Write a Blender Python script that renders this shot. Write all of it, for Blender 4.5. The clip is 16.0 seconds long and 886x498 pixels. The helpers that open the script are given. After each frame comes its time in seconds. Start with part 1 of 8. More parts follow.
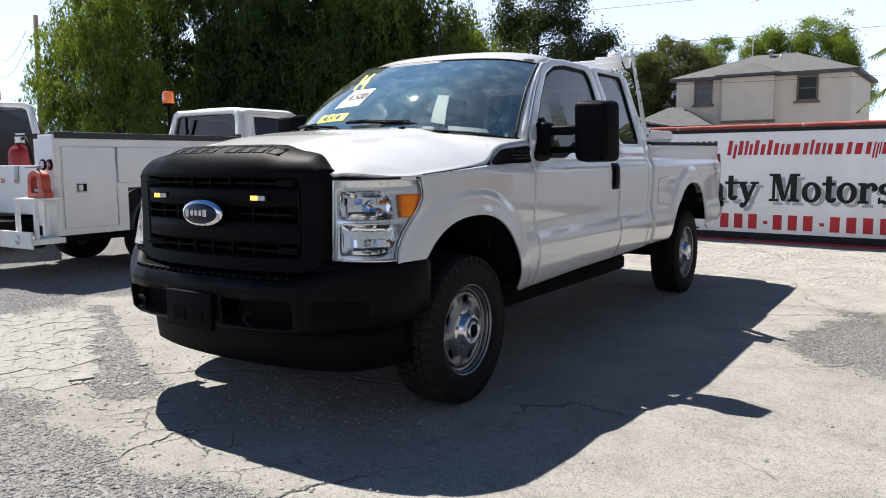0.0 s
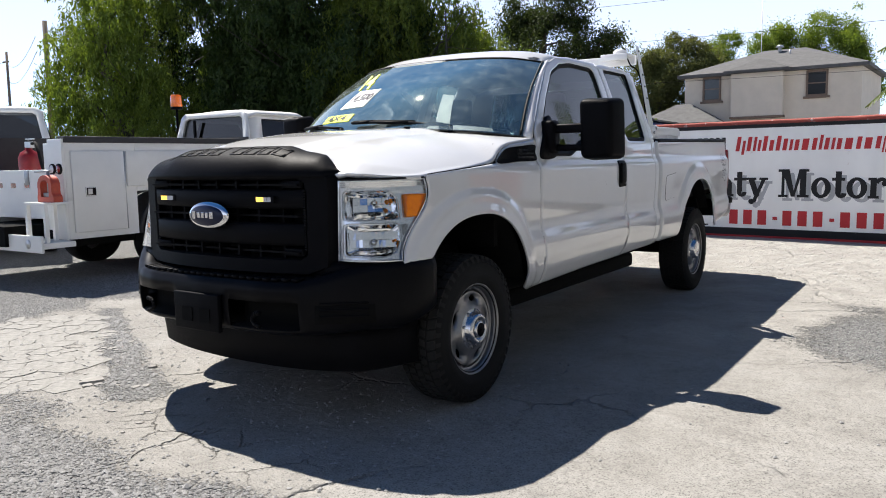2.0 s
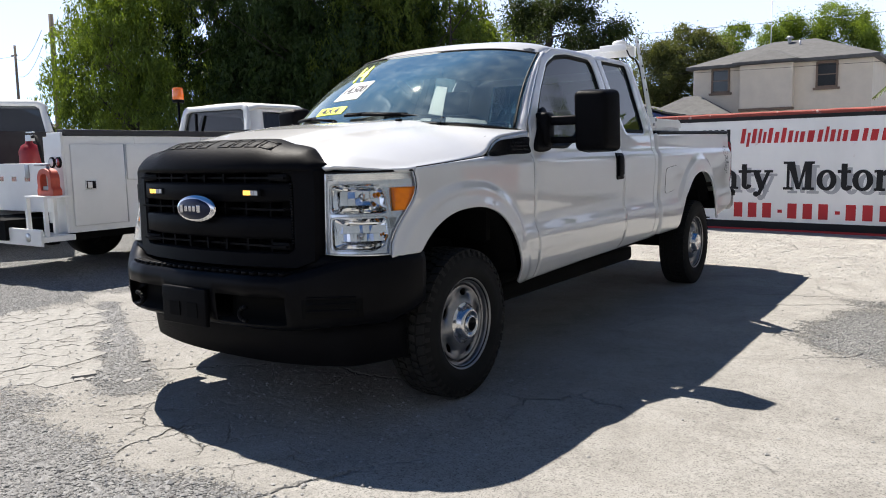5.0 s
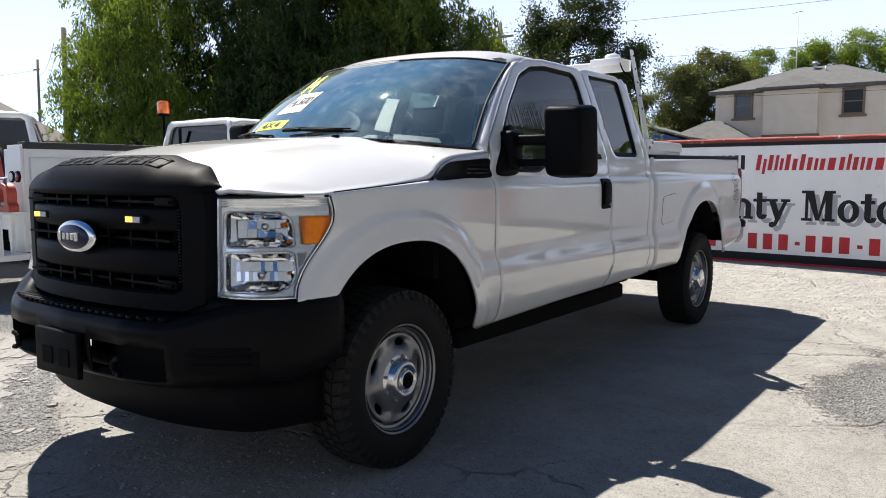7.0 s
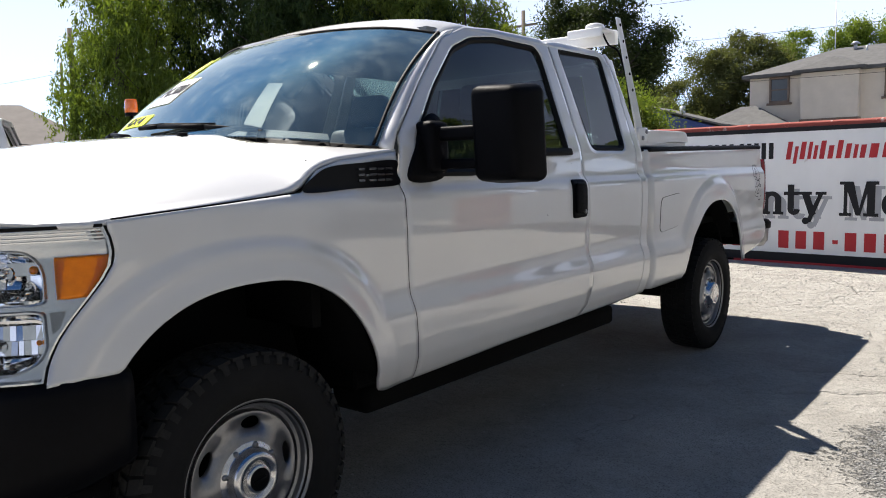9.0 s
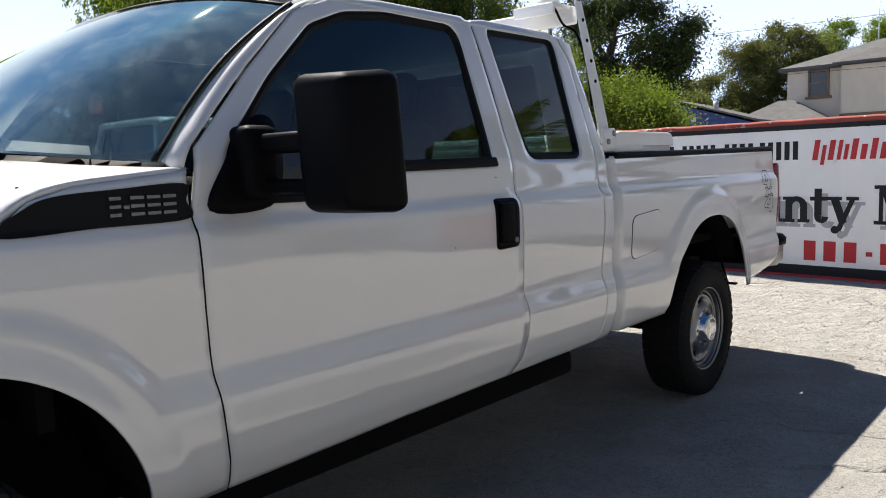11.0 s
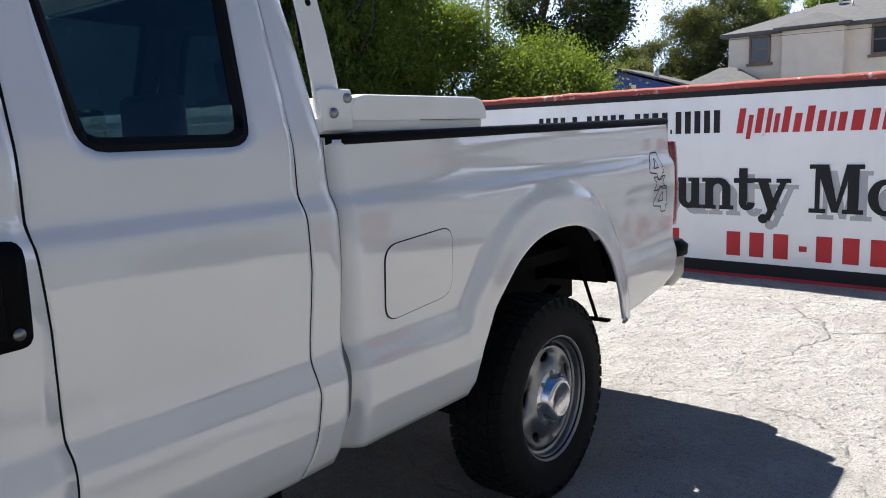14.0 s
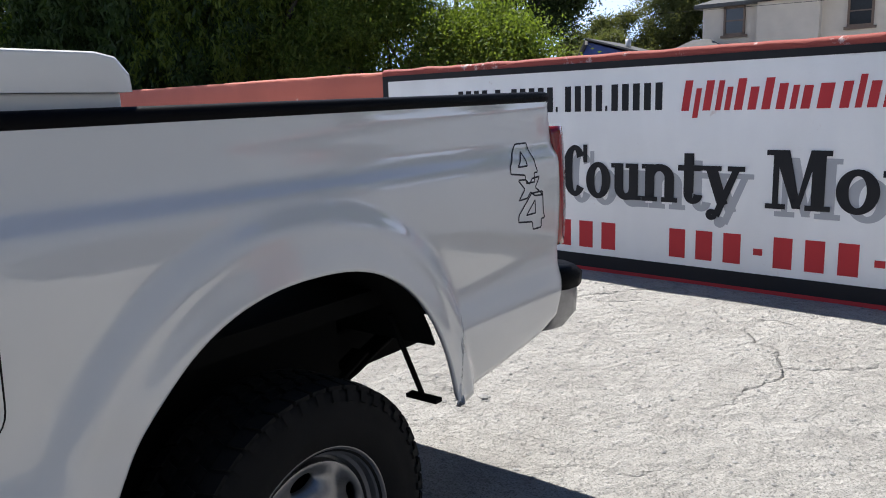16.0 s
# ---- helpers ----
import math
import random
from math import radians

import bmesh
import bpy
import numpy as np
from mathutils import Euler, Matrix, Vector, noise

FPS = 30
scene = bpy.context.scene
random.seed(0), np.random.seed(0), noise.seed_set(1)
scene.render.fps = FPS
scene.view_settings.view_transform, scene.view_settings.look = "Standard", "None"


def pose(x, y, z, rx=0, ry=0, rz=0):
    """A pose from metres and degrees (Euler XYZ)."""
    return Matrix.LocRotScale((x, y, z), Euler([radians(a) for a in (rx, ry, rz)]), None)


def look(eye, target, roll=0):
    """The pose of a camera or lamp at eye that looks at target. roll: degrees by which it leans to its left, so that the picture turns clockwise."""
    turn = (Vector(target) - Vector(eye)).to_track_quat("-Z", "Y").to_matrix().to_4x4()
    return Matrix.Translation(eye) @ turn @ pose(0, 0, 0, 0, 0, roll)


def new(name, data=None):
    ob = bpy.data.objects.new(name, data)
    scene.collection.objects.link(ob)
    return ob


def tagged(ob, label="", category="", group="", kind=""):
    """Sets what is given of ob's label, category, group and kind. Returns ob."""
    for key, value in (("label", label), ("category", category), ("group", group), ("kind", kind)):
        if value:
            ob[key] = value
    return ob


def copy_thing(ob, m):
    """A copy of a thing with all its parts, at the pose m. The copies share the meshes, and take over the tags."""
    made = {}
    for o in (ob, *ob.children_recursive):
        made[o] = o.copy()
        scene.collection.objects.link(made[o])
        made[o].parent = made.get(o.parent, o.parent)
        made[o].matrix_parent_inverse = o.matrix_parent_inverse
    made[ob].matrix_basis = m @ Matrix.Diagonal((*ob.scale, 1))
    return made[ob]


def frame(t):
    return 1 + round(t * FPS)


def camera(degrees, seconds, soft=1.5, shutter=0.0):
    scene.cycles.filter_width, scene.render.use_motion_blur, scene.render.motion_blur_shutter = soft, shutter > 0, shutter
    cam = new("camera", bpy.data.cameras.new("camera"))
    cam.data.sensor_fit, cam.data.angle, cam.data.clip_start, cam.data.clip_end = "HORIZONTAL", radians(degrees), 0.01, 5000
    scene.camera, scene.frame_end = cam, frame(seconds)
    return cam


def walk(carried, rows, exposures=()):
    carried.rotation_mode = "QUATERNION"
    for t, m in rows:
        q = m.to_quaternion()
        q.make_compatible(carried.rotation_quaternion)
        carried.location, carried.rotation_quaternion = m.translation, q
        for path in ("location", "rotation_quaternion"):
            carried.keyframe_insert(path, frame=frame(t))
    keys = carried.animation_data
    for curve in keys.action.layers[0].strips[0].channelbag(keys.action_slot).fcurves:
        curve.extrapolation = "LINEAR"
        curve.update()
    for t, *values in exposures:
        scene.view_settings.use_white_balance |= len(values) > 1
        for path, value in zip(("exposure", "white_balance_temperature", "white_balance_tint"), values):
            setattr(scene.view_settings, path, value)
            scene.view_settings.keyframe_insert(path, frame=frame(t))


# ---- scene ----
cam = camera(60.0, 16.0, 1.0)
PATH = [
    (0, (3.076, -2.453, 1.299), (1.981, -0.796, 1.068), -0.4),
    (0.5, (3.082, -2.458, 1.297), (1.986, -0.801, 1.072), -0.6),
    (1, (3.085, -2.454, 1.297), (1.988, -0.797, 1.069), -0.8),
    (1.5, (3.093, -2.455, 1.296), (1.994, -0.799, 1.07), -1.0),
    (2, (3.093, -2.446, 1.296), (1.977, -0.802, 1.065), -1.1),
    (2.5, (3.082, -2.418, 1.294), (1.963, -0.778, 1.048), -1.0),
    (3, (3.101, -2.431, 1.29), (1.977, -0.793, 1.053), -1.2),
    (5.3, (3.146, -2.32, 1.294), (2.013, -0.691, 1.043), -1.2),
    (5.5, (3.116, -2.259, 1.288), (2.008, -0.614, 1.034), -1.0),
    (6, (3.059, -2.113, 1.296), (1.94, -0.468, 1.097), -1.2),
    (6.5, (3.008, -1.87, 1.289), (1.874, -0.238, 1.068), -2.5),
    (7, (3.088, -1.596, 1.301), (1.908, 0.007, 1.105), -0.1),
    (7.5, (3.078, -1.35, 1.301), (1.929, 0.276, 1.107), -0.8),
    (8, (2.997, -1.066, 1.305), (1.799, 0.526, 1.128), -0.6),
    (8.2, (2.983, -0.96, 1.31), (1.764, 0.611, 1.099), -1.1),
    (10.3, (2.776, 0.287, 1.384), (1.482, 1.8, 1.185), -1.3),
    (10.5, (2.814, 0.347, 1.381), (1.486, 1.83, 1.191), -1.4),
    (11, (2.773, 0.636, 1.397), (1.453, 2.123, 1.182), -1.8),
    (11.5, (2.636, 0.955, 1.408), (1.427, 2.538, 1.23), -2.4),
    (12, (2.618, 1.211, 1.405), (1.363, 2.753, 1.184), -4.0),
    (12.5, (2.597, 1.558, 1.427), (1.334, 3.087, 1.165), -2.8),
    (13, (2.472, 1.846, 1.425), (1.267, 3.416, 1.137), -2.8),
    (13.5, (2.391, 2.123, 1.431), (1.202, 3.701, 1.121), -4.8),
    (14, (2.409, 2.485, 1.424), (1.188, 4.041, 1.127), -2.1),
    (14.5, (2.339, 2.814, 1.403), (1.153, 4.401, 1.128), -2.0),
    (15, (2.233, 3.158, 1.411), (1.075, 4.765, 1.131), -3.9),
    (15.5, (2.247, 3.502, 1.418), (1.041, 5.068, 1.112), -2.3),
    (16, (2.224, 3.824, 1.429), (1.052, 5.403, 1.06), -1.8),
]
EXPOSURES = [(0.0, 1.0, 6730, 10), (8.0, 1.0, 6870, 10), (10.5, 0.98, 6930, 10), (11.5, 1.08, 6850, 10), (12.0, 1.2, 6730, 10), (13.0, 1.3, 6570, 10), (14.5, 1.18, 6470, 10), (15.5, 1.04, 6370, 10), (16.0, 0.93, 6370, 10)]
walk(cam, [(t, look(eye, target, roll)) for t, eye, target, roll in PATH], EXPOSURES)

# ================= world, sun, exposure =================
SUN_FROM = Vector((-0.62, 0.24, 1.0)).normalized()
SKY_STRENGTH, HAZE = 0.042, (10.1, 9.6, 9.0, 1)
world = bpy.data.worlds.new("sky")
scene.world = world
world.use_nodes = True
wn = world.node_tree
sky = wn.nodes.new("ShaderNodeTexSky")
sky.sky_type = "NISHITA"
sky.sun_disc = False
sky.sun_elevation = math.asin(SUN_FROM.z)
sky.sun_rotation = math.atan2(SUN_FROM.x, SUN_FROM.y)
sky.air_density, sky.dust_density, sky.ozone_density = 0.45, 0.10, 1.5
wn.nodes["Background"].inputs["Strength"].default_value = SKY_STRENGTH
# pale summer haze that thickens evenly towards the whole horizon
wt = wn.nodes.new("ShaderNodeTexCoord")
ws_ = wn.nodes.new("ShaderNodeSeparateXYZ")
wr = wn.nodes.new("ShaderNodeMapRange")
wr.interpolation_type = "SMOOTHSTEP"
wr.inputs["From Min"].default_value, wr.inputs["From Max"].default_value = 0.60, 0.10
wr.inputs["To Min"].default_value, wr.inputs["To Max"].default_value = 0.0, 1.0
wm = wn.nodes.new("ShaderNodeMix")
wm.data_type, wm.blend_type = "RGBA", "ADD"
wm.inputs[7].default_value = HAZE
wn.links.new(wt.outputs["Generated"], ws_.inputs["Vector"])
wn.links.new(ws_.outputs["Z"], wr.inputs["Value"])
wn.links.new(wr.outputs["Result"], wm.inputs[0])
wd = wn.nodes.new("ShaderNodeMix")
wd.data_type, wd.blend_type = "RGBA", "MULTIPLY"
wd.inputs[0].default_value, wd.inputs[7].default_value = 1.0, (0.56, 1.32, 1.92, 1)
wn.links.new(sky.outputs["Color"], wd.inputs[6])
wn.links.new(wd.outputs[2], wm.inputs[6])
wn.links.new(wm.outputs[2], wn.nodes["Background"].inputs["Color"])
sun_data = bpy.data.lights.new("sun", "SUN")
sun_data.energy, sun_data.angle, sun_data.color = 5.0, radians(0.53), (1.0, 0.965, 0.92)
sun = new("sun", sun_data)
sun.matrix_world = look(SUN_FROM * 30, (0, 0, 0))


# ================= materials =================
def nodes_of(name):
    m = bpy.data.materials.new(name)
    m.use_nodes = True
    nt = m.node_tree
    return m, nt, nt.nodes["Principled BSDF"]


def noise_tex(nt, scale, detail=4.0, rough=0.55, coord="Object", stretch=(1, 1, 1), distort=0.0):
    tc = nt.nodes.new("ShaderNodeTexCoord")
    mp = nt.nodes.new("ShaderNodeMapping")
    mp.inputs["Scale"].default_value = stretch
    nt.links.new(tc.outputs[coord], mp.inputs["Vector"])
    n = nt.nodes.new("ShaderNodeTexNoise")
    n.inputs["Scale"].default_value = scale
    n.inputs["Detail"].default_value = detail
    n.inputs["Roughness"].default_value = rough
    n.inputs["Distortion"].default_value = distort
    nt.links.new(mp.outputs["Vector"], n.inputs["Vector"])
    return n


def ramp(nt, src, stops):
    r = nt.nodes.new("ShaderNodeValToRGB")
    el = r.color_ramp.elements
    while len(el) < len(stops):
        el.new(0.5)
    for e, (p, c) in zip(el, stops):
        e.position = p
        e.color = (*c, 1) if len(c) == 3 else c
    nt.links.new(src, r.inputs["Fac"])
    return r


def mixed(nt, fac, a, b, mode="MIX"):
    m = nt.nodes.new("ShaderNodeMix")
    m.data_type, m.blend_type = "RGBA", mode
    for sock, v in ((m.inputs[0], fac), (m.inputs[6], a), (m.inputs[7], b)):
        if isinstance(v, (int, float)):
            sock.default_value = v
        elif isinstance(v, tuple):
            sock.default_value = (*v, 1)
        else:
            nt.links.new(v, sock)
    return m.outputs[2]


def bump(nt, height, strength, dist, bsdf):
    b = nt.nodes.new("ShaderNodeBump")
    b.inputs["Strength"].default_value = strength
    b.inputs["Distance"].default_value = dist
    nt.links.new(height, b.inputs["Height"])
    nt.links.new(b.outputs["Normal"], bsdf.inputs["Normal"])
    return b


def surface(name, colour, rough=0.6, metal=0.0, coat=0.0, vary=0.12, scale=6.0, grain=0.0, grain_scale=200.0, spec=0.5, coord="Object"):
    """A solid surface with two scales of variation and optional fine relief."""
    m, nt, b = nodes_of(name)
    big = noise_tex(nt, scale, 5, 0.6, coord)
    small = noise_tex(nt, scale * 9, 3, 0.6, coord)
    c1 = tuple(max(0.0, v * (1 - vary)) for v in colour)
    c2 = tuple(min(1.0, v * (1 + vary)) for v in colour)
    r = ramp(nt, big.outputs["Fac"], [(0.3, c1), (0.7, c2)])
    col = mixed(nt, 0.35 * min(1, vary * 4), r.outputs["Color"], ramp(nt, small.outputs["Fac"], [(0.35, c1), (0.65, c2)]).outputs["Color"])
    nt.links.new(col, b.inputs["Base Color"])
    rr = nt.nodes.new("ShaderNodeMapRange")
    rr.inputs["To Min"].default_value = max(0.02, rough * 0.85)
    rr.inputs["To Max"].default_value = min(1.0, rough * 1.15)
    nt.links.new(small.outputs["Fac"], rr.inputs["Value"])
    nt.links.new(rr.outputs["Result"], b.inputs["Roughness"])
    b.inputs["Metallic"].default_value = metal
    b.inputs["Coat Weight"].default_value = coat
    b.inputs["Coat Roughness"].default_value = 0.04
    b.inputs["Specular IOR Level"].default_value = spec
    if grain:
        g = noise_tex(nt, grain_scale, 2, 0.5, coord)
        bump(nt, g.outputs["Fac"], grain, 0.002, b)
    return m


def glass(name, tint, gloss=1.0, film=0.0, shine=(1.0, 1.0, 1.0)):
    """A thin pane: it lets light straight through, tinted, and mirrors by its angle."""
    m = bpy.data.materials.new(name)
    m.use_nodes = True
    nt = m.node_tree
    nt.nodes.clear()
    out = nt.nodes.new("ShaderNodeOutputMaterial")
    tr = nt.nodes.new("ShaderNodeBsdfTransparent")
    tr.inputs["Color"].default_value = (*tint, 1)
    gl = nt.nodes.new("ShaderNodeBsdfGlossy")
    gl.inputs["Roughness"].default_value = 0.015
    gl.inputs["Color"].default_value = (*shine, 1)
    fr = nt.nodes.new("ShaderNodeFresnel")
    fr.inputs["IOR"].default_value = 1.52
    k = nt.nodes.new("ShaderNodeMath")
    k.operation = "MULTIPLY"
    k.inputs[1].default_value = gloss
    nt.links.new(fr.outputs["Fac"], k.inputs[0])
    mx = nt.nodes.new("ShaderNodeMixShader")
    nt.links.new(k.outputs["Value"], mx.inputs["Fac"])
    nt.links.new(tr.outputs["BSDF"], mx.inputs[1])
    nt.links.new(gl.outputs["BSDF"], mx.inputs[2])
    last = mx.outputs["Shader"]
    if film:
        # a pale green film: road dust, plus painted haze for the reflected sky
        dull = nt.nodes.new("ShaderNodeBsdfDiffuse")
        dull.inputs["Color"].default_value = (0.58, 0.68, 0.64, 1)
        n = noise_tex(nt, 9, 7, 0.75)
        r = ramp(nt, n.outputs["Fac"], [(0.36, (film * 0.3,) * 3), (0.52, (film * 0.8,) * 3), (0.70, (film * 2.2,) * 3)])
        m2 = nt.nodes.new("ShaderNodeMixShader")
        nt.links.new(r.outputs["Color"], m2.inputs["Fac"])
        nt.links.new(last, m2.inputs[1])
        nt.links.new(dull.outputs["BSDF"], m2.inputs[2])
        last = m2.outputs["Shader"]
    nt.links.new(last, out.inputs["Surface"])
    return m


def glowing(name, colour, strength):
    m, nt, b = nodes_of(name)
    b.inputs["Base Color"].default_value = (*colour, 1)
    b.inputs["Emission Color"].default_value = (*colour, 1)
    b.inputs["Emission Strength"].default_value = strength
    return m


def leaf_material(name, dark, light, trans=0.35):
    m = bpy.data.materials.new(name)
    m.use_nodes = True
    nt = m.node_tree
    b = nt.nodes["Principled BSDF"]
    geo = nt.nodes.new("ShaderNodeNewGeometry")
    r = ramp(nt, geo.outputs["Random Per Island"], [(0.0, dark), (0.55, tuple((a + c) / 2 for a, c in zip(dark, light))), (1.0, light)])
    n = noise_tex(nt, 0.5, 3, 0.6)
    col = mixed(nt, n.outputs["Fac"], r.outputs["Color"], tuple(v * 0.75 for v in light))
    nt.links.new(col, b.inputs["Base Color"])
    b.inputs["Roughness"].default_value = 0.6
    b.inputs["Specular IOR Level"].default_value = 0.25
    tl = nt.nodes.new("ShaderNodeBsdfTranslucent")
    warm = mixed(nt, 1.0, col, (1.25, 1.2, 0.55), "MULTIPLY")
    nt.links.new(warm, tl.inputs["Color"])
    mx = nt.nodes.new("ShaderNodeMixShader")
    mx.inputs["Fac"].default_value = trans
    nt.links.new(b.outputs["BSDF"], mx.inputs[1])
    nt.links.new(tl.outputs["BSDF"], mx.inputs[2])
    nt.links.new(mx.outputs["Shader"], nt.nodes["Material Output"].inputs["Surface"])
    return m


M = {}
M["paint"] = surface("white_paint", (0.655, 0.655, 0.655), 0.40, coat=1.0, vary=0.02, scale=3)
M["paint"].node_tree.nodes["Principled BSDF"].inputs["Coat IOR"].default_value = 1.95
M["paint_old"] = surface("white_fleet_paint", (0.74, 0.74, 0.72), 0.40, coat=0.3, vary=0.05, scale=2)
M["black_plastic"] = surface("black_moulded_plastic", (0.005, 0.005, 0.006), 0.48, vary=0.25, scale=8, grain=0.25, grain_scale=600, spec=0.04)
M["black_gloss"] = surface("black_gloss_trim", (0.008, 0.008, 0.009), 0.20, vary=0.2, scale=8, spec=0.14)
# near-black for underbody parts; also paints the shade in holes and behind seams
M["black_matte"] = surface("underbody_shade_black", (0.005, 0.005, 0.005), 0.95, vary=0.3, scale=6, spec=0.1)
M["rubber"] = surface("tyre_rubber", (0.008, 0.0078, 0.0076), 0.85, vary=0.3, scale=9, grain=0.3, grain_scale=250, spec=0.25)
M["rubber_dusty"] = surface("dusty_tread_rubber", (0.020, 0.0195, 0.0185), 0.9, vary=0.35, scale=14, grain=0.3, grain_scale=250, spec=0.2)
# seal rubber; also drawn as scratches and as painted shade in body gaps
M["seal"] = surface("rubber_seal_gap_shade", (0.006, 0.006, 0.006), 0.6, vary=0.2, spec=0.12)
M["chrome"] = surface("chrome", (0.75, 0.75, 0.76), 0.10, 1.0, vary=0.05, scale=12)
M["steel_wheel"] = surface("silver_steel_wheel", (0.27, 0.27, 0.28), 0.36, 0.85, vary=0.18, scale=14)
M["white_metal"] = surface("white_powder_coat", (0.72, 0.72, 0.715), 0.38, coat=0.7, vary=0.04, scale=5)
M["glass_side"] = glass("tinted_side_glass", (0.14, 0.215, 0.22), 1.2, 0.004)
M["glass_front"] = glass("windscreen_glass", (0.66, 0.78, 0.80), 6.5, 0.10, (0.98, 0.98, 0.80))
M["glass_clear"] = glass("clear_lamp_lens", (0.93, 0.94, 0.95), 1.0)
M["glass_far"] = glass("dark_window_glass", (0.12, 0.13, 0.14), 1.0)
M["amber"] = surface("amber_lens", (1.0, 0.235, 0.005), 0.20, coat=0.15, vary=0.14, scale=40, spec=0.3)
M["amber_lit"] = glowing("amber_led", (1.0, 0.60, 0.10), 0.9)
M["red_lens"] = surface("red_lens", (0.22, 0.010, 0.012), 0.15, coat=1.0, vary=0.15, scale=40)
M["navy"] = surface("dark_blue_enamel", (0.008, 0.012, 0.035), 0.3, coat=0.15, spec=0.2, vary=0.1)
M["grey_vinyl"] = surface("grey_vinyl", (0.22, 0.225, 0.23), 0.6, vary=0.1, scale=8, grain=0.3, grain_scale=300)
M["dash"] = surface("dark_dash_and_gap_shade", (0.10, 0.105, 0.11), 0.6, vary=0.1, scale=8)
M["paper"] = surface("paper", (0.80, 0.82, 0.82), 0.8, vary=0.05)
M["yellow_paint"] = surface("yellow_window_paint", (0.85, 0.95, 0.05), 0.6, vary=0.05)
M["ink"] = surface("black_ink", (0.02, 0.02, 0.03), 0.7, vary=0.1)
M["red_paint"] = surface("red_enamel", (0.26, 0.016, 0.018), 0.4, vary=0.2, scale=20)
M["orange_paint"] = surface("orange_red_paint", (0.42, 0.055, 0.025), 0.5, vary=0.2, scale=20)
M["aluminium"] = surface("aluminium", (0.55, 0.56, 0.57), 0.35, 0.9, vary=0.1, scale=10)
M["dark_chrome"] = surface("dark_chrome", (0.22, 0.22, 0.23), 0.2, 0.9, vary=0.1, scale=12)
M["sticker_grey"] = surface("grey_decal", (0.55, 0.55, 0.56), 0.5, vary=0.05)


# ================= building helpers =================
def link_mesh(name, bm, material, parent=None, label="", smooth=True, thick=0.0, bevel=0.0):
    me = bpy.data.meshes.new(name)
    bm.to_mesh(me)
    bm.free()
    if material is not None:
        me.materials.append(M[material] if isinstance(material, str) else material)
    if smooth:
        me.polygons.foreach_set("use_smooth", [True] * len(me.polygons))
    ob = new(name, me)
    if parent is not None:
        ob.parent = parent
        ob.matrix_parent_inverse = parent.matrix_world.inverted() if parent.type == "EMPTY" and False else Matrix()
    if thick:
        s = ob.modifiers.new("thickness", "SOLIDIFY")
        s.thickness, s.offset = thick, -1
    if bevel:
        b = ob.modifiers.new("edge", "BEVEL")
        b.width, b.segments, b.limit_method, b.angle_limit = bevel, 2, "ANGLE", radians(35)
        b.harden_normals = False
    if label:
        ob["label"] = label
    return ob


def part(name, bm, material, parent, label="", smooth=True, thick=0.0, bevel=0.0):
    return link_mesh(name, bm, material, parent, label, smooth, thick, bevel)


def thing(name, label, category, at=(0, 0, 0), rz=0.0, group="", kind=""):
    e = new(name)
    e.empty_display_size = 0.2
    e.matrix_basis = pose(*at, 0, 0, rz)
    return tagged(e, label, category, group, kind)


def box(bm, x0, x1, y0, y1, z0, z1, m=None):
    pts = [(x, y, z) for z in (z0, z1) for y in (y0, y1) for x in (x0, x1)]
    vs = [bm.verts.new(m @ Vector(p) if m else p) for p in pts]
    for f in ((0, 2, 3, 1), (4, 5, 7, 6), (0, 1, 5, 4), (2, 6, 7, 3), (0, 4, 6, 2), (1, 3, 7, 5)):
        bm.faces.new([vs[i] for i in f])
    return vs


def boxes(*specs, m=None):
    bm = bmesh.new()
    for s in specs:
        box(bm, *s, m=m)
    return bm


def cyl(bm, p, q, r0, r1=None, n=16, caps=True):
    """A round bar from p to q."""
    p, q = Vector(p), Vector(q)
    r1 = r0 if r1 is None else r1
    ax = (q - p).normalized()
    u = ax.orthogonal().normalized()
    w = ax.cross(u)
    a, b = [], []
    for i in range(n):
        t = 2 * math.pi * i / n
        d = u * math.cos(t) + w * math.sin(t)
        a.append(bm.verts.new(p + d * r0))
        b.append(bm.verts.new(q + d * r1))
    for i in range(n):
        j = (i + 1) % n
        bm.faces.new((a[i], a[j], b[j], b[i]))
    if caps:
        bm.faces.new(a[::-1])
        bm.faces.new(b)


def lathe(bm, profile, n=48, axis="x"):
    """Turns (along, radius) points about an axis through the origin."""
    rings = []
    for a, r in profile:
        ring = []
        for i in range(n):
            t = 2 * math.pi * i / n
            c, s = r * math.cos(t), r * math.sin(t)
            ring.append(bm.verts.new({"x": (a, c, s), "y": (c, a, s), "z": (c, s, a)}[axis]))
        rings.append(ring)
    for r0, r1 in zip(rings, rings[1:]):
        for i in range(n):
            j = (i + 1) % n
            bm.faces.new((r0[i], r0[j], r1[j], r1[i]))
    return rings


def resample(pts, n):
    """n points spaced evenly along a polyline."""
    pts = np.array(pts, float)
    d = np.r_[0, np.cumsum(np.linalg.norm(np.diff(pts, axis=0), axis=1))]
    s = np.linspace(0, d[-1], n)
    return np.stack([np.interp(s, d, pts[:, k]) for k in range(pts.shape[1])], 1)


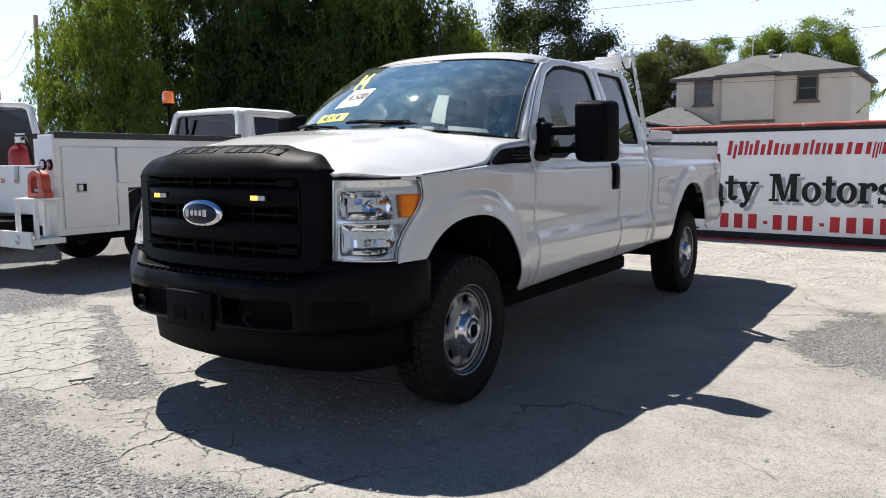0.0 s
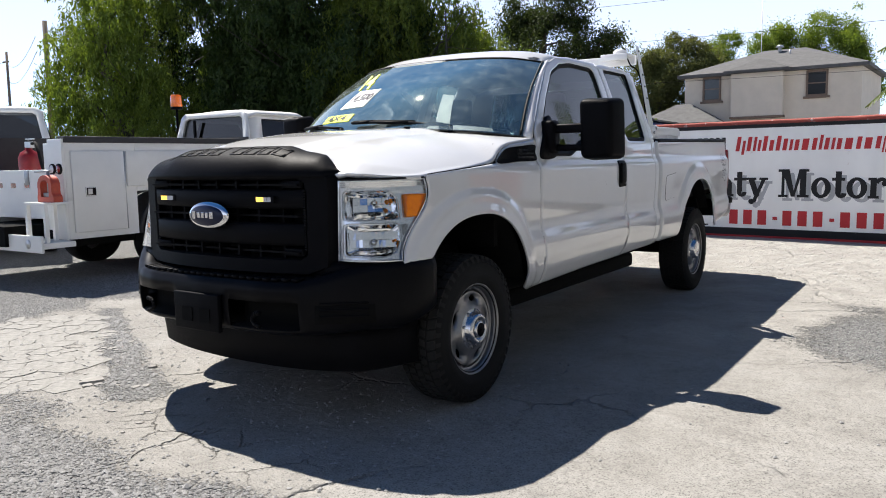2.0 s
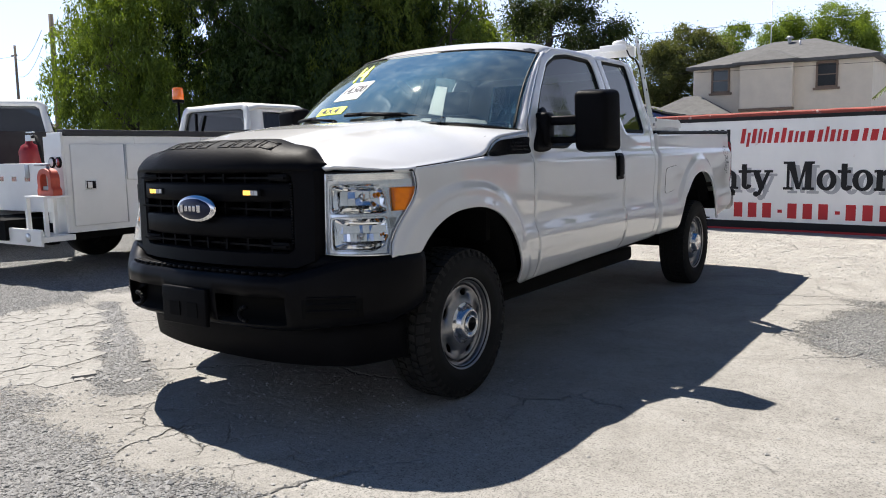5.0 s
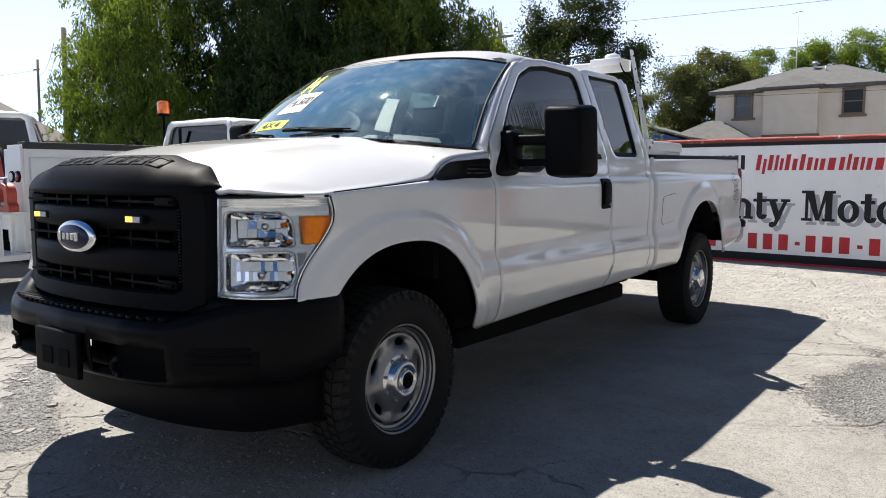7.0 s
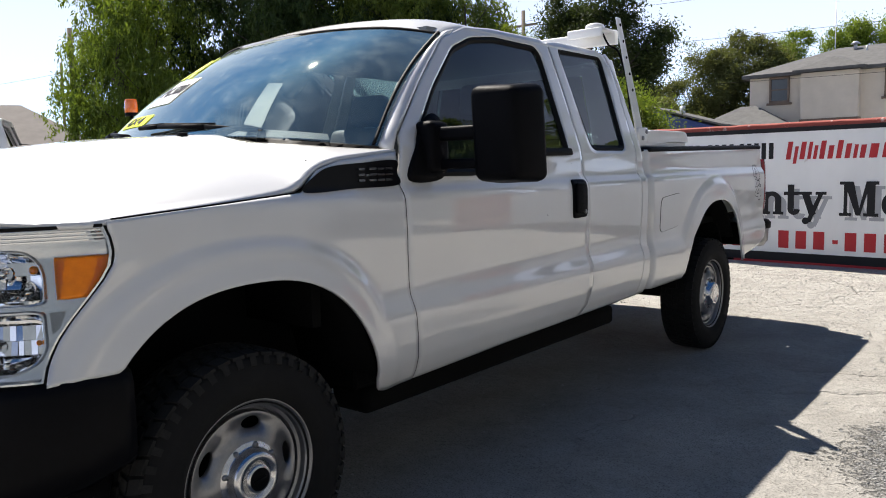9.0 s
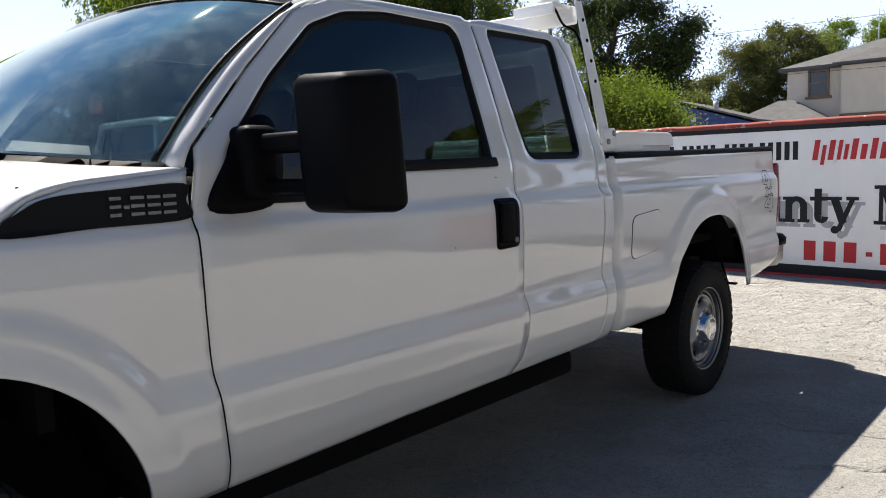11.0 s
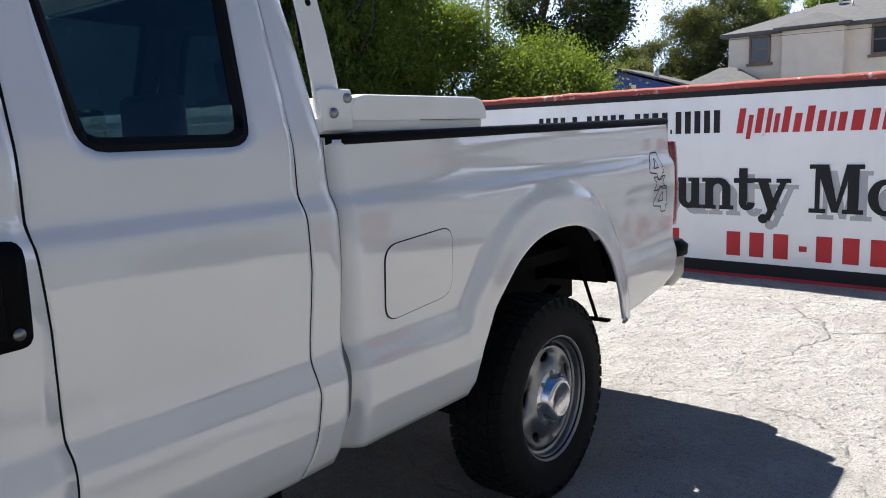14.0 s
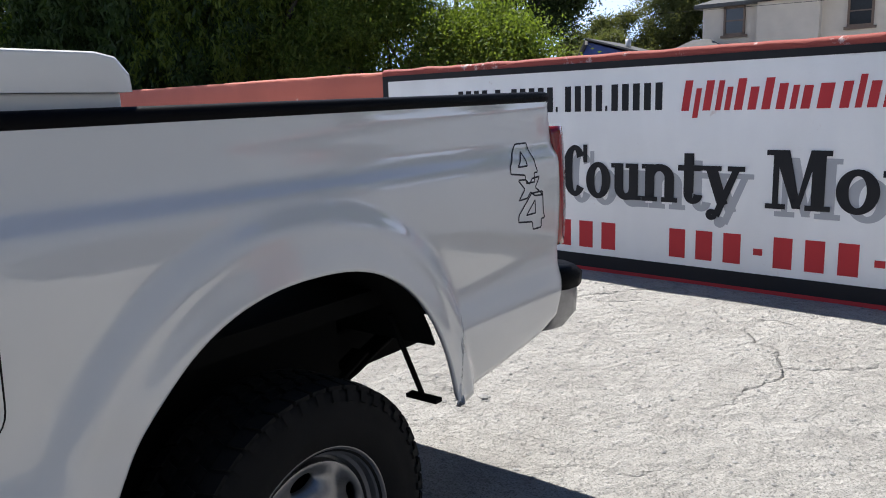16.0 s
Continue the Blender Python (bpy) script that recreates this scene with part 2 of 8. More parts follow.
def smooth_line(pts, n=10, closed=False):
    """A Catmull-Rom curve through pts, as a polyline."""
    P = [np.array(p, float) for p in pts]
    if closed:
        P = [P[-1]] + P + [P[0], P[1]]
    else:
        P = [2 * P[0] - P[1]] + P + [2 * P[-1] - P[-2]]
    out = []
    for a, b, c, d in zip(P, P[1:], P[2:], P[3:]):
        for t in np.linspace(0, 1, n, endpoint=False):
            out.append(0.5 * (2 * b + (c - a) * t + (2 * a - 5 * b + 4 * c - d) * t * t + (3 * b - a - 3 * c + d) * t ** 3))
    if not closed:
        out.append(P[-2])
    return out


def rounded_loop(pts, n, w):
    """A closed polygon with n points to each edge, its corners rounded over the length w."""
    P = np.array(pts, float)
    Q = np.vstack([P, P[:1]])
    s = np.r_[0, np.cumsum(np.linalg.norm(np.diff(Q, axis=0), axis=1))]
    out = []
    for k in range(len(P)):
        for t in np.linspace(0, 1, n, endpoint=False):
            u = (s[k] + (s[k + 1] - s[k]) * t + np.linspace(-w / 2, w / 2, 25)) % s[-1]
            out.append(np.array([np.interp(u, s, Q[:, 0]).mean(), np.interp(u, s, Q[:, 1]).mean()]))
    return out


def grid_faces(bm, V, flip=False):
    nu, nv = len(V), len(V[0])
    for i in range(nu - 1):
        for j in range(nv - 1):
            f = (V[i][j], V[i + 1][j], V[i + 1][j + 1], V[i][j + 1])
            bm.faces.new(f[::-1] if flip else f)


def coons(bot, right, top, left, nu, nv, local=False):
    """A grid of points between four bounding polylines of any dimension; left and right run upwards and, if local, bend only what is near them."""
    B, T, L, R = resample(bot, nu), resample(top, nu), resample(left, nv), resample(right, nv)
    u, v = np.linspace(0, 1, nu)[:, None, None], np.linspace(0, 1, nv)[None, :, None]
    wl, wr = ((1 - u) ** 7, u ** 7) if local else (1 - u, u)
    return ((1 - v) * B[:, None] + v * T[:, None] + wl * (L[None] - (1 - v) * B[0] - v * T[0])
            + wr * (R[None] - (1 - v) * B[-1] - v * T[-1]))


def rounded_box(x0, x1, y0, y1, z0, z1, r, seg=3):
    bm = boxes((x0, x1, y0, y1, z0, z1))
    bmesh.ops.bevel(bm, geom=list(bm.edges), offset=r, segments=seg, affect="EDGES", profile=0.5)
    return bm


def ring_strip(bm, outer, inner, flip=False, close=True):
    a = [bm.verts.new(p) for p in outer]
    b = [bm.verts.new(p) for p in inner]
    n = len(a)
    for i in range(n if close else n - 1):
        j = (i + 1) % n
        f = (a[i], a[j], b[j], b[i])
        bm.faces.new(f[::-1] if flip else f)
    return a, b


def fitted(me, x0, x1, z0, z1):
    """Stretches a flat mesh in its x-y plane to a box."""
    co = np.array([v.co for v in me.vertices])
    lo, hi = co.min(0), co.max(0)
    sx_, sy_ = (x1 - x0) / (hi[0] - lo[0]), (z1 - z0) / (hi[1] - lo[1])
    me.transform(Matrix(((sx_, 0, 0, x0 - lo[0] * sx_), (0, sy_, 0, z0 - lo[1] * sy_), (0, 0, 1, 0), (0, 0, 0, 1))))


def islands(me):
    """The separate pieces of a mesh, each as a list of face indices."""
    root = list(range(len(me.vertices)))

    def find(i):
        while root[i] != i:
            root[i] = root[root[i]]
            i = root[i]
        return i

    for e in me.edges:
        a, b = find(e.vertices[0]), find(e.vertices[1])
        root[a] = b
    out = {}
    for p in me.polygons:
        out.setdefault(find(p.vertices[0]), []).append(p.index)
    return list(out.values())


def lettering(name, body, size, material, parent, m, extrude=0.003, offset=0.0, space=1.0, label="", align="LEFT", into=None):
    """Words in the built-in font as a mesh part; they stand in the local x-y plane of m."""
    cu = bpy.data.curves.new(name, "FONT")
    cu.body, cu.size, cu.extrude, cu.offset, cu.space_character, cu.align_x = body, size, extrude, offset, space, align
    tmp = bpy.data.objects.new(name + "_curve", cu)
    scene.collection.objects.link(tmp)
    bpy.context.view_layer.update()
    me = bpy.data.meshes.new_from_object(tmp.evaluated_get(bpy.context.evaluated_depsgraph_get()))
    bpy.data.objects.remove(tmp)
    me.materials.clear()
    me.materials.append(M[material])
    if into:
        fitted(me, *into)
    me.transform(m)
    made = []
    for faces in islands(me):
        used = sorted({v for f in faces for v in me.polygons[f].vertices})
        at = {v: k for k, v in enumerate(used)}
        piece = bpy.data.meshes.new(name)
        piece.from_pydata([me.vertices[v].co for v in used], [], [[at[v] for v in me.polygons[f].vertices] for f in faces])
        piece.materials.append(M[material])
        ob = new(name, piece)
        ob.parent = parent
        if label:
            ob["label"] = label
        made.append(ob)
    bpy.data.meshes.remove(me)
    return made

# ================= ground and wall =================
WALL_Y, WALL_TILT = 9.27, 5.5          # the wall's line at x = 0.5, and how it turns
WALL = pose(0.5, WALL_Y, 0, 0, 0, -WALL_TILT)


def smoothstep(a, b, v):
    t = min(1.0, max(0.0, (v - a) / (b - a)))
    return t * t * (3 - 2 * t)


def ground_z(x, y):
    rise = 0.06 * smoothstep(6.9, 9.0, y + 0.096 * (x - 0.5)) * smoothstep(-9, -3, x)
    foot = 0.030 * smoothstep(8.55, 9.15, y + 0.096 * (x - 0.5) + 0.25 * noise.noise((x * 1.7, 0.5, 7))) * smoothstep(-9, -3, x)
    return rise + foot + 0.010 * noise.noise((x * 0.8, y * 0.8, 0.3)) * smoothstep(1.2, 2.6, abs(x - 0.0) + 0.5 * abs(y - 3)) + 0.004 * noise.noise((x * 4, y * 4, 2))


def spaced(lo, hi, near_lo, near_hi, step):
    near = list(np.arange(near_lo, near_hi, step))
    out, s = [], step
    v = near_lo
    while v > lo:
        s *= 1.25
        v -= s
        out.append(max(v, lo))
    head, out, s, v = out[::-1], [], step, near[-1]
    while v < hi:
        s *= 1.25
        v += s
        out.append(min(v, hi))
    return head + near + out


def to_line(x, y, ax, ay, bx, by):
    """The distance to a straight stretch, and how far along it the nearest place lies."""
    t = min(1.0, max(0.0, ((x - ax) * (bx - ax) + (y - ay) * (by - ay)) / ((bx - ax) ** 2 + (by - ay) ** 2)))
    return math.hypot(x - ax - t * (bx - ax), y - ay - t * (by - ay)), t


def gravel_field(x, y):
    """How thickly loose gravel lies: a worn patch beside the truck, a broad spread to the west, a broken trench and the lot's front."""
    patch = 1.0 - math.hypot((x - 2.65) / 0.85, (y - 3.7) / 1.75)
    west = (-3.15 - x) * 0.9 - 0.25 * max(0.0, y - 3.5)
    d, t = to_line(x, y, -3.3, 1.55, -0.80, 0.12)
    trench = 1.0 - d / (0.13 + 0.22 * t * t)
    d, t = to_line(x, y, -1.60, -0.45, -0.65, -0.20)
    mix = 0.46 - d / 0.75
    front = min(1.0, (-0.30 - y - 0.10 * max(0.0, -0.1 - x)) * 2.6) - 1.6 * max(0.0, x - 0.85 + 0.7 * noise.noise((x * 0.6, y * 0.7, 14)))
    g = max(patch, west, trench, mix, front)
    return g + 0.42 * noise.noise((x * 0.9, y * 0.9, 4)) + 0.35 * noise.noise((x * 2.6, y * 2.6, 9))


def slab_field(x, y):
    """Where the old slab has broken into a close net of cracks: west of the trench, and a strip along its near side."""
    d, t = to_line(x, y, -3.1, 0.85, -1.60, 0.05)
    e, t = to_line(x, y, -0.75, -0.02, 0.75, -0.22)
    return max(1.25 - d / 0.42, 1.0 - e / 0.22) + 0.35 * noise.noise((x * 1.9, y * 1.9, 2))


def crust_field(x, y):
    """Where the surface is a rough caked crust and no longer smooth concrete."""
    return 0.12 + 0.25 * (y - 3.4) + 0.5 * noise.noise((x * 0.8, y * 0.8, 11)) + 0.6 * max(0.0, slab_field(x, y))


def ground_material():
    m, nt, b = nodes_of("dusty_broken_pavement")
    tc = nt.nodes.new("ShaderNodeTexCoord")

    def math_node(op, a_, b_=None, clamp=False):
        n = nt.nodes.new("ShaderNodeMath")
        n.operation, n.use_clamp = op, clamp
        for sock, v in ((n.inputs[0], a_), (n.inputs[1], b_)):
            if v is None:
                continue
            if isinstance(v, (int, float)):
                sock.default_value = v
            else:
                nt.links.new(v, sock)
        return n.outputs["Value"]

    def cells(scale, feature="F1", warp=0.0):
        v = nt.nodes.new("ShaderNodeTexVoronoi")
        v.feature = feature
        v.inputs["Scale"].default_value = scale
        if warp:
            w = noise_tex(nt, scale * 2.2, 5, 0.7)
            add = nt.nodes.new("ShaderNodeVectorMath")
            add.operation = "MULTIPLY_ADD"
            add.inputs[1].default_value = (warp, warp, 0.0)
            nt.links.new(w.outputs["Color"], add.inputs[0])
            nt.links.new(tc.outputs["Object"], add.inputs[2])
            nt.links.new(add.outputs["Vector"], v.inputs["Vector"])
        else:
            nt.links.new(tc.outputs["Object"], v.inputs["Vector"])
        return v

    big = noise_tex(nt, 0.45, 6, 0.62, distort=0.5)
    mid = noise_tex(nt, 2.4, 7, 0.68, distort=0.3)
    fine = noise_tex(nt, 26, 6, 0.75)
    grit = noise_tex(nt, 120, 3, 0.7)
    # pale caked dust over old concrete
    dust = ramp(nt, mid.outputs["Fac"], [(0.28, (0.335, 0.32, 0.295)), (0.5, (0.415, 0.40, 0.37)), (0.74, (0.49, 0.475, 0.445))])
    fleck = ramp(nt, fine.outputs["Fac"], [(0.30, (0.62, 0.62, 0.62)), (0.48, (0.97, 0.97, 0.97)), (0.72, (1.12, 1.11, 1.09))])
    dust = mixed(nt, 0.75, dust.outputs["Color"], fleck.outputs["Color"], "MULTIPLY")
    # loose gravel
    st1, st2 = cells(75), cells(38)
    g1 = ramp(nt, st1.outputs["Color"], [(0.1, (0.20, 0.20, 0.205)), (0.5, (0.33, 0.33, 0.33)), (0.9, (0.50, 0.495, 0.48))])
    g2 = ramp(nt, st2.outputs["Color"], [(0.1, (0.21, 0.21, 0.215)), (0.5, (0.33, 0.33, 0.325)), (0.9, (0.48, 0.47, 0.455))])
    gravel = mixed(nt, 0.45, g1.outputs["Color"], g2.outputs["Color"])
    gap = ramp(nt, st1.outputs["Distance"], [(0.30, (1, 1, 1)), (0.80, (0.50, 0.50, 0.50))])
    gravel = mixed(nt, 0.9, gravel, gap.outputs["Color"], "MULTIPLY")
    gravel = mixed(nt, 1.0, gravel, (0.91, 0.91, 0.90), "MULTIPLY")
    # where the gravel lies, and where the slab is broken
    at_g, at_s, at_r = (nt.nodes.new("ShaderNodeAttribute") for _ in range(3))
    at_g.attribute_name, at_s.attribute_name, at_r.attribute_name = "gravel_cover", "broken_slab", "rough_crust"
    cover = math_node("MULTIPLY", math_node("ADD", at_g.outputs["Fac"], 0.0), 1.0, True)
    ragged = math_node("ADD", cover, math_node("MULTIPLY", math_node("SUBTRACT", fine.outputs["Fac"], 0.5), 1.7), True)
    sharp = ramp(nt, ragged, [(0.40, (0, 0, 0)), (0.54, (1, 1, 1))])
    tone = nt.nodes.new("ShaderNodeMapRange")
    tone.inputs["To Min"].default_value, tone.inputs["To Max"].default_value = 0.645, 0.96
    nt.links.new(at_r.outputs["Fac"], tone.inputs["Value"])
    dust = mixed(nt, 1.0, dust, tone.outputs["Result"], "MULTIPLY")
    col = mixed(nt, sharp.outputs["Color"], dust, gravel)
    # cracks: a wide net everywhere in places, a close net on the broken slabs
    wide = ramp(nt, cells(0.55, "DISTANCE_TO_EDGE", 0.55).outputs["Distance"], [(0.0, (1, 1, 1)), (0.010, (0, 0, 0))])
    close = ramp(nt, cells(3.6, "DISTANCE_TO_EDGE", 0.14).outputs["Distance"], [(0.0, (1, 1, 1)), (0.020, (0, 0, 0))])
    w_in = ramp(nt, noise_tex(nt, 0.7, 4, 0.6).outputs["Fac"], [(0.45, (0, 0, 0)), (0.60, (0.75, 0.75, 0.75))])
    c_in = math_node("MULTIPLY", at_s.outputs["Fac"], math_node("SUBTRACT", 1.0, sharp.outputs["Color"]), True)
    c_some = ramp(nt, noise_tex(nt, 1.1, 4, 0.6).outputs["Fac"], [(0.42, (0, 0, 0)), (0.55, (1, 1, 1))])
    ck = math_node("MAXIMUM", math_node("MULTIPLY", wide.outputs["Color"], w_in.outputs["Color"]),
                   math_node("MULTIPLY", math_node("MULTIPLY", close.outputs["Color"], c_some.outputs["Color"]), c_in))
    col = mixed(nt, math_node("MULTIPLY", ck, 0.42), col, (0.18, 0.175, 0.165))
    speck = ramp(nt, grit.outputs["Fac"], [(0.34, (0.30, 0.30, 0.30)), (0.46, (1, 1, 1)), (0.68, (1.18, 1.18, 1.18))])
    col = mixed(nt, 0.85, col, speck.outputs["Color"], "MULTIPLY")
    nt.links.new(col, b.inputs["Base Color"])
    b.inputs["Roughness"].default_value = 0.95
    b.inputs["Specular IOR Level"].default_value = 0.15
    stone = math_node("MULTIPLY", math_node("SUBTRACT", 1.0, st1.outputs["Distance"]), 0.9)
    lump = noise_tex(nt, 9.0, 5, 0.62)
    flat = math_node("ADD", math_node("ADD", math_node("MULTIPLY", math_node("MULTIPLY", fine.outputs["Fac"], 0.9), math_node("ADD", math_node("MULTIPLY", at_r.outputs["Fac"], 0.7), 0.3)), math_node("MULTIPLY", mid.outputs["Fac"], 1.0)), math_node("MULTIPLY", math_node("MULTIPLY", lump.outputs["Fac"], 2.3), at_r.outputs["Fac"]))
    h = mixed(nt, sharp.outputs["Color"], flat, stone)
    h = math_node("SUBTRACT", h, math_node("MULTIPLY", ck, 1.2))
    bump(nt, h, 1.0, 0.032, b)
    return m


def build_ground():
    xs = spaced(-900, 900, -9, 6, 0.12)
    ys = spaced(-900, 900, -3, 10, 0.12)
    V = [(x, y, ground_z(x, y)) for x in xs for y in ys]
    n = len(ys)
    F = [(i * n + j, (i + 1) * n + j, (i + 1) * n + j + 1, i * n + j + 1) for i in range(len(xs) - 1) for j in range(n - 1)]
    me = bpy.data.meshes.new("ground")
    me.from_pydata(V, [], F)
    me.polygons.foreach_set("use_smooth", [True] * len(F))
    for name, field in (("gravel_cover", gravel_field), ("broken_slab", slab_field), ("rough_crust", crust_field)):
        me.attributes.new(name, "FLOAT", "POINT").data.foreach_set("value", [min(1.0, max(0.0, field(x, y))) if abs(x) < 20 and abs(y) < 20 else 0.3 for x, y, z in V])
    me.materials.append(ground_material())
    return tagged(new("ground", me), "pale dusty cracked pavement with loose gravel patches", "ground", kind="structure")


GROUND = build_ground()


def build_pebbles():
    """Loose gravel lying on the pavement."""
    rng = random.Random(4)
    V, F = [], []
    base = [(0, 0, 1), (0.9, 0, 0.2), (0.28, 0.85, 0.2), (-0.72, 0.53, 0.2), (-0.72, -0.53, 0.2), (0.28, -0.85, 0.2), (0, 0, -0.6)]
    tri = [(0, 1, 2), (0, 2, 3), (0, 3, 4), (0, 4, 5), (0, 5, 1), (6, 2, 1), (6, 3, 2), (6, 4, 3), (6, 5, 4), (6, 1, 5)]
    for k in range(190000):
        x, y = (rng.uniform(-3.4, 1.6), rng.uniform(-1.9, 1.9)) if k < 120000 else (rng.uniform(-6.5, -1.0), rng.uniform(-1.6, 3.4)) if k < 155000 else (rng.uniform(-0.5, 4.2), rng.uniform(-0.8, 9.2))
        g = gravel_field(x, y)
        fade = smoothstep(-3.4, -2.7, x) * smoothstep(-1.9, -1.2, y) * smoothstep(1.6, 1.0, x) if k < 120000 else 1.0
        if rng.random() > fade or rng.random() > 0.03 + 1.2 * min(1.0, max(0.0, g - 0.2)) + (0.16 * smoothstep(4.5, 7.0, y) if k >= 155000 else 0.0):
            continue
        s = 0.0045 + 0.0095 * rng.random() ** 2 + (0.030 * rng.random() ** 3 if rng.random() < 0.005 else 0)
        a, n0 = rng.uniform(0, 6.28), len(V)
        ca, sa = math.cos(a) * s, math.sin(a) * s
        k1, k2 = rng.uniform(0.7, 1.3), rng.uniform(0.5, 1.0)
        z = ground_z(x, y)
        for px, py, pz in base:
            V.append((x + ca * px * k1 - sa * py, y + sa * px * k1 + ca * py, z + s * pz * k2 * 0.8 + 0.1 * s))
        F += [tuple(n0 + i for i in t) for t in tri]
    me = bpy.data.meshes.new("gravel")
    me.from_pydata(V, [], F)
    me.materials.append(surface("grey_gravel", (0.275, 0.272, 0.264), 0.9, vary=0.5, scale=40))
    tagged(new("gravel", me), "loose grey and tan gravel on the pavement", "gravel", kind="stuff")


build_pebbles()


def build_slabs():
    """Plates of the old slab, broken apart along irregular cracks: each a piece of its own on the ground."""
    rng = random.Random(21)
    mat = surface("cracked_slab", (0.232, 0.225, 0.207), 0.95, vary=0.40, scale=26, grain=1.0, grain_scale=70)
    # seeds thrown at random, no two closer than a distance that varies from place to place
    seeds = []
    for _ in range(5000):
        x, y = rng.uniform(-3.9, 1.0), rng.uniform(-0.7, 1.6)
        near = 0.06 + 0.13 * (0.5 + 0.9 * noise.noise((x * 2.2, y * 2.2, 31)))
        if all((x - p) ** 2 + (y - q) ** 2 > near * near for p, q in seeds):
            seeds.append((x, y))
    for cx, cy in seeds:
        if cx > -1.25 or slab_field(cx, cy) < 0.25 or gravel_field(cx, cy) > 0.55 or rng.random() < 0.10:
            continue
        poly = [Vector((cx - 0.5, cy - 0.5)), Vector((cx + 0.5, cy - 0.5)), Vector((cx + 0.5, cy + 0.5)), Vector((cx - 0.5, cy + 0.5))]
        for qx, qy in seeds:
            if (qx, qy) == (cx, cy) or (qx - cx) ** 2 + (qy - cy) ** 2 > 0.8:
                continue
            m, n = Vector(((cx + qx) / 2, (cy + qy) / 2)), Vector((qx - cx, qy - cy)).normalized()
            lim = -0.0002 - 0.0040 * rng.random() ** 4
            out = []
            for p, q in zip(poly, poly[1:] + poly[:1]):
                a, b = (p - m).dot(n) - lim, (q - m).dot(n) - lim
                if a <= 0:
                    out.append(p)
                if a * b < 0:
                    out.append(p.lerp(q, a / (a - b)))
            poly = out
        if len(poly) < 3:
            continue
        edge = []
        for p, q in zip(poly, poly[1:] + poly[:1]):
            d = q - p
            if d.length < 0.012:
                continue
            nrm = Vector((d.y, -d.x)).normalized()
            steps = max(2, int(d.length / 0.035))
            for u in range(steps):
                t = u / steps
                edge.append(p + d * t + nrm * (rng.uniform(-0.008, 0.005) if u else rng.uniform(-0.006, 0.002)))
        if len(edge) < 3:
            continue
        h, tx, ty = rng.uniform(0.0025, 0.0042), rng.gauss(0, 0.005), rng.gauss(0, 0.005)
        bm = bmesh.new()
        low = [bm.verts.new((p.x - cx, p.y - cy, -0.02)) for p in edge]
        top = [bm.verts.new(((p.x - cx) * 0.985, (p.y - cy) * 0.985, h + tx * (p.x - cx) + ty * (p.y - cy))) for p in edge]
        n = len(edge)
        for u in range(n):
            bm.faces.new((low[u], low[(u + 1) % n], top[(u + 1) % n], top[u]))
        bm.faces.new(top)
        ob = link_mesh("slab_piece", bm, mat, GROUND, smooth=False)
        ob.matrix_basis = pose(cx, cy, ground_z(cx, cy), 0, 0, 0)


build_slabs()


def build_chunks():
    """Flat broken pieces of old concrete along the trench."""
    rng = random.Random(12)
    mat = surface("broken_concrete", (0.27, 0.258, 0.238), 0.95, vary=0.18, scale=9, grain=0.6, grain_scale=60)
    spots = [(-1.22, 0.11, 0.085), (-1.17, 0.03, 0.05), (-0.89, 0.17, 0.045), (-0.31, -0.20, 0.024), (-0.26, -0.33, 0.016)]
    for k in range(20):
        t = rng.random()
        spots.append((-2.0 + 1.5 * t + rng.gauss(0, 0.15), 0.75 - 0.8 * t + rng.gauss(0, 0.16), rng.uniform(0.015, 0.04)))
    for x, y, size in spots:
        n = rng.randint(7, 10)
        bm = bmesh.new()
        ring = [(size * rng.uniform(0.55, 1.3) * math.cos(a), size * rng.uniform(0.45, 0.9) * math.sin(a)) for a in (6.283 * (i + rng.uniform(-0.3, 0.3)) / n for i in range(n))]
        h = 0.004 + size * rng.uniform(0.06, 0.20)
        low = [bm.verts.new((px * 1.06, py * 1.06, -0.012)) for px, py in ring]
        top = [bm.verts.new((px * 0.88, py * 0.88, h * rng.uniform(0.6, 1.1))) for px, py in ring]
        for i in range(n):
            bm.faces.new((low[i], low[(i + 1) % n], top[(i + 1) % n], top[i]))
        mid = bm.verts.new((0, 0, h))
        for i in range(n):
            bm.faces.new((top[i], top[(i + 1) % n], mid))
        ob = link_mesh("concrete_chunk", bm, mat, smooth=False)
        ob.matrix_basis = pose(x, y, ground_z(x, y), 0, 0, rng.uniform(0, 360))
        tagged(ob, "flat broken piece of pale concrete on the gravel", "concrete chunk", "broken concrete along the trench")


build_chunks()


def rough_paint(name, colour, chip, amount=0.35):
    """Sun-worn masonry paint with chips and stains."""
    m, nt, b = nodes_of(name)
    a = noise_tex(nt, 5, 6, 0.7)
    c = noise_tex(nt, 1.2, 4, 0.6, stretch=(1, 1, 0.4))
    base = ramp(nt, c.outputs["Fac"], [(0.3, tuple(v * 0.86 for v in colour)), (0.7, colour)])
    k = ramp(nt, a.outputs["Fac"], [(amount, (1, 1, 1)), (amount + 0.05, (0, 0, 0))])
    col = mixed(nt, k.outputs["Color"], base.outputs["Color"], chip)
    nt.links.new(col, b.inputs["Base Color"])
    b.inputs["Roughness"].default_value = 0.8
    bump(nt, noise_tex(nt, 25, 5, 0.7).outputs["Fac"], 0.35, 0.01, b)
    return m


M["sign_white"] = rough_paint("white_sign_paint", (0.89, 0.89, 0.88), (0.70, 0.64, 0.61), 0.30)
M["sign_black"] = rough_paint("black_sign_paint", (0.010, 0.010, 0.012), (0.04, 0.04, 0.04), 0.28)
